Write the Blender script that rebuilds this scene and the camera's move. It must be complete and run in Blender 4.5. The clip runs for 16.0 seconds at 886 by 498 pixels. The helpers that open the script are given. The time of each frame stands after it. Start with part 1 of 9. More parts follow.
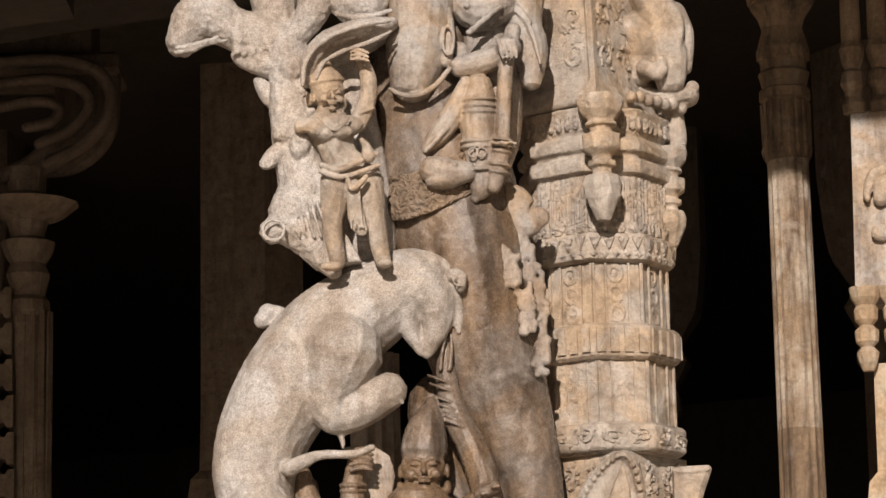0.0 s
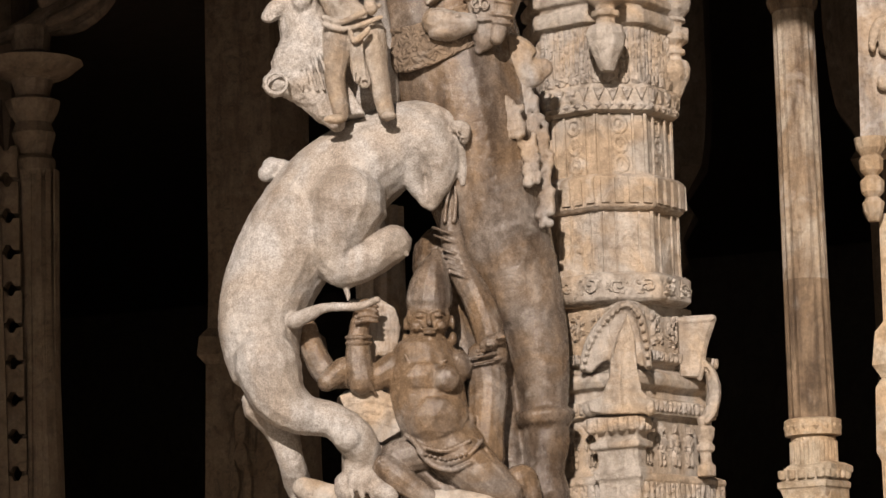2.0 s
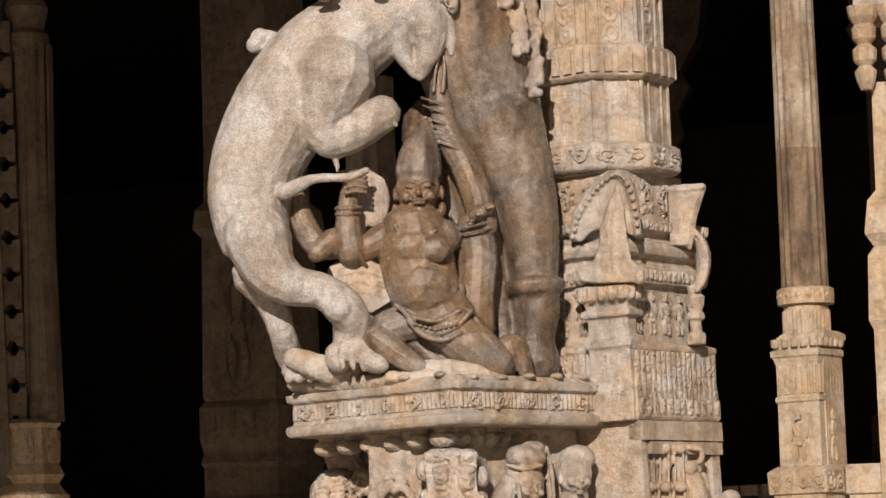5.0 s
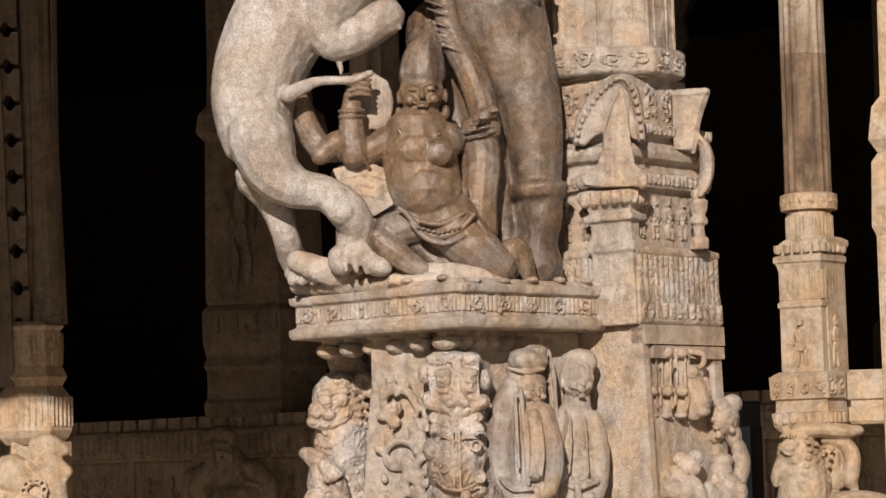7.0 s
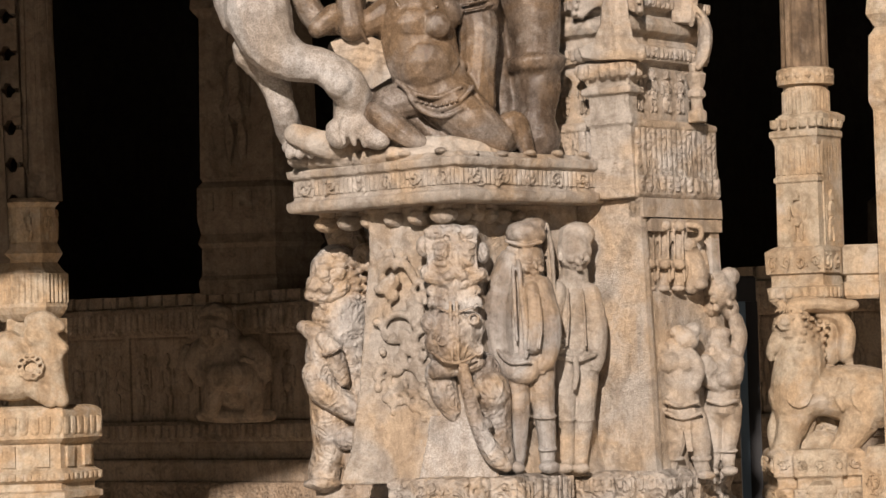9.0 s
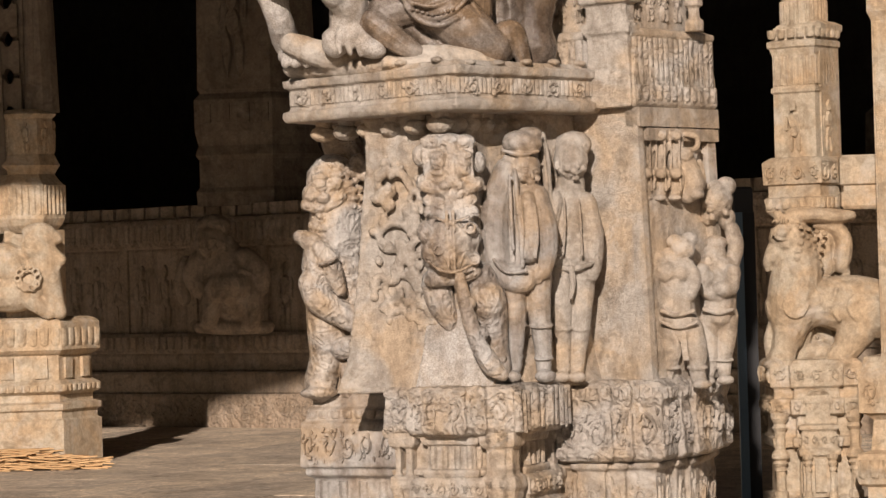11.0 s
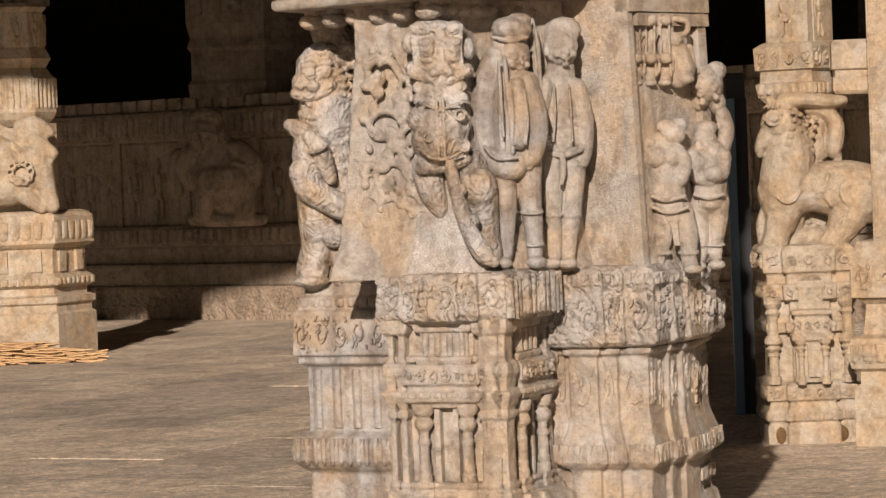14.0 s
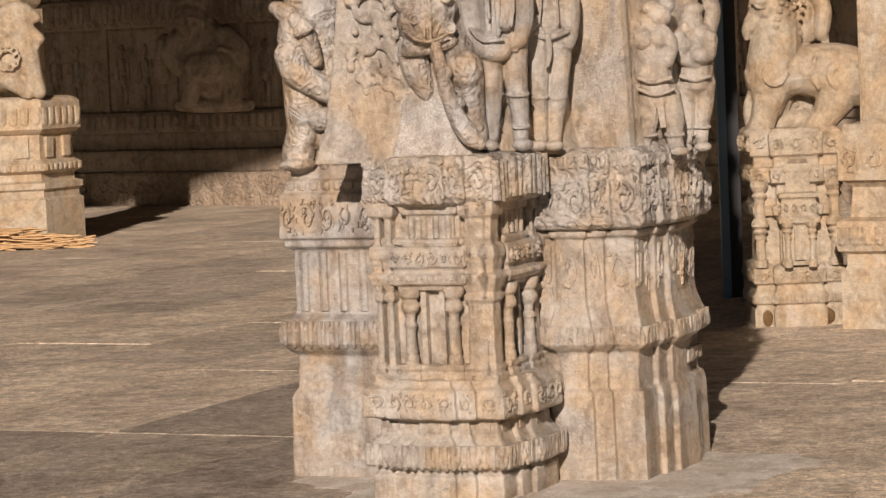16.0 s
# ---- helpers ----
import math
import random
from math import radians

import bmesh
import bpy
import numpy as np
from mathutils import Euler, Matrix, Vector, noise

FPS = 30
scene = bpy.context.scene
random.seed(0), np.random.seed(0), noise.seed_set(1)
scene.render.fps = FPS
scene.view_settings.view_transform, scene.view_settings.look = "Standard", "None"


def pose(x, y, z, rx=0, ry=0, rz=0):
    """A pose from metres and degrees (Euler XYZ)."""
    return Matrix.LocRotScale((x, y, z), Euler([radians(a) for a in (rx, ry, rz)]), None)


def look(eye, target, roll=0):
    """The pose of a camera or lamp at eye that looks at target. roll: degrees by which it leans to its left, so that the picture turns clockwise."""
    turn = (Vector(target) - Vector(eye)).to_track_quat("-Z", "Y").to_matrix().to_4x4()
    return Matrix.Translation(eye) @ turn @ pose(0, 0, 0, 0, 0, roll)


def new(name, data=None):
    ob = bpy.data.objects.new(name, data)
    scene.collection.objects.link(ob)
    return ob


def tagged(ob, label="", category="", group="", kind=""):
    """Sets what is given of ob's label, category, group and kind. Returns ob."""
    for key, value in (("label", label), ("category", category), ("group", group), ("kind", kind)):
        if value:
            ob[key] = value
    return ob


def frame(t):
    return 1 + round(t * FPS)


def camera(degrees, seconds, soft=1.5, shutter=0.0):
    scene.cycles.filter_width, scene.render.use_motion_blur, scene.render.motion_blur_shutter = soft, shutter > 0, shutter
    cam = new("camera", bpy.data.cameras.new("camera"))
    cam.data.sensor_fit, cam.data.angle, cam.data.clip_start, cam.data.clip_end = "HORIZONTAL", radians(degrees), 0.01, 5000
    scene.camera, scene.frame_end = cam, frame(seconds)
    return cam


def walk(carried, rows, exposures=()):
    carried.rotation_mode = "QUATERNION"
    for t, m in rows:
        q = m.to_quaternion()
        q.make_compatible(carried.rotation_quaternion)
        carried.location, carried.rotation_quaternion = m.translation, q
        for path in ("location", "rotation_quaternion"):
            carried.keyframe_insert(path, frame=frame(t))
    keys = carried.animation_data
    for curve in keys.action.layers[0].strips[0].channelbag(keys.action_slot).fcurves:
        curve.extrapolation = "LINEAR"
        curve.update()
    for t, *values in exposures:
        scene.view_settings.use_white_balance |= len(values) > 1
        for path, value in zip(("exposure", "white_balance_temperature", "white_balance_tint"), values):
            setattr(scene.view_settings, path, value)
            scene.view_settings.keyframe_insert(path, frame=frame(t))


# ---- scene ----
# ---------------------------------------------------------------- camera
cam = camera(18.0, 16.0)
ROWS = [
    (0.0, -0.0518, -0.0135, 1.7053, 102.135, 1.1, 0.077),
    (0.5, -0.0516, -0.0127, 1.6989, 101.503, 1.217, 0.108),
    (1.0, -0.0473, -0.012, 1.6934, 100.787, 1.372, 0.215),
    (1.5, -0.0453, -0.0113, 1.6882, 100.036, 1.524, 0.295),
    (2.0, -0.04, -0.0109, 1.6845, 99.226, 1.551, 0.316),
    (2.5, -0.0337, -0.0107, 1.6831, 98.672, 1.613, 0.277),
    (3.0, -0.0299, -0.0102, 1.6792, 98.207, 1.725, 0.239),
    (3.5, -0.0228, -0.0095, 1.674, 97.784, 1.815, 0.244),
    (4.0, -0.0137, -0.0092, 1.6711, 97.432, 1.971, 0.319),
    (6.5, -0.0071, -0.009, 1.6694, 95.26, 1.731, 0.387),
    (7.0, -0.01, -0.008, 1.6622, 94.714, 1.651, 0.365),
    (7.5, -0.018, -0.0077, 1.6594, 93.979, 1.603, 0.296),
    (8.0, -0.0226, -0.007, 1.6542, 93.402, 1.67, 0.276),
    (8.5, -0.0221, -0.0063, 1.6492, 92.826, 1.713, 0.264),
    (9.0, -0.0278, -0.0056, 1.6439, 92.221, 1.692, 0.223),
    (11.5, -0.0197, -0.0039, 1.6301, 90.082, 1.744, 0.169),
    (12.0, -0.0174, -0.0037, 1.6289, 89.735, 1.804, 0.142),
    (12.5, -0.0144, -0.0031, 1.624, 89.411, 1.903, 0.075),
    (13.0, -0.0127, -0.0027, 1.6211, 89.058, 2.046, 0.034),
    (13.5, -0.0099, -0.0023, 1.6179, 88.639, 2.204, 0.033),
    (14.0, -0.0086, -0.0019, 1.6147, 88.216, 2.258, 0.068),
    (14.5, -0.0052, -0.0015, 1.612, 87.714, 2.255, 0.022),
    (15.0, -0.0021, -0.0009, 1.607, 87.138, 2.229, -0.106),
    (15.5, -0.0004, -0.0004, 1.6028, 86.432, 2.263, -0.164),
    (16.0, 0.0, 0.0, 1.6, 85.883, 2.4, -0.173),
]
walk(cam, [(t, pose(x, y, z, rx, ry, rz)) for t, x, y, z, rx, ry, rz in ROWS])

# ---------------------------------------------------------------- light
SUN_AZ, SUN_EL = 8.2, 22.0      # light runs this far to the right of straight ahead, and falls at this slope
scene.view_settings.exposure = 0.11
world = bpy.data.worlds.new("sky")
scene.world = world
world.use_nodes = True
wn = world.node_tree.nodes
sky = wn.new("ShaderNodeTexSky")
sky.sky_type = 'NISHITA'
sky.sun_disc = False
sky.sun_elevation = radians(SUN_EL)
sky.sun_rotation = radians(180 + SUN_AZ)
world.node_tree.links.new(sky.outputs[0], wn["Background"].inputs[0])
wn["Background"].inputs[1].default_value = 0.018
sun_data = bpy.data.lights.new("sun", "SUN")
sun_data.energy, sun_data.angle, sun_data.color = 5.0, radians(0.6), (1.0, 0.856, 0.757)
sun = new("sun", sun_data)
sun.matrix_world = look((-3, -9, 12), Vector((-3, -9, 12)) + Vector((math.sin(radians(SUN_AZ)) * math.cos(radians(SUN_EL)), math.cos(radians(SUN_AZ)) * math.cos(radians(SUN_EL)), -math.sin(radians(SUN_EL)))))

# ---------------------------------------------------------------- materials


def stone(name, c1, c2, c3, rough=0.75, scale=1.0, carve=0.0, carve_scale=28.0, speck=0.3, stain=0.5, patina=0.65, pale=0.4, tone=0.12, relief=0.9):
    """Weathered stone: two tints mixed in patches, fine dark and light grains, stains running down, pits, and if asked a carved scroll relief."""
    m = bpy.data.materials.new(name)
    m.use_nodes = True
    nt = m.node_tree
    nd, lk = nt.nodes, nt.links.new
    bsdf = nd["Principled BSDF"]
    geo = nd.new("ShaderNodeNewGeometry")
    pos = geo.outputs["Position"]

    def noise_node(s, detail=6.0, rgh=0.6, dist=0.0, vec=None):
        n = nd.new("ShaderNodeTexNoise")
        n.inputs["Scale"].default_value, n.inputs["Detail"].default_value = s * scale, detail
        n.inputs["Roughness"].default_value, n.inputs["Distortion"].default_value = rgh, dist
        lk(vec if vec else pos, n.inputs["Vector"])
        return n

    def ramp(src, a, b, ca=(0, 0, 0, 1), cb=(1, 1, 1, 1)):
        r = nd.new("ShaderNodeValToRGB")
        r.color_ramp.elements[0].position, r.color_ramp.elements[1].position = a, b
        r.color_ramp.elements[0].color, r.color_ramp.elements[1].color = ca, cb
        lk(src, r.inputs[0])
        return r.outputs[0]

    def mix(fac, a, b, mode='MIX'):
        n = nd.new("ShaderNodeMix")
        n.data_type, n.blend_type = 'RGBA', mode
        lk(fac, n.inputs[0]) if not isinstance(fac, float) else setattr(n.inputs[0], "default_value", fac)
        for k, v in ((6, a), (7, b)):
            if isinstance(v, tuple):
                n.inputs[k].default_value = (*v, 1)
            else:
                lk(v, n.inputs[k])
        return n.outputs[2]

    patches = noise_node(4.0, 7, 0.56, 0.6)
    col = mix(ramp(patches.outputs[0], 0.40, 0.60), c1, c2)
    stretch = nd.new("ShaderNodeMapping")
    stretch.inputs["Scale"].default_value = (1.0, 1.0, 0.16)
    lk(pos, stretch.inputs[0])
    streak = noise_node(9.0, 6, 0.6, 0.3, stretch.outputs[0])
    sfac = nd.new("ShaderNodeMath")
    sfac.operation = 'MULTIPLY'
    lk(ramp(streak.outputs[0], 0.47, 0.66), sfac.inputs[0])
    sfac.inputs[1].default_value = stain
    col = mix(sfac.outputs[0], col, c3)
    grain = noise_node(160.0, 3, 0.75)
    col = mix(speck, col, ramp(grain.outputs[0], 0.32, 0.66, (0.55, 0.53, 0.50, 1), (1.35, 1.36, 1.38, 1)), 'MULTIPLY')
    blot = noise_node(38.0, 6, 0.72)
    col = mix(0.6, col, ramp(blot.outputs[0], 0.32, 0.68, (0.56, 0.54, 0.52, 1), (1.28, 1.28, 1.28, 1)), 'MULTIPLY')
    pat = noise_node(9.0, 7, 0.66, 0.8)
    pfac = nd.new("ShaderNodeMath")
    pfac.operation = 'MULTIPLY'
    lk(ramp(pat.outputs[0], 0.50, 0.70), pfac.inputs[0])
    pfac.inputs[1].default_value = patina
    col = mix(pfac.outputs[0], col, tuple(0.62 * k for k in c3[:1]) + tuple(0.66 * k for k in c3[1:]))
    pal = noise_node(6.0, 7, 0.64, 0.5)
    qfac = nd.new("ShaderNodeMath")
    qfac.operation = 'MULTIPLY'
    lk(ramp(pal.outputs[0], 0.55, 0.72), qfac.inputs[0])
    qfac.inputs[1].default_value = pale
    col = mix(qfac.outputs[0], col, (0.64, 0.60, 0.545))
    oi = nd.new("ShaderNodeObjectInfo")
    col = mix(tone, col, ramp(oi.outputs["Random"], 0.0, 1.0, (0.62, 0.62, 0.64, 1), (1.2, 1.17, 1.12, 1)), 'MULTIPLY')
    lk(col, bsdf.inputs["Base Color"])
    rr = ramp(blot.outputs[0], 0.25, 0.75, (rough - 0.14,) * 3 + (1,), (rough + 0.12,) * 3 + (1,))
    lk(rr, bsdf.inputs["Roughness"])
    height = nd.new("ShaderNodeMath")
    height.operation = 'MULTIPLY_ADD'
    lk(blot.outputs[0], height.inputs[0])
    height.inputs[1].default_value = 1.6
    lk(grain.outputs[0], height.inputs[2])
    bump = nd.new("ShaderNodeBump")
    bump.inputs["Strength"].default_value, bump.inputs["Distance"].default_value = relief, 0.007
    lk(height.outputs[0], bump.inputs["Height"])
    if carve:
        warp = noise_node(carve_scale * 0.35, 2, 0.5)
        add = nd.new("ShaderNodeMix")
        add.data_type = 'VECTOR'
        add.inputs[0].default_value = 0.10
        lk(pos, add.inputs[4])
        lk(warp.outputs[1], add.inputs[5])
        v = nd.new("ShaderNodeTexVoronoi")
        v.feature = 'SMOOTH_F1'
        v.inputs["Scale"].default_value = carve_scale
        lk(add.outputs[1], v.inputs["Vector"])
        wv = nd.new("ShaderNodeMath")
        wv.operation = 'SINE'
        ml = nd.new("ShaderNodeMath")
        ml.operation = 'MULTIPLY'
        ml.inputs[1].default_value = 15.0
        lk(v.outputs["Distance"], ml.inputs[0])
        lk(ml.outputs[0], wv.inputs[0])
        b2 = nd.new("ShaderNodeBump")
        b2.inputs["Strength"].default_value, b2.inputs["Distance"].default_value = min(1.0, carve), 0.010
        lk(wv.outputs[0], b2.inputs["Height"])
        lk(bump.outputs[0], b2.inputs["Normal"])
        lk(b2.outputs[0], bsdf.inputs["Normal"])
    else:
        lk(bump.outputs[0], bsdf.inputs["Normal"])
    bsdf.inputs["Specular IOR Level"].default_value = 0.35
    return m


PALE = stone("pale_granite", (0.475, 0.435, 0.385), (0.53, 0.415, 0.295), (0.19, 0.135, 0.088), patina=0.62, pale=0.8, rough=0.62)
CARVED = stone("carved_granite", (0.465, 0.43, 0.39), (0.515, 0.41, 0.30), (0.20, 0.15, 0.105), carve=0.5, patina=0.65, pale=0.8, rough=0.62)
GREY = stone("grey_beast_granite", (0.47, 0.458, 0.44), (0.41, 0.365, 0.315), (0.22, 0.17, 0.125), relief=0.5, rough=0.55, stain=0.55, speck=0.8, patina=0.45, pale=0.4)
WORN = stone("worn_grey_granite", (0.375, 0.36, 0.34), (0.38, 0.29, 0.20), (0.13, 0.092, 0.064), relief=0.45, rough=0.33, patina=0.45, pale=0.4, stain=0.7)
BROWN = stone("oiled_brown_granite", (0.185, 0.158, 0.135), (0.205, 0.142, 0.088), (0.055, 0.038, 0.027), relief=0.3, rough=0.27, stain=0.8, patina=0.5, pale=0.32, speck=0.75)
STRAP = stone("carved_brown_granite", (0.26, 0.20, 0.145), (0.31, 0.23, 0.155), (0.15, 0.11, 0.08), carve=0.6, carve_scale=34.0)
TAWNY = stone("tawny_granite", (0.51, 0.435, 0.33), (0.53, 0.395, 0.255), (0.28, 0.19, 0.11), pale=0.4)
TAWNY_CARVED = stone("tawny_carved_granite", (0.52, 0.43, 0.31), (0.47, 0.38, 0.27), (0.33, 0.24, 0.155), carve=0.7, carve_scale=18.0)
SHAFT = stone("streaked_shaft_granite", (0.48, 0.42, 0.34), (0.36, 0.27, 0.18), (0.12, 0.078, 0.048), stain=0.95, patina=0.5)
# dark brown: oil stain on the lower drum, painted shade higher up
STAINED_SHADED = stone("oil_stained_shaded_granite", (0.30, 0.22, 0.145), (0.22, 0.155, 0.098), (0.075, 0.05, 0.032), stain=0.9, rough=0.5, pale=0.2)
CEMENT = stone("pale_cement", (0.82, 0.76, 0.68), (0.64, 0.56, 0.47), (0.44, 0.36, 0.28), rough=0.8, stain=0.0, patina=0.5, pale=0.3, speck=1.0, scale=1.6)
# stone with the hall's dimness mixed into its base colour
SHADE_DIM = stone("shade_dim_stone", (0.22, 0.175, 0.13), (0.18, 0.135, 0.095), (0.08, 0.06, 0.042), pale=0.1)
LION = stone("worn_lion_granite", (0.42, 0.405, 0.385), (0.42, 0.32, 0.22), (0.12, 0.085, 0.06), relief=0.5, rough=0.33, patina=0.6, pale=0.6, stain=0.7, carve=0.35, carve_scale=30.0)
# plinth and dwarf: browner and darker than the pale granite
HALL_STONE = stone("hall_stone", (0.36, 0.29, 0.22), (0.305, 0.235, 0.167), (0.12, 0.09, 0.065), pale=0.15)
HALL_CARVED = stone("hall_carved_stone", (0.36, 0.28, 0.205), (0.31, 0.235, 0.165), (0.13, 0.10, 0.07), carve=0.6, carve_scale=14.0, pale=0.15)
CRUST = stone("oil_crust", (0.22, 0.13, 0.05), (0.15, 0.085, 0.035), (0.07, 0.04, 0.02), rough=0.45, pale=0.0)
# darker again, with eave and hall shade painted in
SHADE_DARK = stone("shade_dark_stone", (0.15, 0.115, 0.085), (0.115, 0.088, 0.064), (0.05, 0.038, 0.028), pale=0.1)
# near-black: the deep hall's shade is put into the colour
HALL_SHADE = stone("hall_shade_stone", (0.065, 0.053, 0.043), (0.05, 0.041, 0.032), (0.034, 0.027, 0.021), pale=0.0)


def plain(name, colour, rough=0.6, metal=0.0):
    m = bpy.data.materials.new(name)
    m.use_nodes = True
    nd, lk = m.node_tree.nodes, m.node_tree.links.new
    b = nd["Principled BSDF"]
    n = nd.new("ShaderNodeTexNoise")
    n.inputs["Scale"].default_value, n.inputs["Detail"].default_value = 30.0, 6.0
    r = nd.new("ShaderNodeValToRGB")
    r.color_ramp.elements[0].color = (*(c * 0.7 for c in colour), 1)
    r.color_ramp.elements[1].color = (*(min(1, c * 1.25) for c in colour), 1)
    lk(n.outputs[0], r.inputs[0])
    lk(r.outputs[0], b.inputs["Base Color"])
    b.inputs["Roughness"].default_value, b.inputs["Metallic"].default_value = rough, metal
    return m


BLUE = plain("blue_painted_steel", (0.10, 0.16, 0.22), 0.45)
BLACK = plain("black_rubber", (0.02, 0.02, 0.022), 0.7)
STRAW = plain("dry_straw", (0.62, 0.42, 0.22), 0.6)

# ---------------------------------------------------------------- helpers of the place
TH = radians(55.0)                  # the temple's grid stands at this turn to the view
U, V = Vector((math.cos(TH), math.sin(TH))), Vector((-math.sin(TH), math.cos(TH)))


def G(o, a, b):
    """A plan point a metres along the grid's first axis and b along the second, from o."""
    return (o[0] + a * U.x + b * V.x, o[1] + a * U.y + b * V.y)


def mesh_of(bm, name, mat, smooth=False):
    me = bpy.data.meshes.new(name)
    bmesh.ops.recalc_face_normals(bm, faces=bm.faces)
    bm.to_mesh(me)
    bm.free()
    me.materials.append(mat)
    if smooth:
        for p in me.polygons:
            p.use_smooth = True
    return me


def part(name, bm, mat, parent=None, label="", smooth=False, kind="", worn=0.0):
    ob = new(name, mesh_of(bm, name, mat, smooth))
    if worn:
        weather(ob, worn, 2, 0.007)
    if name.endswith("carving") and not kind:
        kind = "stuff"
    if parent:
        ob.parent = parent
    return tagged(ob, label, kind=kind)


EROSION = bpy.data.textures.new("erosion", "CLOUDS")
EROSION.noise_scale, EROSION.noise_depth = 0.035, 3


def weather(ob, voxel, smooth, rough):
    """Fuses overlapping forms, softens the edges and roughens the skin."""
    md = ob.modifiers.new("fuse", "REMESH")
    md.mode, md.voxel_size, md.use_smooth_shade = 'VOXEL', voxel, True
    md = ob.modifiers.new("soften", "SMOOTH")
    md.factor, md.iterations = 0.5, smooth
    md = ob.modifiers.new("wear", "DISPLACE")
    md.texture, md.strength, md.mid_level, md.texture_coords = EROSION, rough, 0.5, 'GLOBAL'


def thing(name, label, category, group="", kind=""):
    return tagged(new(name), label, category, group, kind)


def off_poly(poly, d):
    """The polygon (anticlockwise) moved outwards by d, mitred."""
    out, n = [], len(poly)
    for i in range(n):
        p0, p1, p2 = (Vector(poly[(i + k) % n]) for k in (-1, 0, 1))
        e1, e2 = (p1 - p0).normalized(), (p2 - p1).normalized()
        n1, n2 = Vector((e1.y, -e1.x)), Vector((e2.y, -e2.x))
        m = n1 + n2
        m = m / max(0.35, m.dot(n1)) if m.length > 1e-6 else n1
        out.append(p1 + m * d)
    return out


def stack(bm, poly, profile, lean=0.0, z_ref=0.0):
    """Loft of a plan polygon through (z, outward offset) steps, capped."""
    rings = []
    for z, d in profile:
        rings.append([bm.verts.new((p.x + lean * (z - z_ref), p.y, z)) for p in off_poly(poly, d)])
    n = len(poly)
    for r0, r1 in zip(rings, rings[1:]):
        for i in range(n):
            bm.faces.new((r0[i], r0[(i + 1) % n], r1[(i + 1) % n], r1[i]))
    bm.faces.new(rings[0][::-1])
    bm.faces.new(rings[-1])
    return bm


def rect(o, a0, a1, b0, b1):
    return [G(o, a0, b0), G(o, a1, b0), G(o, a1, b1), G(o, a0, b1)]


def ratha(o, a0, a1, b0, b1, p=0.03, f=0.5, steps=1):
    """A rectangle with a projection in the middle of each side, in one or two steps."""
    pts = []
    cs = [(a0, b0), (a1, b0), (a1, b1), (a0, b1)]
    ns = [(0, -1), (1, 0), (0, 1), (-1, 0)]
    for (s, e), nn in zip(zip(cs, cs[1:] + cs[:1]), ns):
        pts.append(s)
        def at(k, h):
            return (s[0] + (e[0] - s[0]) * k + nn[0] * h, s[1] + (e[1] - s[1]) * k + nn[1] * h)
        if steps == 1:
            k0, k1 = (1 - f) / 2, (1 + f) / 2
            pts += [at(k0, 0), at(k0, p), at(k1, p), at(k1, 0)]
        else:
            k0, k1, k2, k3 = (1 - f) / 2, (1 - f * 0.5) / 2, (1 + f * 0.5) / 2, (1 + f) / 2
            pts += [at(k0, 0), at(k0, p), at(k1, p), at(k1, 2 * p), at(k2, 2 * p), at(k2, p), at(k3, p), at(k3, 0)]
    return [G(o, a, b) for a, b in pts]


def octagon(c, r, turn=0.0, n=8):
    return [(c[0] + r * math.cos(turn + 2 * math.pi * i / n), c[1] + r * math.sin(turn + 2 * math.pi * i / n)) for i in range(n)]


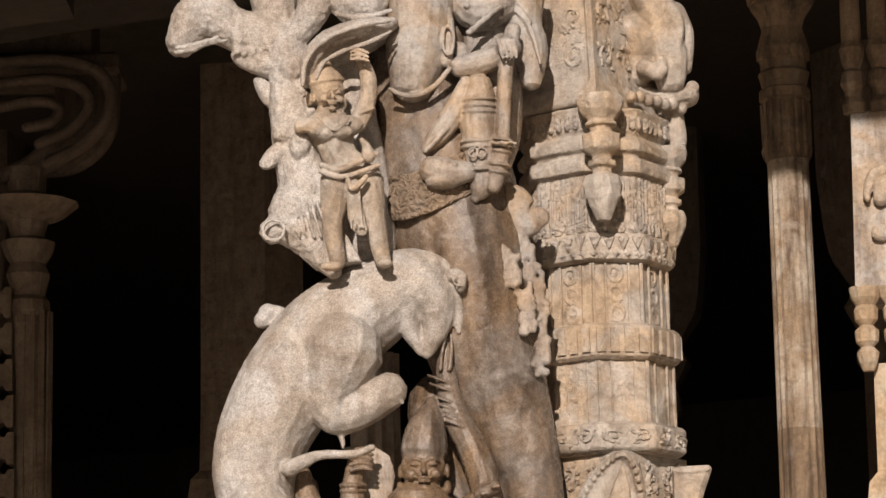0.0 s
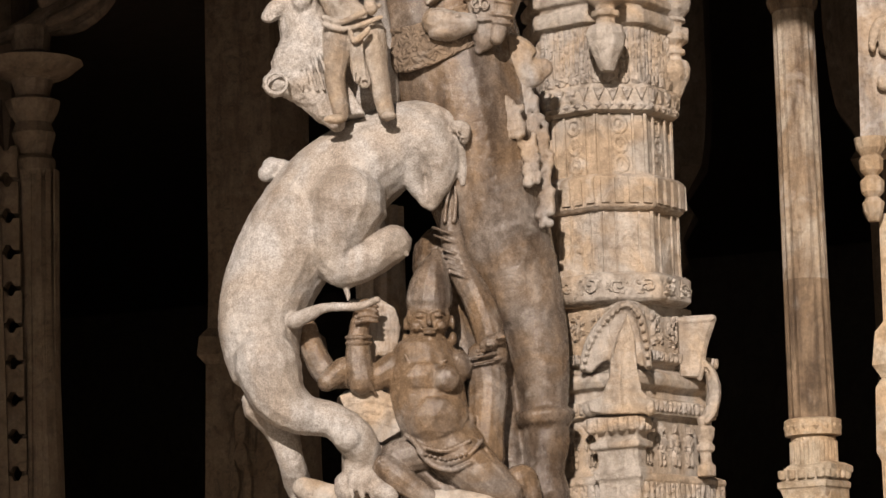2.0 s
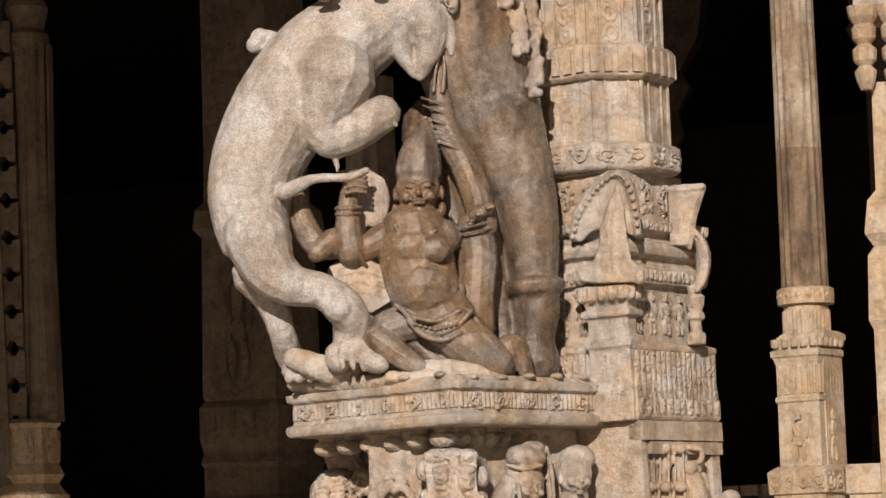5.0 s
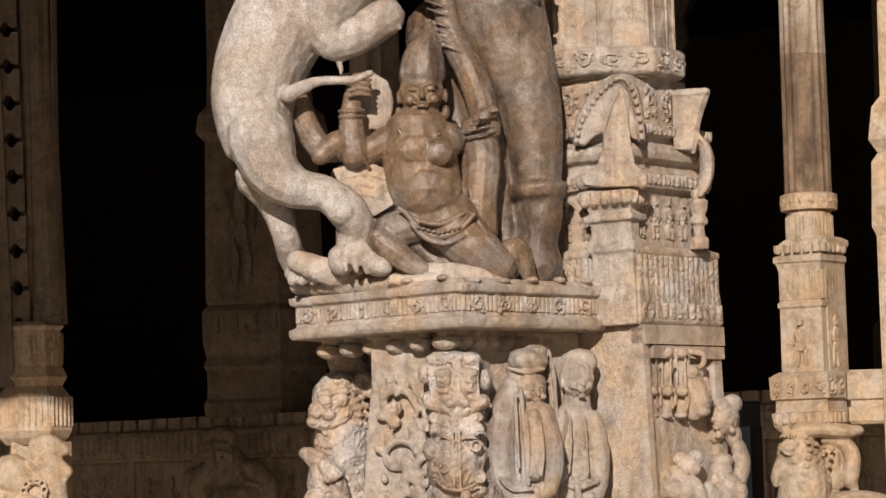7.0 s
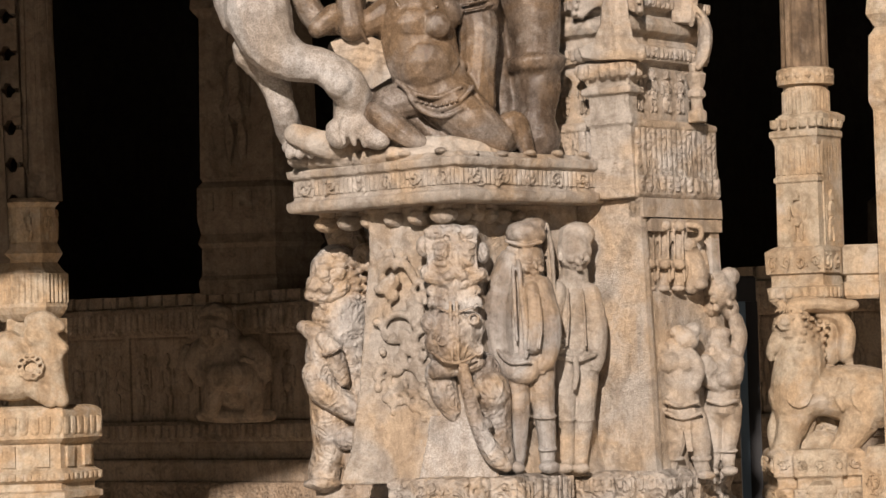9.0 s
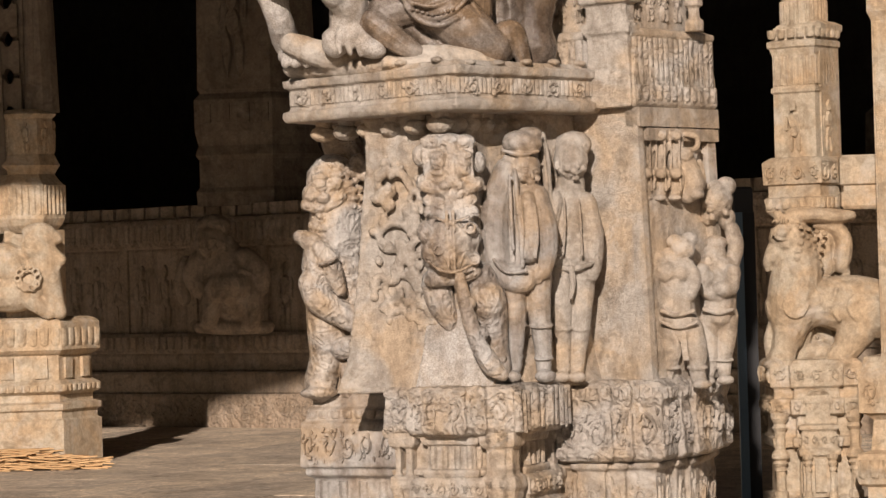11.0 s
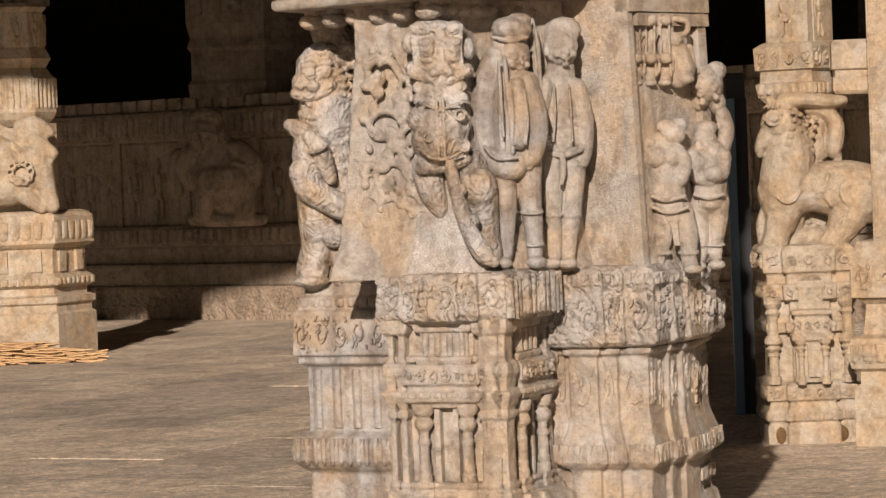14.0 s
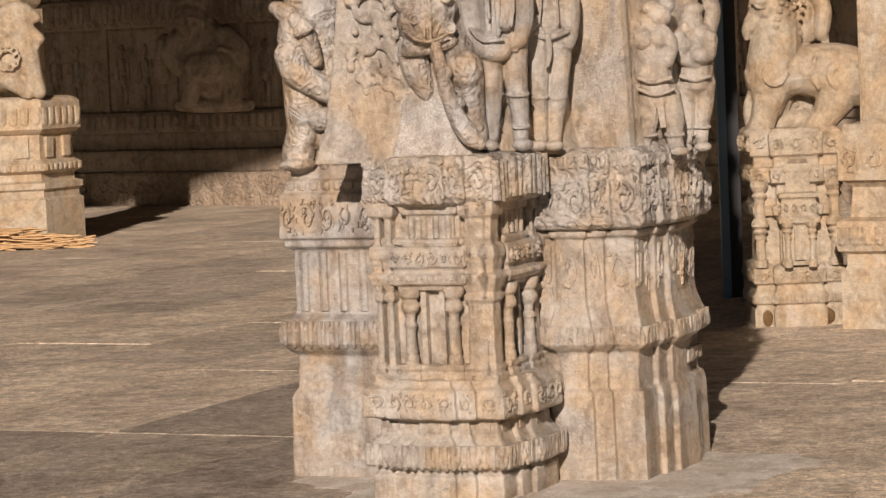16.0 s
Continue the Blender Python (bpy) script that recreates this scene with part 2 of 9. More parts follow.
def motif(bm, kind, p, out, along, w, h, d):
    """One carved motif on a face: p its middle, out the face's normal, along its run; w, h, d its size."""
    up = Vector((0, 0, 1))
    def q(x, z, y):
        j = 0.035 * w
        return bm.verts.new(p + along * (x * w / 2 + random.uniform(-j, j)) + up * (z * h / 2 + random.uniform(-j, j)) + out * (y * d * random.uniform(0.8, 1.1)))
    if kind == "diamond":
        r, c = [q(-1, 0, 0), q(0, -1, 0), q(1, 0, 0), q(0, 1, 0)], q(0, 0, 1)
        for i in range(4):
            bm.faces.new((r[i], r[(i + 1) % 4], c))
    elif kind == "tooth":
        r = [q(-1, 1, 0), q(0, -1, 0), q(1, 1, 0)]
        t = [q(-0.9, 1, 1), q(0, -0.75, 1), q(0.9, 1, 1)]
        bm.faces.new(t)
        for i in range(3):
            bm.faces.new((r[i], r[(i + 1) % 3], t[(i + 1) % 3], t[i]))
    elif kind in ("flute", "petal", "block"):
        if kind == "block":
            xs, zs = [(-1, 0), (-0.94, 1), (0.94, 1), (1, 0)], [(-1, 1), (1, 1)]
        elif kind == "flute":
            xs, zs = [(-1, 0), (-0.7, 0.7), (0, 1), (0.7, 0.7), (1, 0)], [(-1, 1), (1, 1)]
        else:
            xs, zs = [(-1, 0), (-0.7, 0.7), (0, 1), (0.7, 0.7), (1, 0)], [(-1, 0.35), (-0.75, 0.85), (-0.1, 1), (1, 1)]
        rows = []
        for z, k in zs:
            rows.append([q(x * (k if kind == "petal" else 1), z, y * (k if kind == "petal" else 1)) for x, y in xs])
        for r0, r1 in zip(rows, rows[1:]):
            for i in range(len(xs) - 1):
                bm.faces.new((r0[i], r0[i + 1], r1[i + 1], r1[i]))
        bm.faces.new(rows[0][::-1])
        bm.faces.new(rows[-1])
    elif kind in ("ring", "scroll"):
        n, rings = 16, []
        for i in range(n + 1):
            a = 2 * math.pi * i / n * (1.0 if kind == "ring" else 1.35)
            k = 1.0 if kind == "ring" else 1.0 - 0.55 * i / n
            rings.append([q(math.cos(a) * k * s, math.sin(a) * k * s, y) for s, y in ((1.0, 0), (0.84, 1), (0.62, 0.9), (0.5, 0))])
        for r0, r1 in zip(rings, rings[1:]):
            for j in range(3):
                bm.faces.new((r0[j], r0[j + 1], r1[j + 1], r1[j]))
        c = [q(math.cos(a * math.pi / 3) * 0.28, math.sin(a * math.pi / 3) * 0.28, 0.1) for a in range(6)]
        t = q(0, 0, 0.9)
        for i in range(6):
            bm.faces.new((c[i], c[(i + 1) % 6], t))
    elif kind == "leafy":
        for k in range(11):
            x, z = random.uniform(-0.85, 0.85), random.uniform(-0.85, 0.85)
            rx, rz, tw, y = random.uniform(0.14, 0.30), random.uniform(0.10, 0.2), random.uniform(0, 3.1), random.uniform(0.6, 1.1)
            ring1, ring2 = [], []
            for a in range(7):
                ca, sa = math.cos(a * 0.8976) * rx, math.sin(a * 0.8976) * rz
                ex, ez = ca * math.cos(tw) - sa * math.sin(tw), ca * math.sin(tw) + sa * math.cos(tw)
                ring1.append(q(x + ex, z + ez, -0.2))
                ring2.append(q(x + ex * 0.65, z + ez * 0.65, y * 0.8))
            for i in range(7):
                bm.faces.new((ring1[i], ring1[(i + 1) % 7], ring2[(i + 1) % 7], ring2[i]))
            bm.faces.new(ring2)
        rings, tw, sg = [], random.uniform(0, 6.2), random.choice((-1, 1))
        for i in range(13):
            a, k = tw + sg * 0.55 * i, 0.85 - 0.05 * i
            rings.append([q(math.cos(a) * k * f, math.sin(a) * k * f, y) for f, y in ((1.0, -0.1), (0.9, 1.0), (0.76, 1.0), (0.66, -0.1))])
        for r0, r1 in zip(rings, rings[1:]):
            for j in range(3):
                bm.faces.new((r0[j], r0[j + 1], r1[j + 1], r1[j]))
    elif kind == "figure":
        for x, z, rx, rz, y in ((0, 0.72, 0.28, 0.24, 1), (0, 0.2, 0.42, 0.36, 1), (0.05, -0.2, 0.38, 0.25, 0.9), (-0.25, -0.62, 0.2, 0.4, 0.8), (0.3, -0.62, 0.2, 0.4, 0.8), (0.6, 0.15, 0.16, 0.36, 0.6), (-0.6, 0.1, 0.16, 0.36, 0.6)):
            ring1 = [q(x + rx * math.cos(a * math.pi / 4), z + rz * math.sin(a * math.pi / 4), 0) for a in range(8)]
            ring2 = [q(x + rx * 0.7 * math.cos(a * math.pi / 4), z + rz * 0.75 * math.sin(a * math.pi / 4), y * 0.8) for a in range(8)]
            for i in range(8):
                bm.faces.new((ring1[i], ring1[(i + 1) % 8], ring2[(i + 1) % 8], ring2[i]))
            bm.faces.new(ring2)


def frieze(bm, poly, d, z, kind, pitch, h, depth, lean=0.0, z_ref=0.0, fill=0.86, edges=None, jitter=0.0):
    """A row of carved motifs round the polygon (offset by d) at height z; only on faces turned to the court unless edges are named."""
    ring = off_poly(poly, d)
    n = len(ring)
    shift = Vector((lean * (z - z_ref), 0, 0))
    for i in range(n):
        p0, p1 = ring[i], ring[(i + 1) % n]
        e = p1 - p0
        if e.length < pitch * 0.6 or (edges is not None and i not in edges):
            continue
        al = e.normalized()
        nrm = Vector((al.y, -al.x))
        if nrm.y > 0.35:
            continue
        k = max(1, round(e.length / pitch))
        for j in range(k):
            m = p0 + e * ((j + 0.5) / k)
            jz = random.uniform(-jitter, jitter)
            motif(bm, kind, Vector((m.x, m.y, z + jz)) + shift, Vector((nrm.x, nrm.y, 0)), Vector((al.x, al.y, 0)), e.length / k * fill, h, depth * random.uniform(0.8, 1.15))
    return bm


def spline(pts, k=5):
    """Points with radii along a smooth curve through the joints."""
    v = [Vector(p) for p in pts]
    v = [v[0] * 2 - v[1]] + v + [v[-1] * 2 - v[-2]]
    out = []
    for i in range(1, len(v) - 2):
        p0, p1, p2, p3 = v[i - 1:i + 3]
        for s in range(k):
            t = s / k
            out.append(0.5 * ((2 * p1) + (p2 - p0) * t + (2 * p0 - 5 * p1 + 4 * p2 - p3) * t * t + (3 * p1 - p0 - 3 * p2 + p3) * t ** 3))
    out.append(v[-2])
    return out


def ball(bm, c, r, rot=(0, 0, 0), sub=2):
    m = pose(*c[:3], *rot) @ Matrix.Diagonal((*(r if isinstance(r, tuple) else (r, r, r)), 1))
    bmesh.ops.create_icosphere(bm, subdivisions=sub, radius=1.0, matrix=m)


def limb(bm, pts, k=4, n=12, flat=1.0):
    """A closed tapering tube with round ends along the joints (x, y, z, radius)."""
    s = spline([tuple(p) for p in pts], k) if len(pts) > 1 else [Vector(pts[0])]
    rings = []
    def ring(c, d, r):
        d = d.normalized()
        side = d.cross(Vector((0, 1, 0)))
        side = side.normalized() if side.length > 0.05 else Vector((1, 0, 0))
        up = side.cross(d).normalized()
        return [bm.verts.new(c + side * math.cos(2 * math.pi * i / n) * r + up * math.sin(2 * math.pi * i / n) * r * flat) for i in range(n)]
    for i, p in enumerate(s):
        c, r = p.to_3d(), max(p[3], 0.004)
        d = (s[min(i + 1, len(s) - 1)].to_3d() - s[max(i - 1, 0)].to_3d())
        if i == 0:
            e = d.normalized()
            for kk in (0.95, 0.6):
                rings.append(ring(c - e * r * kk, d, r * math.sqrt(1 - kk * kk)))
        rings.append(ring(c, d, r))
        if i == len(s) - 1:
            e = d.normalized()
            for kk in (0.6, 0.95):
                rings.append(ring(c + e * r * kk, d, r * math.sqrt(1 - kk * kk)))
    for r0, r1 in zip(rings, rings[1:]):
        for i in range(n):
            bm.faces.new((r0[i], r0[(i + 1) % n], r1[(i + 1) % n], r1[i]))
    bm.faces.new(rings[0][::-1])
    bm.faces.new(rings[-1])


def plate(bm, pts, d, out=(0.0, -1.0)):
    """A flat carved form: an outline given a thickness d towards out."""
    n = Vector((out[0], out[1], 0)).normalized() * d
    f0 = [bm.verts.new(Vector(p[:3])) for p in pts]
    f1 = [bm.verts.new(Vector(p[:3]) + n) for p in pts]
    bm.faces.new(f0)
    bm.faces.new(f1[::-1])
    for i in range(len(pts)):
        j = (i + 1) % len(pts)
        bm.faces.new((f0[j], f0[i], f1[i], f1[j]))


def loop_band(bm, c, rx, ry, r, tilt=(0, 0, 0), n=20):
    """A closed round band (belt, collar, bangle) as a torus."""
    m = pose(*c, *tilt)
    rings = []
    for i in range(n):
        a = 2 * math.pi * i / n
        ctr, o = Vector((rx * math.cos(a), ry * math.sin(a), 0)), Vector((math.cos(a), math.sin(a), 0))
        rings.append([bm.verts.new(m @ (ctr + o * r * math.cos(b * math.pi / 3) + Vector((0, 0, r * math.sin(b * math.pi / 3))))) for b in range(6)])
    for i in range(n):
        r0, r1 = rings[i], rings[(i + 1) % n]
        for j in range(6):
            bm.faces.new((r0[j], r1[j], r1[(j + 1) % 6], r0[(j + 1) % 6]))


def statue(name, bm, mat, label, category="statue", voxel=0.009, smooth=4, rough=0.006, parent=None, group=""):
    """One carved mass: overlapping forms fused, softened and weathered."""
    ob = new(name, mesh_of(bm, name, mat, True))
    weather(ob, voxel, smooth, rough)
    if parent:
        ob.parent = parent
        return ob
    return tagged(ob, label, category, group)


def visage(bm, c, s, yaw=0.0):
    """Brows, lidded eyes, nose, lips, chin and ears set on a head whose front lies at c; s is half the head's width."""
    cy, sy = math.cos(radians(yaw)), math.sin(radians(yaw))
    def at(x, y, z):
        return (c[0] + (x * cy - (y + 0.03) * sy) * s, c[1] + (x * sy + (y + 0.03) * cy) * s, c[2] + z * s)
    def run(pts):
        limb(bm, [(*at(x, y, z), r * s * 0.8) for x, y, z, r in pts], 3, 6)
    for k in (-1, 1):
        run([(k * 0.14, -0.04, 0.28, 0.08), (k * 0.42, -0.02, 0.36, 0.09), (k * 0.70, 0.20, 0.24, 0.07)])
        ball(bm, at(k * 0.40, 0.03, 0.12), (0.22 * s, 0.12 * s, 0.11 * s), sub=1)
        ball(bm, at(k * 0.52, 0.12, -0.30), (0.28 * s, 0.2 * s, 0.26 * s), sub=1)
        ball(bm, at(k * 1.02, 0.85, -0.10), (0.13 * s, 0.2 * s, 0.36 * s), sub=1)
    run([(0, 0.0, 0.24, 0.10), (0, -0.10, 0.0, 0.14), (0, -0.20, -0.20, 0.20)])
    run([(-0.30, 0.02, -0.48, 0.06), (0, -0.10, -0.46, 0.09), (0.30, 0.02, -0.48, 0.06)])
    run([(-0.24, 0.05, -0.62, 0.07), (0, -0.06, -0.64, 0.10), (0.24, 0.05, -0.62, 0.07)])
    ball(bm, at(0, 0.12, -0.92), (0.30 * s, 0.2 * s, 0.20 * s), sub=1)


# ---------------------------------------------------------------- floor, roof, walls
def floor_material(name="floor_granite", c1=(0.74, 0.63, 0.50), c2=(0.80, 0.67, 0.515), c3=(0.38, 0.29, 0.21)):
    """Trodden granite: pale dust and dark scuffs drawn out along the rows, fine grit."""
    m = stone(name, c1, c2, c3, rough=0.62, scale=0.55, stain=0.0, speck=1.0, patina=0.5, pale=0.3, tone=0.5)
    nd, lk = m.node_tree.nodes, m.node_tree.links.new
    bsdf = nd["Principled BSDF"]
    old = bsdf.inputs["Base Color"].links[0].from_socket
    tc = nd.new("ShaderNodeNewGeometry")
    mp = nd.new("ShaderNodeMapping")
    mp.inputs["Rotation"].default_value = (0, 0, -TH)
    mp.inputs["Scale"].default_value = (1.0, 1.35, 1.0)
    lk(tc.outputs["Position"], mp.inputs[0])
    for scale_, lo, hi, dark, light, amt in ((1.0, 0.36, 0.60, 0.62, 1.10, 0.8), (7.0, 0.36, 0.62, 0.62, 1.16, 0.85), (26.0, 0.38, 0.62, 0.50, 1.45, 0.75)):
        n = nd.new("ShaderNodeTexNoise")
        n.inputs["Scale"].default_value, n.inputs["Detail"].default_value, n.inputs["Roughness"].default_value = scale_, 8.0, 0.72
        n.inputs["Distortion"].default_value = 0.5
        lk(mp.outputs[0], n.inputs["Vector"])
        r = nd.new("ShaderNodeValToRGB")
        r.color_ramp.elements[0].position, r.color_ramp.elements[1].position = lo, hi
        r.color_ramp.elements[0].color = (dark, dark * 0.98, dark * 0.97, 1)
        r.color_ramp.elements[1].color = (light, light, light, 1)
        lk(n.outputs[0], r.inputs[0])
        x = nd.new("ShaderNodeMix")
        x.data_type, x.blend_type = 'RGBA', 'MULTIPLY'
        x.inputs[0].default_value = amt
        lk(old, x.inputs[6])
        lk(r.outputs[0], x.inputs[7])
        old = x.outputs[2]
    lk(old, bsdf.inputs["Base Color"])
    return m


FLOOR = floor_material()
bm = bmesh.new()
bmesh.ops.create_grid(bm, x_segments=1, y_segments=1, size=400, matrix=pose(0, 0, -0.025))
tagged(part("ground", bm, FLOOR), "worn grey-brown stone ground of the temple court", "ground", kind="structure")

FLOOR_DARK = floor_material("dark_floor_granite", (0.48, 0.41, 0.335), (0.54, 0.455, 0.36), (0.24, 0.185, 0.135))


def turned(degrees_):
    """The two axes of a grid turned by so many degrees."""
    a_ = radians(degrees_)
    return Vector((math.cos(a_), math.sin(a_))), Vector((-math.sin(a_), math.cos(a_)))


# paving slabs, on a grid of their own
pavement = tagged(new("pavement"), "large worn granite paving slabs with open joints", "pavement", kind="structure")
rng = random.Random(11)
GRID = (U, V)
U, V = turned(65.3)
PAVE = (0.0, 0.0)
rows_b = [-6.0, -4.9, -3.9, -3.0, -2.0, -1.0, 0.0, 0.9, 1.85, 2.75, 3.65, 4.55, 5.467, 6.358, 7.2, 8.09, 9.0, 9.95, 10.9, 11.9, 12.89, 13.9, 14.9, 15.9, 17.0]
for b0, b1 in zip(rows_b, rows_b[1:]):
    a = 10.31 - 2.4 * 3 + (rng.uniform(-0.6, 0.6) if b1 < 4 else 0.0)
    while a < 34.0:
        ln = 2.4 if a < 10.2 else rng.uniform(1.6, 3.4)
        c = G(PAVE, a + ln / 2, (b0 + b1) / 2)
        if -9 < c[0] < 8 and 5.0 < c[1] < 33 and abs(c[0]) < c[1] * 0.17 + 2.2:
            bm = bmesh.new()
            g = rng.uniform(0.002, 0.004)
            tilt = rng.uniform(-0.002, 0.002)
            stack(bm, rect(PAVE, a + g, a + ln - g, b0 + g, b1 - g), [(-0.06, 0.0), (-0.006, 0.0), (0.0 + tilt, -0.003)])
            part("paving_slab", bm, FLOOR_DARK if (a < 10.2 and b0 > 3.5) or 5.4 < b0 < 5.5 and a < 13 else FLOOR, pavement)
        a += ln
U, V = GRID

EAVE, SKEW = 9.6, 0.45


def slab_box(x0, x1, q0, q1, z0, z1):
    b = bmesh.new()
    stack(b, [(x0, q0 - SKEW * x0), (x1, q0 - SKEW * x1), (x1, q1 - SKEW * x1), (x0, q1 - SKEW * x0)], [(z0, 0), (z1, 0)])
    return b


porch = bmesh.new()       # west of the great pillar the front eave steps back
stack(porch, [(-26, 12.4), (-2.6, 12.4), (-2.6, 18.0 + SKEW * 2.6), (-26, 18.0 + SKEW * 26)], [(7.57, 0), (12.0, 0)])
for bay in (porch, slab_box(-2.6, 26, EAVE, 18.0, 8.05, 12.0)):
    tagged(part("ceiling", bay, HALL_SHADE), "stone ceiling of the pillared hall, near-black to stand for its shade", "ceiling", kind="structure")
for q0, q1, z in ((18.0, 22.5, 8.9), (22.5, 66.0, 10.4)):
    tagged(part("ceiling", slab_box(-26, 26, q0, q1, z, 12.0), HALL_SHADE), "stone ceiling of the pillared hall, near-black to stand for its shade", "ceiling", kind="structure")
# added wall closing the hall, painted as darkness
tagged(part("wall_back", slab_box(-26, 26, 58, 60, 0, 12), HALL_SHADE), "added back wall of the hall, near-black for its deep shade", "wall", kind="structure")
# unseen walls added to narrow the opening and dim the hall
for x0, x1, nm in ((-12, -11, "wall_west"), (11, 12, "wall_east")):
    tagged(part(nm, slab_box(x0, x1, EAVE + 4, 66, 0, 12), HALL_SHADE), "unseen added side wall that keeps light out of the hall", "wall", kind="structure")

# ---------------------------------------------------------------- the great pillar: pier and shaft
PIER = (0.70, 10.09)                # its front corner
pillar = thing("carved_pillar", "tall pale granite temple pillar with carved bands and niches on a stepped base", "pillar")
LEAN, ZR = -0.030, 2.2
SC = (0.625, 10.42)
LN = dict(lean=LEAN, z_ref=ZR)

# base of the pier
U, V = turned(66.0)
BASE = (0.714, 10.052)
base = ratha(BASE, 0.03, 0.72, 0.03, 0.53, 0.022, 0.55, 2)
bm = bmesh.new()
stack(bm, base, [(-0.02, 0.02), (0.29, 0.012), (0.325, 0.006), (0.335, -0.012), (0.40, -0.014), (0.47, -0.010), (0.485, 0.014), (0.50, 0.030), (0.535, 0.030), (0.57, 0.012), (0.62, -0.004), (0.66, -0.012), (0.885, -0.014), (0.895, 0.004), (0.915, 0.004)])
b = part("base", bm, PALE, pillar, "weathered stepped base", worn=0.0048)
bm = bmesh.new()
frieze(bm, base, 0.022, 0.53, "petal", 0.042, 0.07, 0.016)
frieze(bm, base, 0.0, 0.40, "petal", 0.05, 0.05, 0.010, edges=range(6, 10))
frieze(bm, base, -0.014, 0.775, "leafy", 0.085, 0.19, 0.010, fill=0.85)
part("base_carving", bm, PALE, b)
bm = bmesh.new()
stack(bm, base, [(0.91, -0.02), (0.925, 0.03), (0.94, 0.045), (1.12, 0.03), (1.15, 0.04), (1.19, 0.035), (1.215, 0.01)])
b = part("frieze_block", bm, CARVED, pillar, "carved shelf block with scrolls", worn=0.0048)
bm = bmesh.new()
frieze(bm, base, 0.034, 1.04, "leafy", 0.085, 0.17, 0.020, fill=1.0, jitter=0.012)
frieze(bm, base, 0.034, 1.165, "petal", 0.045, 0.045, 0.018)
part("frieze_carving", bm, CARVED, b)

U, V = GRID

# middle of the pier, with a framed niche on its outer face
shaft_low = [(0.643, 10.095), G(PIER, 0.46, 0.0), G(PIER, 0.46, 0.50), G(PIER, 0.0, 0.50)]
FACE = (Vector(shaft_low[1]) - Vector(shaft_low[0])).normalized()


def face_at(a, d):
    """A point a metres along the pier's outer face and d out from it."""
    return Vector(shaft_low[0]) + FACE * a + Vector((FACE.y, -FACE.x)) * d


bm = bmesh.new()
stack(bm, shaft_low, [(1.20, -0.004), (2.20, -0.012)], **LN)
part("pier", bm, PALE, pillar, worn=0.0048)
bm = bmesh.new()
for a0, a1, z0, z1, d in ((0.0, 0.03, 1.21, 2.19, 0.022), (0.035, 0.05, 1.21, 2.19, 0.012), (0.43, 0.48, 1.62, 2.19, 0.02), (0.0, 0.49, 2.13, 2.20, 0.035), (0.05, 0.49, 2.08, 2.125, 0.03)):
    stack(bm, [face_at(a0, d), face_at(a1, d), face_at(a1, -0.03), face_at(a0, -0.03)], [(z0, 0), (z1, 0)], **LN)
part("niche_frame", bm, PALE, pillar)
band = [(0.655, 10.08), G(PIER, 0.47, -0.01), G(PIER, 0.47, 0.50), G(PIER, -0.01, 0.50)]
bm = bmesh.new()
stack(bm, band, [(2.20, 0.0), (2.215, 0.012), (2.45, 0.0), (2.46, 0.012), (2.48, 0.012), (2.49, -0.01)], **LN)
b = part("fluted_band", bm, PALE, pillar, "block carved with hanging tassels", worn=0.0048)
bm = bmesh.new()
frieze(bm, band, 0.004, 2.36, "flute", 0.032, 0.19, 0.010, **LN)
frieze(bm, band, 0.006, 2.25, "petal", 0.045, 0.06, 0.016, **LN)
part("tassel_carving", bm, CARVED, b)
upper = [(0.655, 10.11), G(PIER, 0.45, 0.015), G(PIER, 0.45, 0.48), G(PIER, 0.015, 0.48)]
bm = bmesh.new()
stack(bm, upper, [(2.48, -0.01), (2.70, -0.01), (2.705, 0.02), (2.76, 0.025), (2.765, 0.0), (2.80, 0.0), (2.81, 0.03), (2.835, 0.04), (2.86, 0.03), (2.87, 0.0), (2.895, 0.0), (2.90, 0.035), (2.935, 0.03), (2.94, -0.02), (3.125, -0.025)], **LN)
b = part("neck_mouldings", bm, PALE, pillar, "stacked mouldings with little figures", worn=0.0048)
bm = bmesh.new()
frieze(bm, upper, -0.008, 2.60, "figure", 0.085, 0.16, 0.022, fill=0.9, **LN)
frieze(bm, upper, 0.022, 2.735, "petal", 0.03, 0.04, 0.014, **LN)
frieze(bm, upper, 0.032, 2.918, "petal", 0.03, 0.035, 0.012, **LN)
frieze(bm, upper, -0.02, 3.03, "leafy", 0.10, 0.14, 0.016, **LN)
part("neck_carving", bm, CARVED, b)

# the eight-sided shaft with its bands
oc = octagon(SC, 0.262, TH + math.pi / 8)
bm = bmesh.new()
stack(bm, oc, [(3.12, -0.012), (3.84, -0.022)], **LN)
b = part("shaft", bm, PALE, pillar, "eight-sided shaft", worn=0.0048)
bm = bmesh.new()
for z in (3.275, 3.35, 3.425, 3.645, 3.72, 3.795):
    frieze(bm, oc, -0.018, z, "ring", 0.3, 0.076, 0.0045, fill=0.36, **LN)
part("rosette_carving", bm, PALE, b)
bm = bmesh.new()
for z0, z1 in ((3.235, 3.465), (3.605, 3.835)):
    for i in range(8):
        p0, p1 = Vector(oc[i]), Vector(oc[(i + 1) % 8])
        for f in (0.28, 0.72, 0.05, 0.95):
            m = p0.lerp(p1, f)
            e = (p1 - p0).normalized()
            motif(bm, "block", Vector((m.x + LEAN * (z0 - ZR), m.y, (z0 + z1) / 2)) - Vector((e.y, -e.x, 0)) * 0.017, Vector((e.y, -e.x, 0)), Vector((e.x, e.y, 0)), 0.008, z1 - z0, 0.008)
part("pilaster_strips", bm, PALE, b)
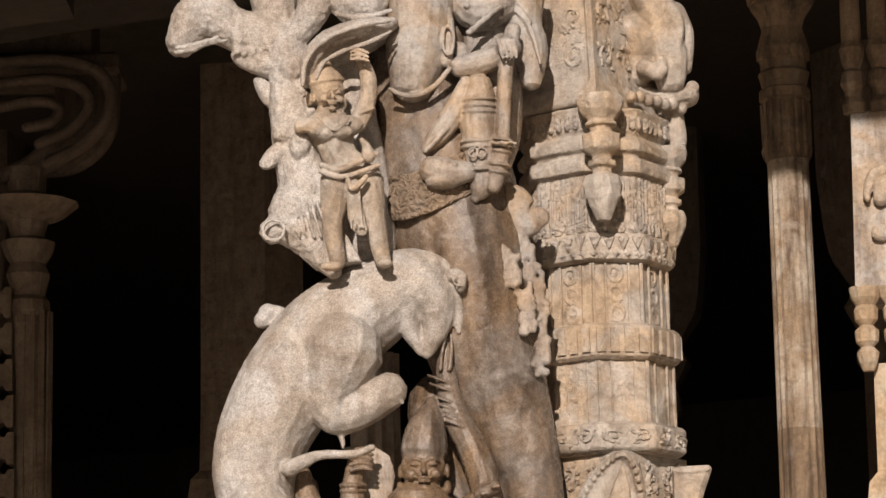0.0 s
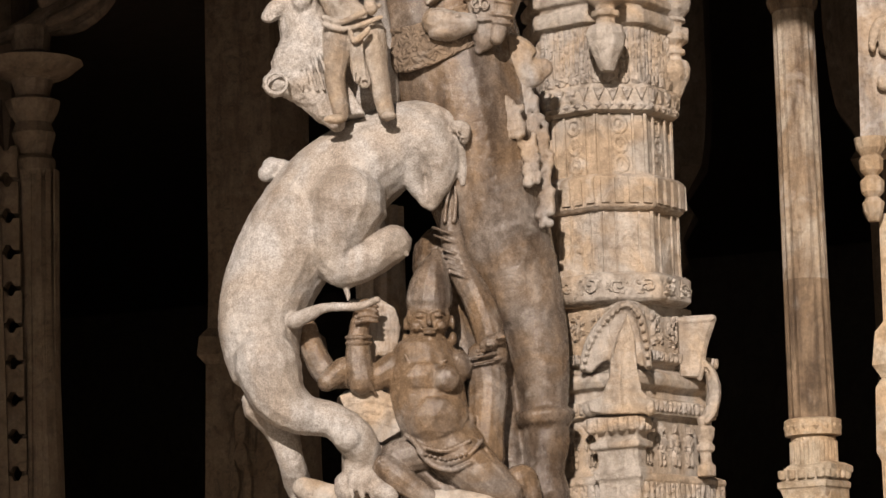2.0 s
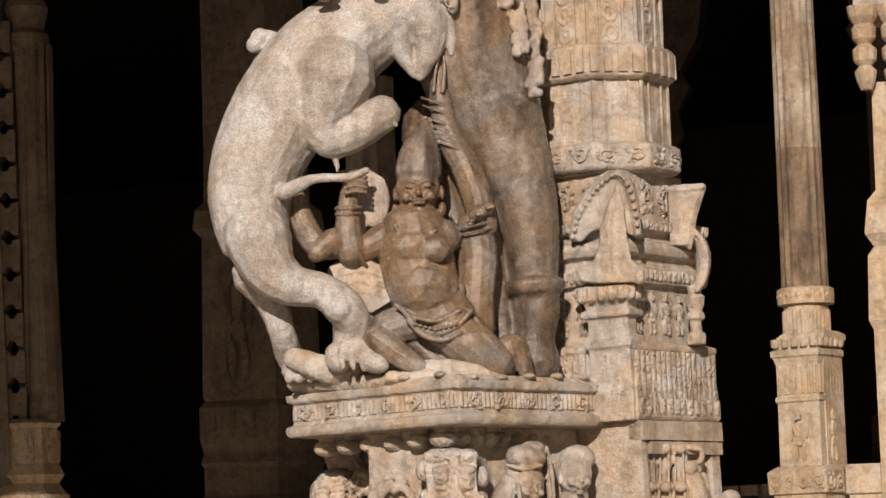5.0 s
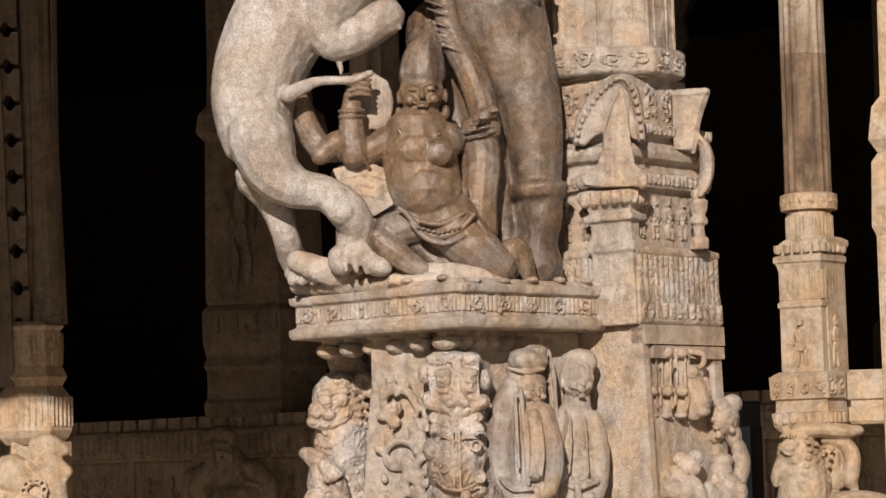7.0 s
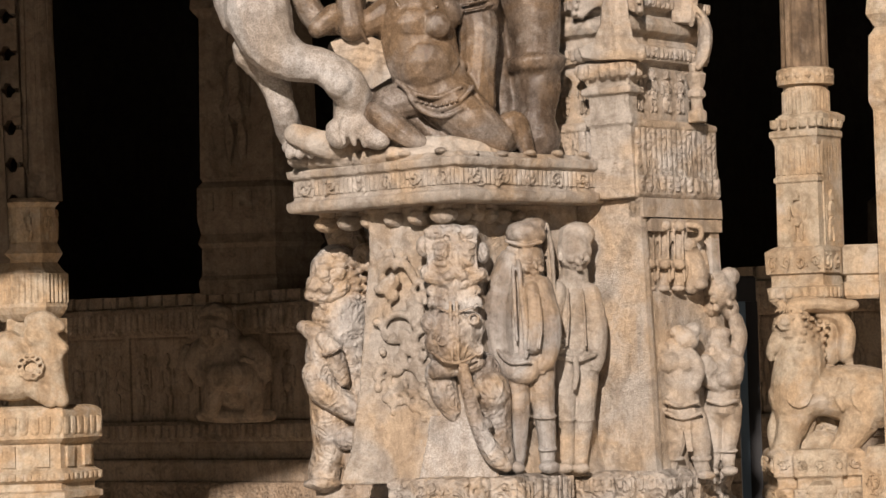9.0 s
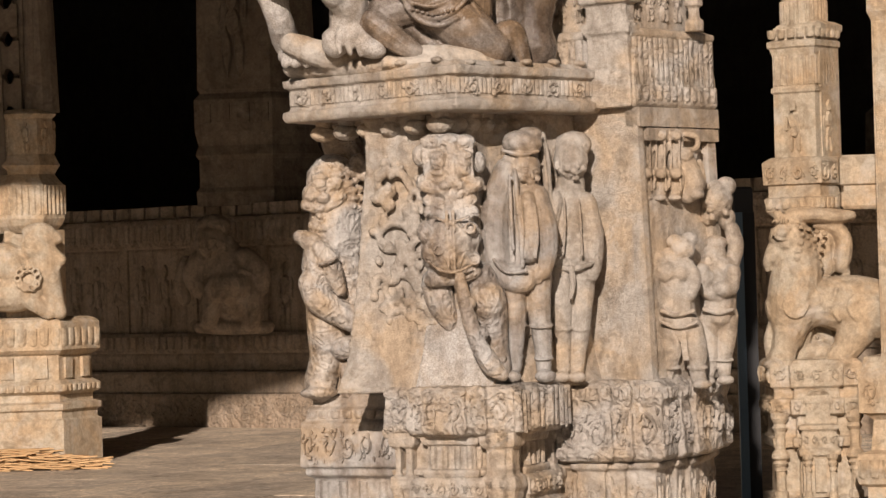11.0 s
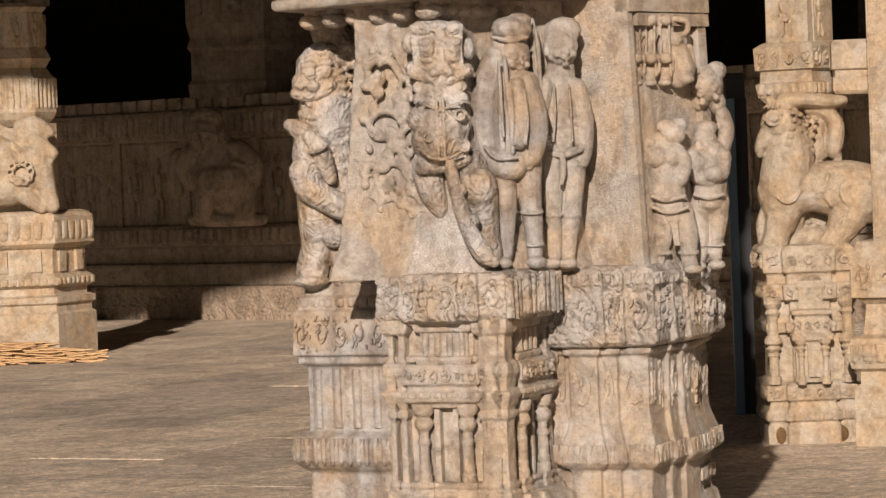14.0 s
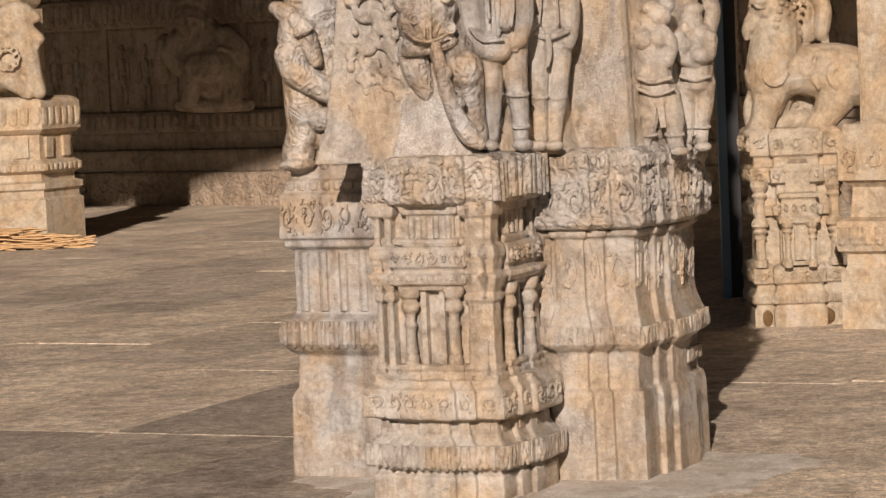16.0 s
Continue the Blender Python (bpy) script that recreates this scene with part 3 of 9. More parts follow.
for z0, z1, kind, pitch in ((3.125, 3.235, "leafy", 0.095), (3.468, 3.605, "block", 0.055)):
    bm = bmesh.new()
    stack(bm, oc, [(z0, 0.0), (z0 + 0.012, 0.018), (z1 - 0.015, 0.022), (z1, 0.002)], **LN)
    b = part("band", bm, PALE, pillar, "proud carved band", worn=0.0048)
    bm = bmesh.new()
    frieze(bm, oc, 0.018, (z0 + z1) / 2, kind, pitch, (z1 - z0) * 0.66, 0.012, fill=0.62 if kind == "block" else 0.9, **LN)
    part("band_carving", bm, PALE, b)
bm = bmesh.new()
stack(bm, oc, [(3.838, -0.01), (3.845, 0.018), (3.94, 0.024), (3.945, 0.0), (4.17, 0.0), (4.175, 0.028), (4.20, 0.034), (4.23, 0.03), (4.235, 0.005), (4.25, 0.005), (4.26, 0.03), (4.29, 0.034), (4.31, 0.02), (4.32, 0.005), (4.34, 0.02), (4.40, 0.03), (4.42, 0.04), (4.425, 0.0)], **LN)
b = part("crown_mouldings", bm, PALE, pillar, "stacked mouldings with hanging bead strings", worn=0.0048)
bm = bmesh.new()
frieze(bm, oc, 0.02, 3.90, "tooth", 0.06, 0.05, 0.014, **LN)
frieze(bm, oc, 0.02, 3.862, "diamond", 0.04, 0.03, 0.012, **LN)
frieze(bm, oc, 0.0, 4.06, "flute", 0.022, 0.20, 0.010, fill=0.7, **LN)
frieze(bm, oc, 0.002, 3.965, "petal", 0.05, 0.04, 0.014, **LN)
frieze(bm, oc, 0.025, 4.365, "petal", 0.035, 0.05, 0.014, **LN)
part("crown_carving", bm, CARVED, b)
top_block = rect((SC[0] - 0.002, SC[1] - 0.345), 0.0, 0.47, 0.0, 0.47)
bm = bmesh.new()
stack(bm, top_block, [(4.425, 0.0), (4.44, 0.012), (4.50, 0.012), (4.51, 0.0), (8.05, 0.0)], **LN)
b = part("top_block", bm, PALE, pillar, "square block carved with scrolling foliage", worn=0.009)
bm = bmesh.new()
for z, hh, pitch in ((4.62, 0.16, 0.15), (4.78, 0.15, 0.14), (4.94, 0.14, 0.15), (5.1, 0.15, 0.14)):
    frieze(bm, top_block, 0.001, z, "leafy", pitch, hh, 0.008, fill=0.9, jitter=0.015, **LN)
part("foliage_carving", bm, PALE, b)
bm = bmesh.new()
for a in (0.0, 0.03):
    stack(bm, [G((SC[0] - 0.002, SC[1] - 0.345), -0.012, a - 0.012), G((SC[0] - 0.002, SC[1] - 0.345), 0.015, a - 0.012), G((SC[0] - 0.002, SC[1] - 0.345), 0.015, a + 0.008), G((SC[0] - 0.002, SC[1] - 0.345), -0.012, a + 0.008)], [(4.43, 0), (6.8, 0)], **LN)
part("edge_fillet", bm, PALE, b)


def rect2(x_, y_, w_, d_):
    """A plan rectangle square to the court, by its middle, width and depth."""
    return [(x_ - w_ / 2, y_ - d_ / 2), (x_ + w_ / 2, y_ - d_ / 2), (x_ + w_ / 2, y_ + d_ / 2), (x_ - w_ / 2, y_ + d_ / 2)]


def lathe(bm, c, profile, n=10):
    stack(bm, octagon(c, 0.01, 0.3, n), [(z, r - 0.01) for z, r in profile])


# hanging buds under the corners of the block
for cx, cy, s, dz in ((0.572, 10.06, 1.0, 0.0), (0.850, 10.40, 0.82, -0.12)):
    bm = bmesh.new()
    prof = [(3.965, 0.026), (3.975, 0.03), (4.06, 0.066), (4.10, 0.074), (4.135, 0.06), (4.14, 0.036), (4.165, 0.034), (4.17, 0.052), (4.19, 0.052), (4.195, 0.034), (4.21, 0.038), (4.235, 0.07), (4.29, 0.072), (4.295, 0.04), (4.32, 0.042), (4.325, 0.06), (4.335, 0.06), (4.34, 0.045), (4.38, 0.078), (4.42, 0.088), (4.44, 0.08)]
    lathe(bm, (cx, cy), [(4.44 + (z - 4.44) * s + dz, r * s) for z, r in prof], 8)
    part("hanging_bud", bm, PALE, pillar, "hanging lotus bud", worn=0.005)

# horseshoe gable and scroll bracket on the pier's outer corner
bm = bmesh.new()
GN = (0.0, -1.0)
plate(bm, [(0.443, 10.240, 2.875, 0.002), (0.458, 10.230, 2.949, 0.002), (0.497, 10.210, 3.025, 0.002), (0.555, 10.175, 3.085, 0.002), (0.617, 10.140, 3.116, 0.002), (0.663, 10.110, 3.073, 0.002), (0.684, 10.100, 2.988, 0.002), (0.691, 10.090, 2.854, 0.002), (0.652, 10.110, 2.870, 0.002), (0.594, 10.150, 2.922, 0.002), (0.513, 10.200, 2.893, 0.002), (0.479, 10.220, 2.863, 0.002)], 0.07, GN)
limb(bm, [(0.449, 10.180, 2.880, 0.014), (0.465, 10.170, 2.945, 0.018), (0.502, 10.150, 3.012, 0.021), (0.556, 10.115, 3.068, 0.020), (0.612, 10.080, 3.095, 0.020), (0.652, 10.050, 3.056, 0.018), (0.671, 10.040, 2.976, 0.018), (0.679, 10.030, 2.863, 0.014)], 4, 8)
for p in spline([(0.448, 10.150, 2.881, 0.016), (0.471, 10.140, 2.954, 0.016), (0.509, 10.120, 3.016, 0.016), (0.558, 10.085, 3.068, 0.016), (0.611, 10.050, 3.095, 0.016), (0.648, 10.020, 3.052, 0.016), (0.669, 10.010, 2.964, 0.016), (0.677, 10.000, 2.868, 0.016)], 3):
    ball(bm, (p[0], p[1], p[2]), 0.011, sub=1)
plate(bm, [(0.611, 10.150, 3.059, 0.002), (0.632, 10.140, 2.968, 0.002), (0.636, 10.130, 2.862, 0.002), (0.649, 10.120, 2.772, 0.002), (0.691, 10.100, 2.727, 0.002), (0.682, 10.100, 2.690, 0.002), (0.527, 10.190, 2.700, 0.002), (0.467, 10.230, 2.714, 0.002), (0.456, 10.240, 2.749, 0.002), (0.509, 10.210, 2.769, 0.002), (0.539, 10.190, 2.831, 0.002), (0.545, 10.190, 2.893, 0.002), (0.572, 10.170, 2.973, 0.002)], 0.13, GN)
limb(bm, [(0.606, 10.040, 3.038, 0.010), (0.603, 10.040, 2.935, 0.018), (0.597, 10.040, 2.832, 0.022), (0.601, 10.040, 2.719, 0.024)], 4, 10)
limb(bm, [(0.566, 10.080, 2.941, 0.008), (0.551, 10.090, 2.846, 0.010), (0.525, 10.110, 2.766, 0.012), (0.472, 10.140, 2.734, 0.014)], 4, 8)
ball(bm, (0.470, 10.150, 2.731), (0.032, 0.035, 0.032))
ball(bm, (0.674, 10.000, 2.709), (0.024, 0.03, 0.03))
statue("gable", bm, PALE, "", voxel=0.005, smooth=1, rough=0.004, parent=pillar)
bm = bmesh.new()
plate(bm, [(0.813, 10.360, 3.078, 0.002), (0.949, 10.360, 3.083, 0.002), (0.928, 10.360, 3.037, 0.002), (0.907, 10.360, 2.973, 0.002), (0.892, 10.360, 2.914, 0.002), (0.881, 10.360, 2.851, 0.002), (0.814, 10.360, 2.853, 0.002)], 0.08, (0.0, -1.0))
limb(bm, [(0.947, 10.300, 3.070, 0.012), (0.926, 10.300, 3.012, 0.012), (0.908, 10.300, 2.959, 0.012), (0.897, 10.300, 2.896, 0.012), (0.885, 10.300, 2.848, 0.012)], 4, 8)
limb(bm, [(0.815, 10.280, 3.063, 0.010), (0.878, 10.280, 3.061, 0.010), (0.941, 10.280, 3.068, 0.010)], 3, 8)
limb(bm, [(0.902, 10.330, 2.910, 0.015), (0.932, 10.330, 2.863, 0.023), (0.940, 10.330, 2.799, 0.027), (0.929, 10.330, 2.736, 0.025), (0.903, 10.330, 2.695, 0.019)], 4, 10, 1.8)
limb(bm, [(0.903, 10.290, 2.910, 0.008), (0.939, 10.290, 2.858, 0.010), (0.947, 10.290, 2.795, 0.010), (0.934, 10.290, 2.723, 0.010), (0.903, 10.290, 2.684, 0.010)], 4, 8)
bx = (0.900, 10.330, 2.615)
lathe(bm, (bx[0], bx[1]), [(bx[2] - 0.13, 0.035), (bx[2] - 0.09, 0.035), (bx[2] - 0.085, 0.022), (bx[2] - 0.04, 0.020), (bx[2] - 0.035, 0.034), (bx[2] - 0.015, 0.034), (bx[2] - 0.01, 0.022), (bx[2] + 0.02, 0.034), (bx[2] + 0.05, 0.038), (bx[2] + 0.055, 0.024), (bx[2] + 0.09, 0.03)], 8)
statue("scroll_bracket", bm, PALE, "", voxel=0.005, smooth=1, rough=0.004, parent=pillar)
bm = bmesh.new()
CP = rect((PIER[0] - 0.055, PIER[1]), -0.035, 0.045, -0.02, 0.165)
stack(bm, CP, [(2.20, -0.006), (2.46, -0.006), (2.47, 0.006), (2.50, 0.006), (2.51, -0.008), (2.575, -0.008), (2.58, 0.01), (2.60, 0.012), (2.61, -0.006), (2.63, 0.0), (2.645, 0.022), (2.67, 0.03), (2.69, 0.02), (2.70, -0.01)], **LN)
cp = part("corner_pilaster", bm, PALE, pillar, worn=0.0048)
bm = bmesh.new()
frieze(bm, CP, 0.018, 2.66, "petal", 0.045, 0.05, 0.02, **LN)
part("pilaster_carving", bm, PALE, cp)

rc = (-0.298, 10.750, 3.022)
bm = bmesh.new()
fl = [(rc[0] + (0.100 if i % 2 else 0.088) * math.cos(2 * math.pi * i / 24), rc[1] + (0.100 if i % 2 else 0.088) * math.sin(2 * math.pi * i / 24)) for i in range(24)]
stack(bm, fl, [(2.34, 0.0), (3.6, 0.0)])
part("rear_colonnette", bm, PALE, pillar, "slender fluted colonnette")
rb = (-0.340, 10.700, 2.787)
bm = bmesh.new()
stack(bm, [(rb[0] - 0.12, 10.62), (rb[0] + 0.12, 10.62), (rb[0] + 0.12, 10.86), (rb[0] - 0.12, 10.86)], [(2.34, 0.0), (rb[2] - 0.1, 0.0), (rb[2] - 0.09, 0.012), (rb[2] + 0.06, 0.012), (rb[2] + 0.07, 0.0), (rb[2] + 0.09, -0.02)])
part("rear_block", bm, CARVED, pillar, worn=0.007)

# ---------------------------------------------------------------- front pedestal with its little shrine
U, V = turned(66.0)
F0 = (0.180, 9.730)
pedestal = thing("shrine_pedestal", "carved granite pedestal with a miniature shrine niche and lotus mouldings", "pedestal")
pp = ratha(F0, 0.02, 0.60, 0.02, 0.49, 0.022, 0.58, 2)
bm = bmesh.new()
stack(bm, pp, [(-0.02, 0.018), (0.088, 0.018), (0.10, 0.0), (0.112, 0.010), (0.125, 0.040), (0.15, 0.050), (0.18, 0.042), (0.21, 0.012), (0.235, -0.006), (0.282, -0.010), (0.287, 0.0), (0.295, 0.036), (0.305, 0.040), (0.395, 0.034), (0.41, 0.010), (0.43, 0.004)])
b = part("plinth", bm, PALE, pedestal, "lotus plinth", worn=0.0045)
bm = bmesh.new()
frieze(bm, pp, 0.040, 0.160, "petal", 0.032, 0.085, 0.016, fill=0.95)
frieze(bm, pp, 0.034, 0.350, "leafy", 0.075, 0.075, 0.012, fill=0.95)
frieze(bm, pp, -0.008, 0.258, "block", 0.12, 0.03, 0.006, fill=0.5)
part("plinth_carving", bm, PALE, b)
core = rect(F0, 0.075, 0.60, 0.085, 0.47)
bm = bmesh.new()
stack(bm, core, [(0.42, 0.0), (0.775, 0.0), (0.785, 0.03), (0.80, 0.034), (0.81, 0.0), (0.90, 0.0), (0.905, 0.028), (0.925, 0.030), (0.93, 0.0), (1.03, 0.0), (1.04, 0.05), (1.07, 0.055)])
b = part("shrine_wall", bm, PALE, pedestal, "wall of the little shrine", worn=0.0045)
bm = bmesh.new()
frieze(bm, core, 0.0, 0.85, "leafy", 0.075, 0.075, 0.016, fill=0.95)
frieze(bm, core, 0.028, 0.792, "petal", 0.03, 0.02, 0.010)
part("shrine_carving", bm, PALE, b)


def face_poly(side, along, w, d, back=0.05):
    """Plan of a block on one of the shrine's outer faces: its middle along the face, width, and depth out from the wall's line."""
    if side == "v":
        return rect(F0, 0.055 - d, 0.055 + back, along - w / 2, along + w / 2)
    return rect(F0, along - w / 2, along + w / 2, 0.065 - d, 0.065 + back)


def block_on(side, along, w, d, steps, name, worn=0.0045):
    b_ = bmesh.new()
    poly = face_poly(side, along, w, d)
    stack(b_, poly, steps)
    return part(name, b_, PALE, pedestal, worn=worn), poly


def colonnette(side, along, r, d):
    """A little round column with a square foot, a turned shaft, a cushion and a flared head."""
    c_ = G(F0, 0.055 - d, along) if side == "v" else G(F0, along, 0.065 - d)
    b_ = bmesh.new()
    lathe(b_, c_, [(0.475, r * 1.25), (0.51, r * 1.25), (0.515, r), (0.535, r * 1.1), (0.545, r * 0.95), (0.61, r * 0.9), (0.615, r * 1.1), (0.63, r * 1.1), (0.635, r * 0.85), (0.66, r * 0.9), (0.675, r * 1.5), (0.69, r * 1.65), (0.705, r * 1.35), (0.71, r * 1.0), (0.725, r * 1.7), (0.745, r * 1.9), (0.76, r * 1.9)], 12)
    return part("pillaret", b_, PALE, pedestal, worn=0.004)


# sill, door and twin colonnettes on both faces; the pilasters at the corners
for side, mid, half in (("v", 0.265, 0.085), ("u", 0.30, 0.10)):
    sill_, poly = block_on(side, mid, 0.29, 0.030, [(0.42, 0.006), (0.445, 0.006), (0.452, -0.006), (0.468, 0.004), (0.48, 0.0)], "sill")
    for dx in (-half, half):
        block_on(side, mid + dx, 0.075, 0.042, [(0.42, 0.0), (0.43, 0.004), (0.445, 0.004), (0.452, -0.006), (0.465, 0.002), (0.482, 0.002)], "column_foot")
        colonnette(side, mid + dx, 0.021, 0.020)
    for dx in (-0.036, 0.036):
        block_on(side, mid + dx, 0.020, 0.012, [(0.475, 0.0), (0.76, 0.0)], "door_jamb", 0.0)
    lin, poly = block_on(side, mid, 0.27, 0.040, [(0.745, -0.012), (0.76, -0.008), (0.768, 0.012), (0.785, 0.018), (0.80, 0.018), (0.812, 0.0), (0.825, 0.002), (0.83, 0.014), (0.885, 0.010), (0.90, -0.004)], "lintel")
    b_ = bmesh.new()
    frieze(b_, poly, 0.010, 0.858, "leafy", 0.05, 0.055, 0.014, fill=0.95)
    frieze(b_, poly, 0.016, 0.792, "petal", 0.022, 0.02, 0.008)
    part("lintel_carving", b_, PALE, lin)
    attic_, poly = block_on(side, mid, 0.21, 0.020, [(0.895, 0.0), (0.915, 0.006), (0.925, 0.006), (0.93, -0.012), (1.01, -0.012), (1.015, 0.004), (1.04, 0.008), (1.065, 0.012)], "attic")
    b_ = bmesh.new()
    frieze(b_, poly, -0.012, 0.97, "flute", 0.042, 0.08, 0.018, fill=0.6)
    part("attic_carving", b_, PALE, attic_)
for side, along, w in (("v", 0.045, 0.045), ("v", 0.115, 0.03), ("v", 0.425, 0.032), ("v", 0.468, 0.03), ("u", 0.05, 0.05), ("u", 0.125, 0.04), ("u", 0.47, 0.05), ("u", 0.55, 0.05)):
    block_on(side, along, w, 0.030, [(0.42, 0.010), (0.445, 0.010), (0.452, 0.0), (0.47, 0.006), (0.485, -0.003), (0.70, -0.006), (0.71, 0.004), (0.73, 0.004), (0.735, -0.004), (0.755, 0.004), (0.79, 0.018), (0.80, 0.018), (0.81, 0.0), (0.85, 0.006), (0.865, 0.014), (0.90, 0.010), (0.91, -0.004), (1.0, -0.004), (1.01, 0.010), (1.03, 0.014), (1.065, 0.014)], "pilaster")
bm = bmesh.new()
stack(bm, pp, [(1.045, -0.02), (1.055, 0.008), (1.075, 0.020), (1.18, 0.012), (1.205, 0.018), (1.22, 0.0), (1.225, -0.03)])
b = part("cap", bm, CARVED, pedestal, "carved cap block with drooping cloth folds", worn=0.0045)
bm = bmesh.new()
frieze(bm, pp, 0.016, 1.135, "flute", 0.038, 0.14, 0.022, fill=0.75, jitter=0.01, edges=range(0, 9))
frieze(bm, pp, 0.014, 1.13, "leafy", 0.080, 0.12, 0.014, fill=1.0, edges=range(20, 36))
part("cap_carving", bm, CARVED, b)
U, V = GRID

# carved stem between the lions, bearing the ledge
bm = bmesh.new()
stem = [(-0.41, 10.061), (-0.02, 9.86), (0.10, 9.83), (0.16, 9.95), (0.46, 10.18), (0.60, 10.45), (-0.20, 10.40)]
stack(bm, stem, [(1.20, 0.03), (1.32, 0.0), (1.6, -0.03), (1.9, -0.05), (2.04, -0.06), (2.19, -0.06)])
st = part("stem", bm, PALE, pedestal, "web of stone carved with creepers", worn=0.008)
bm = bmesh.new()
stack(bm, [(-0.13, 9.915), (-0.02, 9.858), (0.095, 9.830), (0.12, 9.90), (-0.10, 9.97)], [(1.215, 0.026), (1.33, 0.006), (1.44, -0.008), (1.50, -0.022)])
part("cement_patch", bm, GREY, st, "smeared pale cement repair", worn=0.006)
bm = bmesh.new()
rng = random.Random(21)
e0, e1 = Vector((-0.33, 10.02)), Vector(stem[1])
for k, (fx, z, r) in enumerate(((0.30, 1.93, 0.075), (0.62, 1.84, 0.07), (0.32, 1.74, 0.08), (0.66, 1.66, 0.07), (0.36, 1.56, 0.075), (0.66, 1.49, 0.06))):
    q0 = e0.lerp(e1, fx)
    turns = [(q0.x + r * (1 - 0.09 * i) * math.cos(0.7 * i * (-1) ** k), q0.y + 0.020 - 0.39 * r * math.cos(0.7 * i * (-1) ** k), z + r * (1 - 0.09 * i) * math.sin(0.7 * i * (-1) ** k), 0.0165 - 0.0007 * i) for i in range(10)]
    limb(bm, turns, 2, 8)
for i in range(110):
    q0 = e0.lerp(e1, rng.uniform(0.08, 0.92))
    z = rng.uniform(1.34, 2.02)
    ball(bm, (q0.x, q0.y + 0.020, z), (rng.uniform(0.015, 0.032), 0.018, rng.uniform(0.012, 0.028)), (0, rng.uniform(-60, 60), -21), sub=1)
statue("creeper", bm, PALE, "", voxel=0.006, smooth=1, rough=0.004, parent=st)

rng = random.Random(8)
bm = bmesh.new()
ring_a = []
for i in range(90):
    a = 2 * math.pi * i / 90
    k = 1.0 + 0.10 * math.sin(3 * a + 0.6) + 0.07 * math.sin(7 * a) + rng.uniform(-0.05, 0.05)
    ring_a.append((0.36 + 0.92 * k * math.cos(a), 10.22 + 0.80 * k * math.sin(a)))
rings = [[bm.verts.new((0.36 + (x - 0.36) * f, 10.22 + (y - 10.22) * f, z)) for x, y in ring_a] for f, z in ((1.0, -0.02), (0.995, -0.002), (0.93, 0.0045))]
for r0, r1 in zip(rings, rings[1:]):
    for i in range(90):
        bm.faces.new((r0[i], r0[(i + 1) % 90], r1[(i + 1) % 90], r1[i]))
bm.faces.new(rings[-1])
tagged(part("cement_apron", bm, CEMENT), "thin pale crumbling cement apron on the paving round the pillar", "cement", kind="structure")

# ---------------------------------------------------------------- side pedestal
U, V = turned(66.0)
S0 = (-0.27, 10.42)
side = thing("side_pedestal", "small grey granite pedestal with a ribbed cushion moulding", "pedestal")
sp = rect(S0, 0.0, 0.38, -0.09, 0.33)
bm = bmesh.new()
stack(bm, sp, [(-0.02, 0.025), (0.30, 0.02), (0.34, 0.0), (0.46, -0.005), (0.48, 0.02), (0.51, 0.045), (0.56, 0.05), (0.60, 0.03), (0.62, -0.005), (0.86, -0.005), (0.875, 0.02), (0.90, 0.02), (0.905, 0.035), (1.07, 0.03), (1.08, 0.015), (1.12, 0.012), (1.13, -0.004), (1.175, -0.008), (1.18, -0.03)])
b = part("body", bm, WORN, side, worn=0.0048)
bm = bmesh.new()
frieze(bm, sp, 0.04, 0.545, "petal", 0.036, 0.10, 0.016)
frieze(bm, sp, 0.03, 0.985, "leafy", 0.085, 0.14, 0.018, fill=0.95)
frieze(bm, sp, 0.012, 1.10, "petal", 0.05, 0.03, 0.012)
frieze(bm, sp, -0.006, 0.74, "flute", 0.09, 0.22, 0.018, fill=0.5)
part("body_carving", bm, WORN, b)

U, V = GRID

# ---------------------------------------------------------------- ledge that carries the sculpture
ledge = thing("stone_ledge", "projecting carved granite ledge below the sculpture group", "ledge")
lp = [(0.01, 9.62), (0.515, 10.13), (0.66, 10.5), (-0.30, 10.75), (-0.625, 10.22)]
bm = bmesh.new()
stack(bm, lp, [(2.185, -0.01), (2.20, 0.0), (2.222, 0.0), (2.228, -0.020), (2.238, -0.022), (2.305, -0.022), (2.31, -0.004), (2.338, 0.0), (2.342, -0.02), (2.36, -0.026)])
b = part("slab", bm, PALE, ledge, worn=0.0048)
bm = bmesh.new()
frieze(bm, lp, -0.022, 2.272, "flute", 0.022, 0.052, 0.008, fill=0.9)
frieze(bm, lp, -0.022, 2.27, "leafy", 0.15, 0.066, 0.015, fill=0.6)
part("slab_carving", bm, PALE, b)
for i in (0, 4):
    p0, p1 = Vector(lp[i]), Vector(lp[(i + 1) % 5])
    for j in range(5):
        m = p0.lerp(p1, (j + 0.5) / 5)
        bm = bmesh.new()
        ball(bm, (m.x, m.y + 0.03, 2.355 + random.uniform(-0.005, 0.01)), (0.024, 0.026, 0.012), (0, 0, 20), sub=2)
        part("knob", bm, PALE, ledge, worn=0.0048)
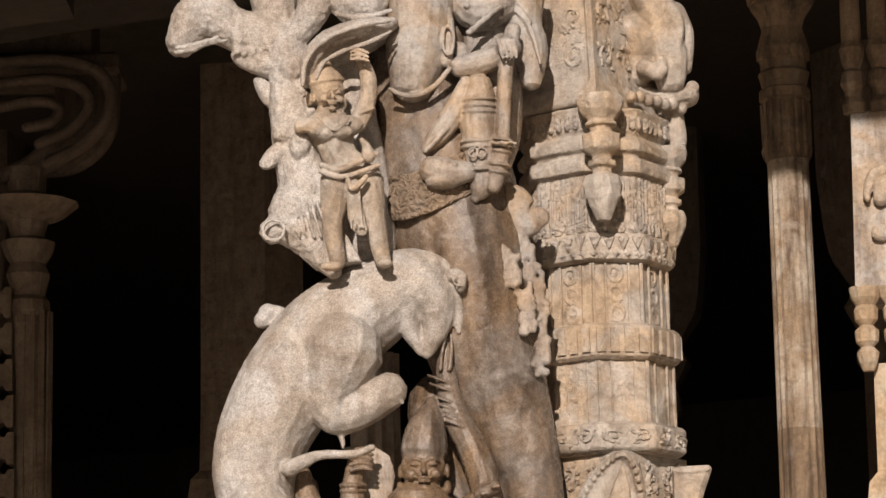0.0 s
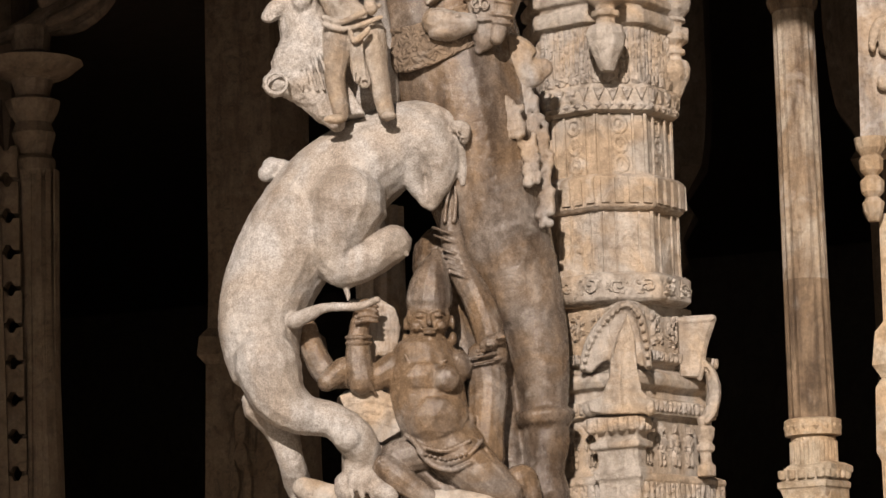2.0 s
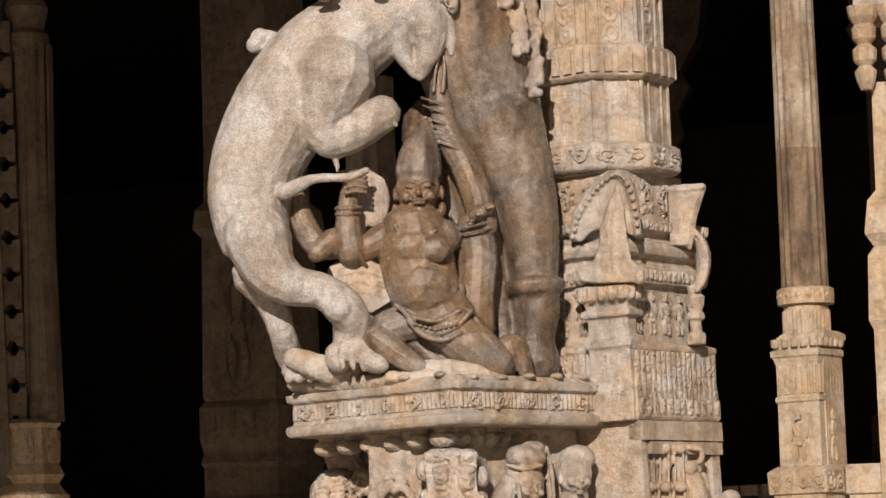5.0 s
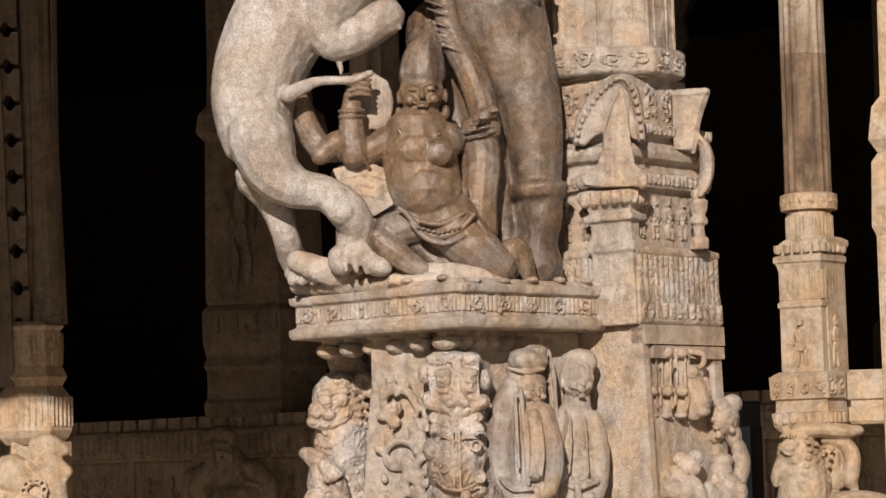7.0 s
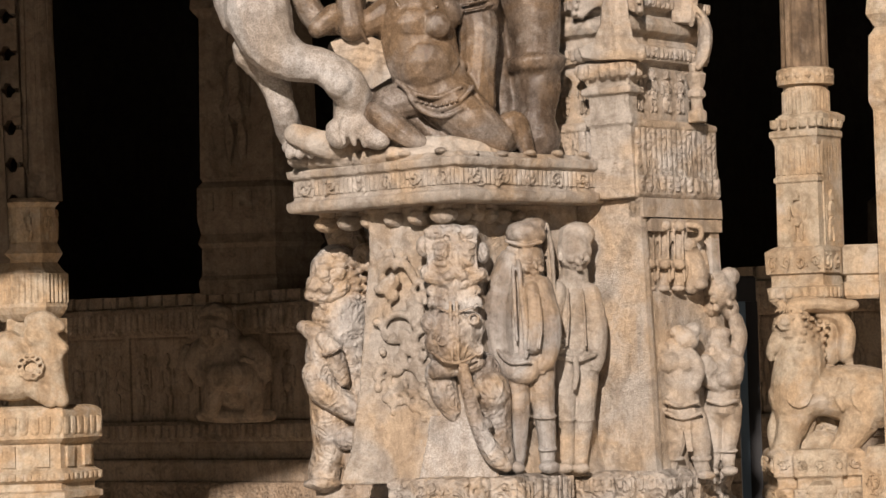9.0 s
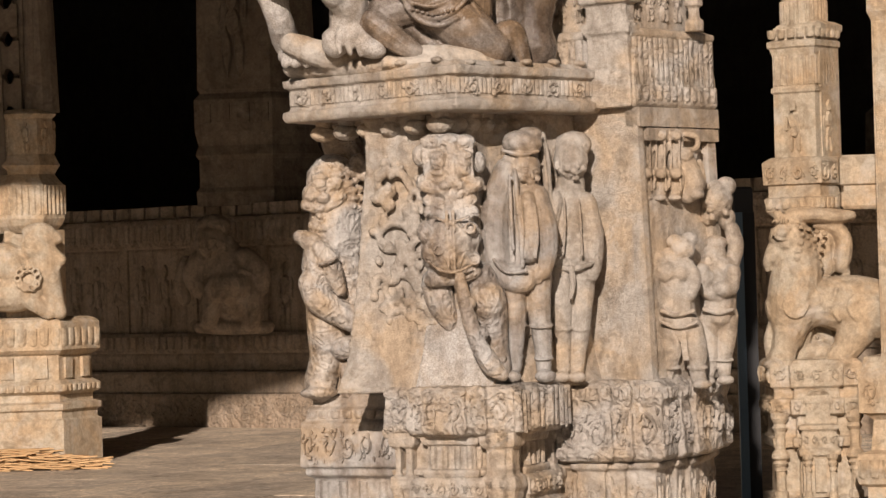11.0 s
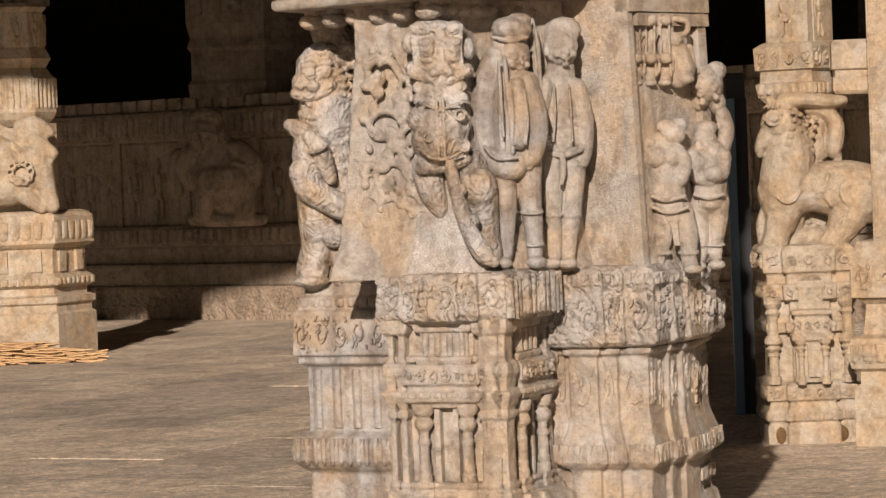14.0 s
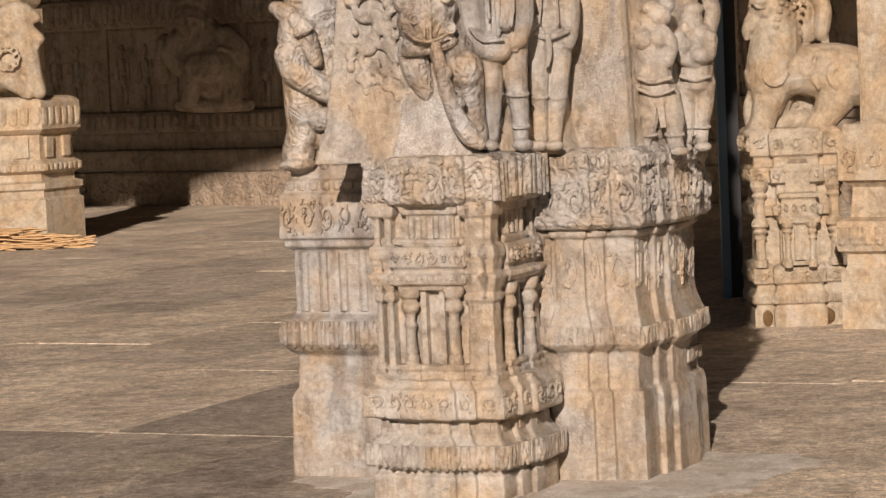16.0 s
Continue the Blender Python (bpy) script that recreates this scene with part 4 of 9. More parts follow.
# row of hanging buds below the slab
for i, cnt in ((0, 9), (4, 6)):
    p0, p1 = Vector(lp[i]), Vector(lp[(i + 1) % 5])
    for j in range(cnt):
        m = p0.lerp(p1, (j + (1.7 if i == 0 else 0.5)) / (cnt + 1.3))
        nrm = Vector(((p1 - p0).y, -(p1 - p0).x)).normalized()
        c = m - nrm * (0.20 if i == 0 else 0.15)
        bm = bmesh.new()
        ball(bm, (c.x, c.y, 2.145), (0.04, 0.06, 0.032), (0, 0, math.degrees(math.atan2(nrm.y, nrm.x)) + 90), sub=2)
        lathe(bm, (c.x, c.y), [(2.14, 0.02), (2.165, 0.026), (2.19, 0.034)], 8)
        part("bud", bm, PALE, ledge)

# ---------------------------------------------------------------- sculptures on the ledge
# the beast
bm = bmesh.new()
limb(bm, [(-0.028, 9.950, 3.766, 0.0844), (-0.142, 9.950, 3.724, 0.1327), (-0.287, 9.950, 3.645, 0.1648), (-0.448, 9.950, 3.525, 0.1869), (-0.575, 9.950, 3.370, 0.1890), (-0.668, 9.950, 3.208, 0.1729), (-0.712, 9.950, 3.059, 0.1568), (-0.711, 9.950, 2.926, 0.1367)], 5, 18)
ball(bm, (-0.683, 9.890, 2.918), (0.1126, 0.1300, 0.1688), (0, -12, 0))
limb(bm, [(-0.687, 9.850, 2.893, 0.1234), (-0.643, 9.850, 2.770, 0.0995), (-0.561, 9.850, 2.707, 0.0756), (-0.461, 9.850, 2.684, 0.0637), (-0.389, 9.850, 2.627, 0.0716), (-0.350, 9.890, 2.563, 0.0637), (-0.372, 9.910, 2.515, 0.0597)], 4, 12)
ball(bm, (-0.402, 9.820, 2.619), (0.0603, 0.0563, 0.0523), (0, 0, 0))
ball(bm, (-0.560, 9.830, 2.703), (0.0683, 0.0623, 0.0563), (0, 0, 0))
ball(bm, (-0.348, 9.890, 2.469), (0.0683, 0.0583, 0.0482), (0, 0, 0))
ball(bm, (-0.411, 9.930, 2.454), (0.0523, 0.0563, 0.0603), (0, 0, 0))
ball(bm, (-0.285, 9.870, 2.425), (0.0603, 0.0503, 0.0402), (0, 20, 0))
limb(bm, [(-0.393, 9.855, 2.487, 0.0131), (-0.398, 9.855, 2.441, 0.0131), (-0.393, 9.855, 2.411, 0.0092)], 3, 8)
limb(bm, [(-0.359, 9.855, 2.478, 0.0131), (-0.362, 9.855, 2.434, 0.0131), (-0.357, 9.855, 2.406, 0.0092)], 3, 8)
limb(bm, [(-0.325, 9.855, 2.469, 0.0131), (-0.326, 9.855, 2.427, 0.0131), (-0.321, 9.855, 2.401, 0.0092)], 3, 8)
limb(bm, [(-0.292, 9.855, 2.460, 0.0131), (-0.291, 9.855, 2.420, 0.0131), (-0.285, 9.855, 2.396, 0.0092)], 3, 8)
limb(bm, [(-0.702, 10.030, 2.771, 0.0932), (-0.649, 10.030, 2.667, 0.0608), (-0.616, 10.030, 2.554, 0.0486), (-0.593, 10.130, 2.469, 0.0527), (-0.542, 10.130, 2.432, 0.0486)], 4, 12)
ball(bm, (-0.546, 10.120, 2.421), (0.0884, 0.0623, 0.0362), (0, 0, 0))
limb(bm, [(-0.588, 10.060, 2.433, 0.0224), (-0.594, 10.060, 2.408, 0.0224), (-0.599, 10.060, 2.392, 0.0183)], 3, 8)
limb(bm, [(-0.551, 10.060, 2.431, 0.0224), (-0.556, 10.060, 2.407, 0.0224), (-0.560, 10.060, 2.391, 0.0183)], 3, 8)
limb(bm, [(-0.514, 10.060, 2.430, 0.0224), (-0.517, 10.060, 2.406, 0.0224), (-0.521, 10.060, 2.390, 0.0183)], 3, 8)
limb(bm, [(-0.478, 10.060, 2.429, 0.0224), (-0.478, 10.060, 2.405, 0.0224), (-0.483, 10.060, 2.389, 0.0183)], 3, 8)
limb(bm, [(-0.401, 9.850, 3.454, 0.1592), (-0.441, 9.850, 3.302, 0.1035), (-0.407, 9.850, 3.229, 0.0756), (-0.315, 9.850, 3.257, 0.0716), (-0.223, 9.850, 3.309, 0.0637)], 4, 12)
ball(bm, (-0.239, 9.840, 3.318), (0.0724, 0.0643, 0.0563), (0, -25, 0))
ball(bm, (-0.417, 9.840, 3.207), (0.0643, 0.0573, 0.0503), (0, 0, 0))
limb(bm, [(-0.214, 9.825, 3.335, 0.0105), (-0.194, 9.825, 3.310, 0.0092)], 3, 6)
limb(bm, [(-0.202, 9.825, 3.312, 0.0105), (-0.187, 9.825, 3.287, 0.0092)], 3, 6)
limb(bm, [(-0.191, 9.825, 3.289, 0.0105), (-0.179, 9.825, 3.265, 0.0092)], 3, 6)
limb(bm, [(-0.101, 9.910, 3.693, 0.1121), (-0.056, 9.910, 3.630, 0.0841), (-0.055, 9.910, 3.547, 0.0521), (-0.081, 9.910, 3.475, 0.0300), (-0.090, 9.910, 3.453, 0.0200)], 4, 12)
limb(bm, [(-0.175, 9.910, 3.602, 0.0801), (-0.147, 9.910, 3.539, 0.0400), (-0.108, 9.910, 3.461, 0.0180)], 4, 12)
limb(bm, [(-0.005, 9.920, 3.692, 0.0601), (0.023, 9.920, 3.608, 0.0321), (0.027, 9.920, 3.535, 0.0120)], 4, 12)
limb(bm, [(0.013, 9.850, 3.729, 0.0279), (0.045, 9.850, 3.718, 0.0219), (0.039, 9.850, 3.681, 0.0179)], 3, 8)
loop_band(bm, (0.032, 9.830, 3.706), 0.0214, 0.0214, 0.0056, (80, 20, 0))
ball(bm, (-0.067, 9.850, 3.663), (0.0281, 0.0231, 0.0181), (0, 0, 0))
limb(bm, [(-0.100, 9.845, 3.690, 0.0066), (-0.060, 9.845, 3.695, 0.0079), (-0.020, 9.845, 3.673, 0.0066)], 3, 6)
ball(bm, (-0.666, 10.000, 3.621), (0.0402, 0.0442, 0.0482), (0, 0, 0))
limb(bm, [(-0.686, 9.980, 3.601, 0.0323), (-0.648, 9.980, 3.629, 0.0302), (-0.587, 9.980, 3.619, 0.0202)], 3, 12)
limb(bm, [(-0.582, 9.830, 3.038, 0.0318), (-0.531, 9.830, 3.061, 0.0258), (-0.470, 9.830, 3.084, 0.0179), (-0.360, 9.830, 3.084, 0.0159), (-0.289, 9.830, 3.106, 0.0139)], 4, 12)
limb(bm, [(-0.408, 9.855, 3.179, 0.0118), (-0.394, 9.855, 3.127, 0.0092), (-0.396, 9.855, 3.107, 0.0053)], 3, 8)
statue("beast_sculpture", bm, GREY, "pale grey granite sculpture of a rearing beast with curved back", "sculpture", voxel=0.006, smooth=3, rough=0.007)

# the crouching warrior
bm = bmesh.new()
limb(bm, [(-0.107, 9.930, 3.102, 0.0863), (-0.099, 9.930, 3.170, 0.0762), (-0.087, 9.930, 3.231, 0.0542), (-0.077, 9.930, 3.278, 0.0241)], 4, 14)
ball(bm, (-0.111, 9.920, 3.052), (0.0822, 0.0750, 0.0963), (0, 0, 0))
visage(bm, (-0.108, 9.845, 3.037), 0.0822, 0)
ball(bm, (-0.024, 9.910, 2.970), (0.0160, 0.0211, 0.0261), (0, 0, 0))
ball(bm, (-0.194, 9.910, 2.972), (0.0120, 0.0171, 0.0221), (0, 0, 0))
limb(bm, [(-0.113, 9.930, 2.976, 0.0682), (-0.119, 9.930, 2.919, 0.0762)], 3, 12)
limb(bm, [(-0.128, 9.930, 2.874, 0.1324), (-0.123, 9.930, 2.793, 0.1364), (-0.105, 9.930, 2.701, 0.1324), (-0.063, 9.930, 2.618, 0.1204), (-0.009, 9.930, 2.550, 0.1083)], 5, 18, 0.90)
ball(bm, (-0.217, 9.930, 2.877), (0.0722, 0.0662, 0.0602), (0, 0, 0))
ball(bm, (-0.025, 9.930, 2.871), (0.0722, 0.0702, 0.0682), (0, 0, 0))
ball(bm, (-0.127, 9.885, 2.828), (0.1164, 0.0983, 0.0802), (0, 0, 0))
ball(bm, (-0.091, 9.898, 2.687), (0.1204, 0.1184, 0.1164), (0, 0, 0))
limb(bm, [(-0.198, 9.830, 2.909, 0.0066), (-0.171, 9.830, 2.863, 0.0066), (-0.148, 9.830, 2.834, 0.0079), (-0.112, 9.830, 2.845, 0.0066), (-0.050, 9.830, 2.884, 0.0052)], 4, 8)
loop_band(bm, (-0.119, 9.920, 2.913), 0.0856, 0.0900, 0.0070, (22, 0, 0))
ball(bm, (-0.052, 9.815, 2.816), (0.0502, 0.0350, 0.0502), (0, 0, 0))
limb(bm, [(-0.229, 9.920, 2.876, 0.0601), (-0.295, 9.920, 2.842, 0.0521), (-0.356, 9.920, 2.833, 0.0521), (-0.392, 9.920, 2.851, 0.0441)], 4, 12)
limb(bm, [(-0.355, 9.890, 2.824, 0.0519), (-0.363, 9.890, 2.907, 0.0480), (-0.363, 9.890, 2.978, 0.0380), (-0.351, 9.890, 3.039, 0.0360), (-0.332, 9.890, 3.079, 0.0420)], 4, 12)
loop_band(bm, (-0.361, 9.890, 2.982), 0.0448, 0.0448, 0.0070, (8, 0, 0))
loop_band(bm, (-0.361, 9.890, 2.962), 0.0448, 0.0448, 0.0056, (8, 0, 0))
loop_band(bm, (-0.319, 9.920, 2.828), 0.0603, 0.0603, 0.0070, (8, 70, 0))
limb(bm, [(-0.366, 9.835, 3.089, 0.0079), (-0.325, 9.835, 3.096, 0.0092), (-0.289, 9.835, 3.082, 0.0066)], 3, 6)
limb(bm, [(-0.366, 9.835, 3.069, 0.0079), (-0.326, 9.835, 3.075, 0.0092), (-0.290, 9.835, 3.064, 0.0066)], 3, 6)
limb(bm, [(-0.367, 9.835, 3.048, 0.0079), (-0.326, 9.835, 3.055, 0.0092), (-0.290, 9.835, 3.046, 0.0066)], 3, 6)
limb(bm, [(-0.367, 9.835, 3.028, 0.0079), (-0.327, 9.835, 3.035, 0.0092), (-0.291, 9.835, 3.028, 0.0066)], 3, 6)
limb(bm, [(-0.543, 9.960, 3.030, 0.0322), (-0.527, 9.960, 2.948, 0.0443), (-0.478, 9.960, 2.862, 0.0483), (-0.401, 9.960, 2.850, 0.0443)], 4, 12)
limb(bm, [(-0.477, 9.910, 2.826, 0.0360), (-0.419, 9.910, 2.871, 0.0440), (-0.390, 9.910, 2.896, 0.0280)], 4, 12)
limb(bm, [(0.120, 9.960, 2.911, 0.0543), (0.096, 9.960, 3.034, 0.0563), (0.059, 9.960, 3.138, 0.0543), (0.020, 9.960, 3.212, 0.0503), (-0.006, 9.960, 3.285, 0.0443), (-0.020, 9.960, 3.368, 0.0402), (-0.026, 9.960, 3.441, 0.0282), (-0.019, 9.960, 3.524, 0.0141)], 4, 14)
loop_band(bm, (-0.040, 9.960, 3.365), 0.0506, 0.0506, 0.0056, (8, 22, 0))
loop_band(bm, (-0.033, 9.960, 3.335), 0.0525, 0.0525, 0.0056, (8, 22, 0))
loop_band(bm, (-0.024, 9.960, 3.290), 0.0486, 0.0486, 0.0056, (8, 22, 0))
loop_band(bm, (-0.017, 9.960, 3.265), 0.0525, 0.0525, 0.0056, (8, 22, 0))
loop_band(bm, (-0.005, 9.960, 3.243), 0.0545, 0.0545, 0.0056, (8, 22, 0))
loop_band(bm, (0.008, 9.960, 3.222), 0.0584, 0.0584, 0.0056, (8, 22, 0))
loop_band(bm, (0.016, 9.960, 3.202), 0.0584, 0.0584, 0.0056, (8, 22, 0))
limb(bm, [(-0.043, 9.915, 3.398, 0.0093), (-0.032, 9.915, 3.474, 0.0066), (-0.014, 9.915, 3.530, 0.0040)], 3, 6)
limb(bm, [(-0.010, 9.915, 3.397, 0.0093), (0.000, 9.915, 3.473, 0.0066), (-0.002, 9.915, 3.525, 0.0040)], 3, 6)
ball(bm, (0.105, 9.900, 2.948), (0.0401, 0.0341, 0.0281), (0, -25, 0))
ball(bm, (0.141, 9.900, 2.964), (0.0241, 0.0241, 0.0241), (0, 0, 0))
loop_band(bm, (0.080, 9.960, 2.912), 0.0739, 0.0739, 0.0070, (8, -10, 0))
loop_band(bm, (0.087, 9.960, 2.891), 0.0739, 0.0739, 0.0056, (8, -10, 0))
ball(bm, (0.063, 9.866, 2.917), (0.0112, 0.0104, 0.0096), (0, 0, 0), sub=1)
ball(bm, (0.081, 9.866, 2.918), (0.0112, 0.0104, 0.0096), (0, 0, 0), sub=1)
ball(bm, (0.100, 9.866, 2.940), (0.0112, 0.0104, 0.0096), (0, 0, 0), sub=1)
ball(bm, (0.118, 9.866, 2.942), (0.0112, 0.0104, 0.0096), (0, 0, 0), sub=1)
ball(bm, (0.137, 9.866, 2.963), (0.0112, 0.0104, 0.0096), (0, 0, 0), sub=1)
ball(bm, (0.155, 9.866, 2.965), (0.0112, 0.0104, 0.0096), (0, 0, 0), sub=1)
limb(bm, [(0.088, 9.980, 2.904, 0.0685), (0.096, 9.980, 2.791, 0.0726), (0.084, 9.980, 2.669, 0.0685), (0.066, 9.980, 2.548, 0.0847)], 4, 14)
limb(bm, [(-0.015, 9.910, 2.554, 0.1001), (0.049, 9.910, 2.490, 0.0921), (0.112, 9.910, 2.437, 0.0781), (0.151, 9.910, 2.414, 0.0621)], 4, 14)
limb(bm, [(0.160, 9.950, 2.417, 0.0683), (0.204, 9.950, 2.468, 0.0523), (0.230, 9.950, 2.455, 0.0402), (0.251, 9.950, 2.388, 0.0302), (0.262, 9.950, 2.347, 0.0241)], 4, 12)
limb(bm, [(-0.084, 9.910, 2.587, 0.0681), (-0.166, 9.910, 2.565, 0.0701), (-0.238, 9.910, 2.547, 0.0641), (-0.279, 9.910, 2.524, 0.0480)], 4, 14)
limb(bm, [(-0.278, 9.870, 2.517, 0.0479), (-0.228, 9.870, 2.475, 0.0518), (-0.173, 9.870, 2.433, 0.0439), (-0.126, 9.870, 2.404, 0.0319)], 4, 12)
limb(bm, [(-0.207, 9.930, 2.532, 0.0361), (-0.128, 9.930, 2.485, 0.0281), (-0.069, 9.930, 2.427, 0.0321), (-0.010, 9.930, 2.405, 0.0281)], 4, 12)
limb(bm, [(-0.179, 9.815, 2.605, 0.0092), (-0.121, 9.815, 2.539, 0.0105), (-0.056, 9.815, 2.517, 0.0118), (0.011, 9.815, 2.539, 0.0105), (0.066, 9.815, 2.593, 0.0092)], 4, 8)
limb(bm, [(-0.160, 9.815, 2.564, 0.0079), (-0.106, 9.815, 2.509, 0.0092), (-0.037, 9.815, 2.493, 0.0092), (0.024, 9.815, 2.515, 0.0079)], 4, 8)
limb(bm, [(-0.202, 9.820, 2.622, 0.0079), (-0.134, 9.820, 2.576, 0.0092), (-0.054, 9.820, 2.561, 0.0092), (0.026, 9.820, 2.595, 0.0079)], 4, 8)
limb(bm, [(0.021, 9.855, 2.618, 0.0053), (0.068, 9.855, 2.587, 0.0066), (0.110, 9.855, 2.519, 0.0053)], 3, 6)
limb(bm, [(0.026, 9.855, 2.594, 0.0053), (0.077, 9.855, 2.558, 0.0066), (0.117, 9.855, 2.497, 0.0053)], 3, 6)
limb(bm, [(0.032, 9.855, 2.570, 0.0053), (0.086, 9.855, 2.530, 0.0066), (0.124, 9.855, 2.475, 0.0053)], 3, 6)
limb(bm, [(0.037, 9.855, 2.546, 0.0053), (0.095, 9.855, 2.502, 0.0066), (0.132, 9.855, 2.453, 0.0053)], 3, 6)
ball(bm, (0.027, 9.910, 2.676), (0.0241, 0.0261, 0.0281), (0, 0, 0))
ball(bm, (-0.134, 9.796, 2.549), (0.0080, 0.0080, 0.0080), (0, 0, 0), sub=1)
ball(bm, (-0.116, 9.796, 2.544), (0.0080, 0.0080, 0.0080), (0, 0, 0), sub=1)
ball(bm, (-0.099, 9.796, 2.538), (0.0080, 0.0080, 0.0080), (0, 0, 0), sub=1)
ball(bm, (-0.081, 9.796, 2.533), (0.0080, 0.0080, 0.0080), (0, 0, 0), sub=1)
ball(bm, (-0.063, 9.796, 2.528), (0.0080, 0.0080, 0.0080), (0, 0, 0), sub=1)
ball(bm, (-0.045, 9.796, 2.532), (0.0080, 0.0080, 0.0080), (0, 0, 0), sub=1)
ball(bm, (-0.027, 9.796, 2.536), (0.0080, 0.0080, 0.0080), (0, 0, 0), sub=1)
ball(bm, (-0.009, 9.796, 2.540), (0.0080, 0.0080, 0.0080), (0, 0, 0), sub=1)
ball(bm, (0.009, 9.796, 2.545), (0.0080, 0.0080, 0.0080), (0, 0, 0), sub=1)
statue("warrior_sculpture", bm, BROWN, "brown polished granite sculpture of a crouching warrior with tall cap", "sculpture", voxel=0.0038, smooth=1, rough=0.003)
bm = bmesh.new()
plate(bm, [(-0.400, 10.010, 3.129), (-0.293, 10.010, 3.136), (-0.229, 10.010, 3.093), (-0.211, 10.010, 3.020), (-0.228, 10.010, 2.928), (-0.289, 10.010, 2.920), (-0.318, 10.010, 2.993), (-0.332, 10.010, 3.076)], 0.050)
limb(bm, [(-0.292, 9.960, 3.113, 0.0053), (-0.293, 9.960, 3.016, 0.0053), (-0.302, 9.960, 2.924, 0.0053)], 3, 6)
limb(bm, [(-0.279, 9.960, 3.102, 0.0053), (-0.279, 9.960, 3.016, 0.0053), (-0.287, 9.960, 2.930, 0.0053)], 3, 6)
limb(bm, [(-0.265, 9.960, 3.091, 0.0053), (-0.265, 9.960, 3.015, 0.0053), (-0.273, 9.960, 2.936, 0.0053)], 3, 6)
limb(bm, [(-0.251, 9.960, 3.080, 0.0053), (-0.250, 9.960, 3.015, 0.0053), (-0.259, 9.960, 2.941, 0.0053)], 3, 6)
limb(bm, [(-0.237, 9.960, 3.070, 0.0053), (-0.236, 9.960, 3.014, 0.0053), (-0.244, 9.960, 2.947, 0.0053)], 3, 6)
limb(bm, [(-0.223, 9.960, 3.059, 0.0053), (-0.222, 9.960, 3.014, 0.0053), (-0.230, 9.960, 2.953, 0.0053)], 3, 6)
statue("ribbed_shield", bm, WORN, "grey stone shield with upright ribs in the warrior's hand", "shield", voxel=0.004, smooth=1, rough=0.004)
bm = bmesh.new()
plate(bm, [(-0.435, 10.030, 2.777), (-0.324, 10.030, 2.806), (-0.251, 10.030, 2.777), (-0.216, 10.030, 2.712), (-0.222, 10.030, 2.643), (-0.289, 10.030, 2.604), (-0.359, 10.030, 2.623), (-0.408, 10.030, 2.706)], 0.120)
limb(bm, [(-0.414, 9.910, 2.739, 0.0040), (-0.321, 9.910, 2.756, 0.0053), (-0.233, 9.910, 2.729, 0.0040)], 3, 6)
limb(bm, [(-0.399, 9.910, 2.706, 0.0040), (-0.322, 9.910, 2.720, 0.0053), (-0.234, 9.910, 2.695, 0.0040)], 3, 6)
limb(bm, [(-0.384, 9.910, 2.673, 0.0040), (-0.323, 9.910, 2.683, 0.0053), (-0.235, 9.910, 2.660, 0.0040)], 3, 6)
ball(bm, (-0.379, 9.911, 2.718), (0.0096, 0.0088, 0.0080), (0, 0, 0), sub=1)
ball(bm, (-0.359, 9.911, 2.711), (0.0096, 0.0088, 0.0080), (0, 0, 0), sub=1)
ball(bm, (-0.339, 9.911, 2.704), (0.0096, 0.0088, 0.0080), (0, 0, 0), sub=1)
ball(bm, (-0.318, 9.911, 2.716), (0.0096, 0.0088, 0.0080), (0, 0, 0), sub=1)
ball(bm, (-0.298, 9.911, 2.709), (0.0096, 0.0088, 0.0080), (0, 0, 0), sub=1)
ball(bm, (-0.278, 9.911, 2.702), (0.0096, 0.0088, 0.0080), (0, 0, 0), sub=1)
ball(bm, (-0.258, 9.911, 2.714), (0.0096, 0.0088, 0.0080), (0, 0, 0), sub=1)
ball(bm, (-0.238, 9.911, 2.707), (0.0096, 0.0088, 0.0080), (0, 0, 0), sub=1)
statue("stone_block", bm, PALE, "pale broken stone block behind the warrior", "block", voxel=0.0038, smooth=1, rough=0.006)

bm = bmesh.new()   # the great horse behind
limb(bm, [(-0.097, 10.120, 4.982, 0.245), (-0.091, 10.120, 4.715, 0.229), (-0.074, 10.120, 4.450, 0.229), (-0.016, 10.120, 4.144, 0.262), (0.041, 10.120, 3.863, 0.262), (0.098, 10.120, 3.607, 0.229), (0.145, 10.120, 3.374, 0.188), (0.212, 10.120, 3.143, 0.147)], 5, 18)
limb(bm, [(0.166, 10.120, 3.368, 0.188), (0.251, 10.120, 3.135, 0.135), (0.286, 10.120, 2.946, 0.114), (0.301, 10.120, 2.800, 0.094), (0.300, 10.120, 2.717, 0.086), (0.305, 10.120, 2.614, 0.086), (0.293, 10.120, 2.512, 0.074), (0.298, 10.120, 2.419, 0.090)], 5, 16)
loop_band(bm, (0.300, 10.120, 2.705), 0.098, 0.098, 0.020, (0, -3, 0))
loop_band(bm, (0.299, 10.120, 2.684), 0.094, 0.094, 0.016, (0, -3, 0))
limb(bm, [(0.116, 10.160, 3.103, 0.123), (0.130, 10.160, 2.893, 0.082), (0.142, 10.160, 2.644, 0.074), (0.208, 10.160, 2.456, 0.070)], 4)
limb(bm, [(-0.044, 10.260, 3.313, 0.129), (0.002, 10.260, 3.100, 0.137), (0.030, 10.260, 2.867, 0.124), (0.060, 10.260, 2.656, 0.095)], 4, 14)
ball(bm, (-0.091, 9.980, 4.630), (0.135, 0.15, 0.20))
statue("horse_sculpture", bm, BROWN, "smooth brown granite sculpture of a rearing horse", "sculpture", voxel=0.009, smooth=4, rough=0.005)

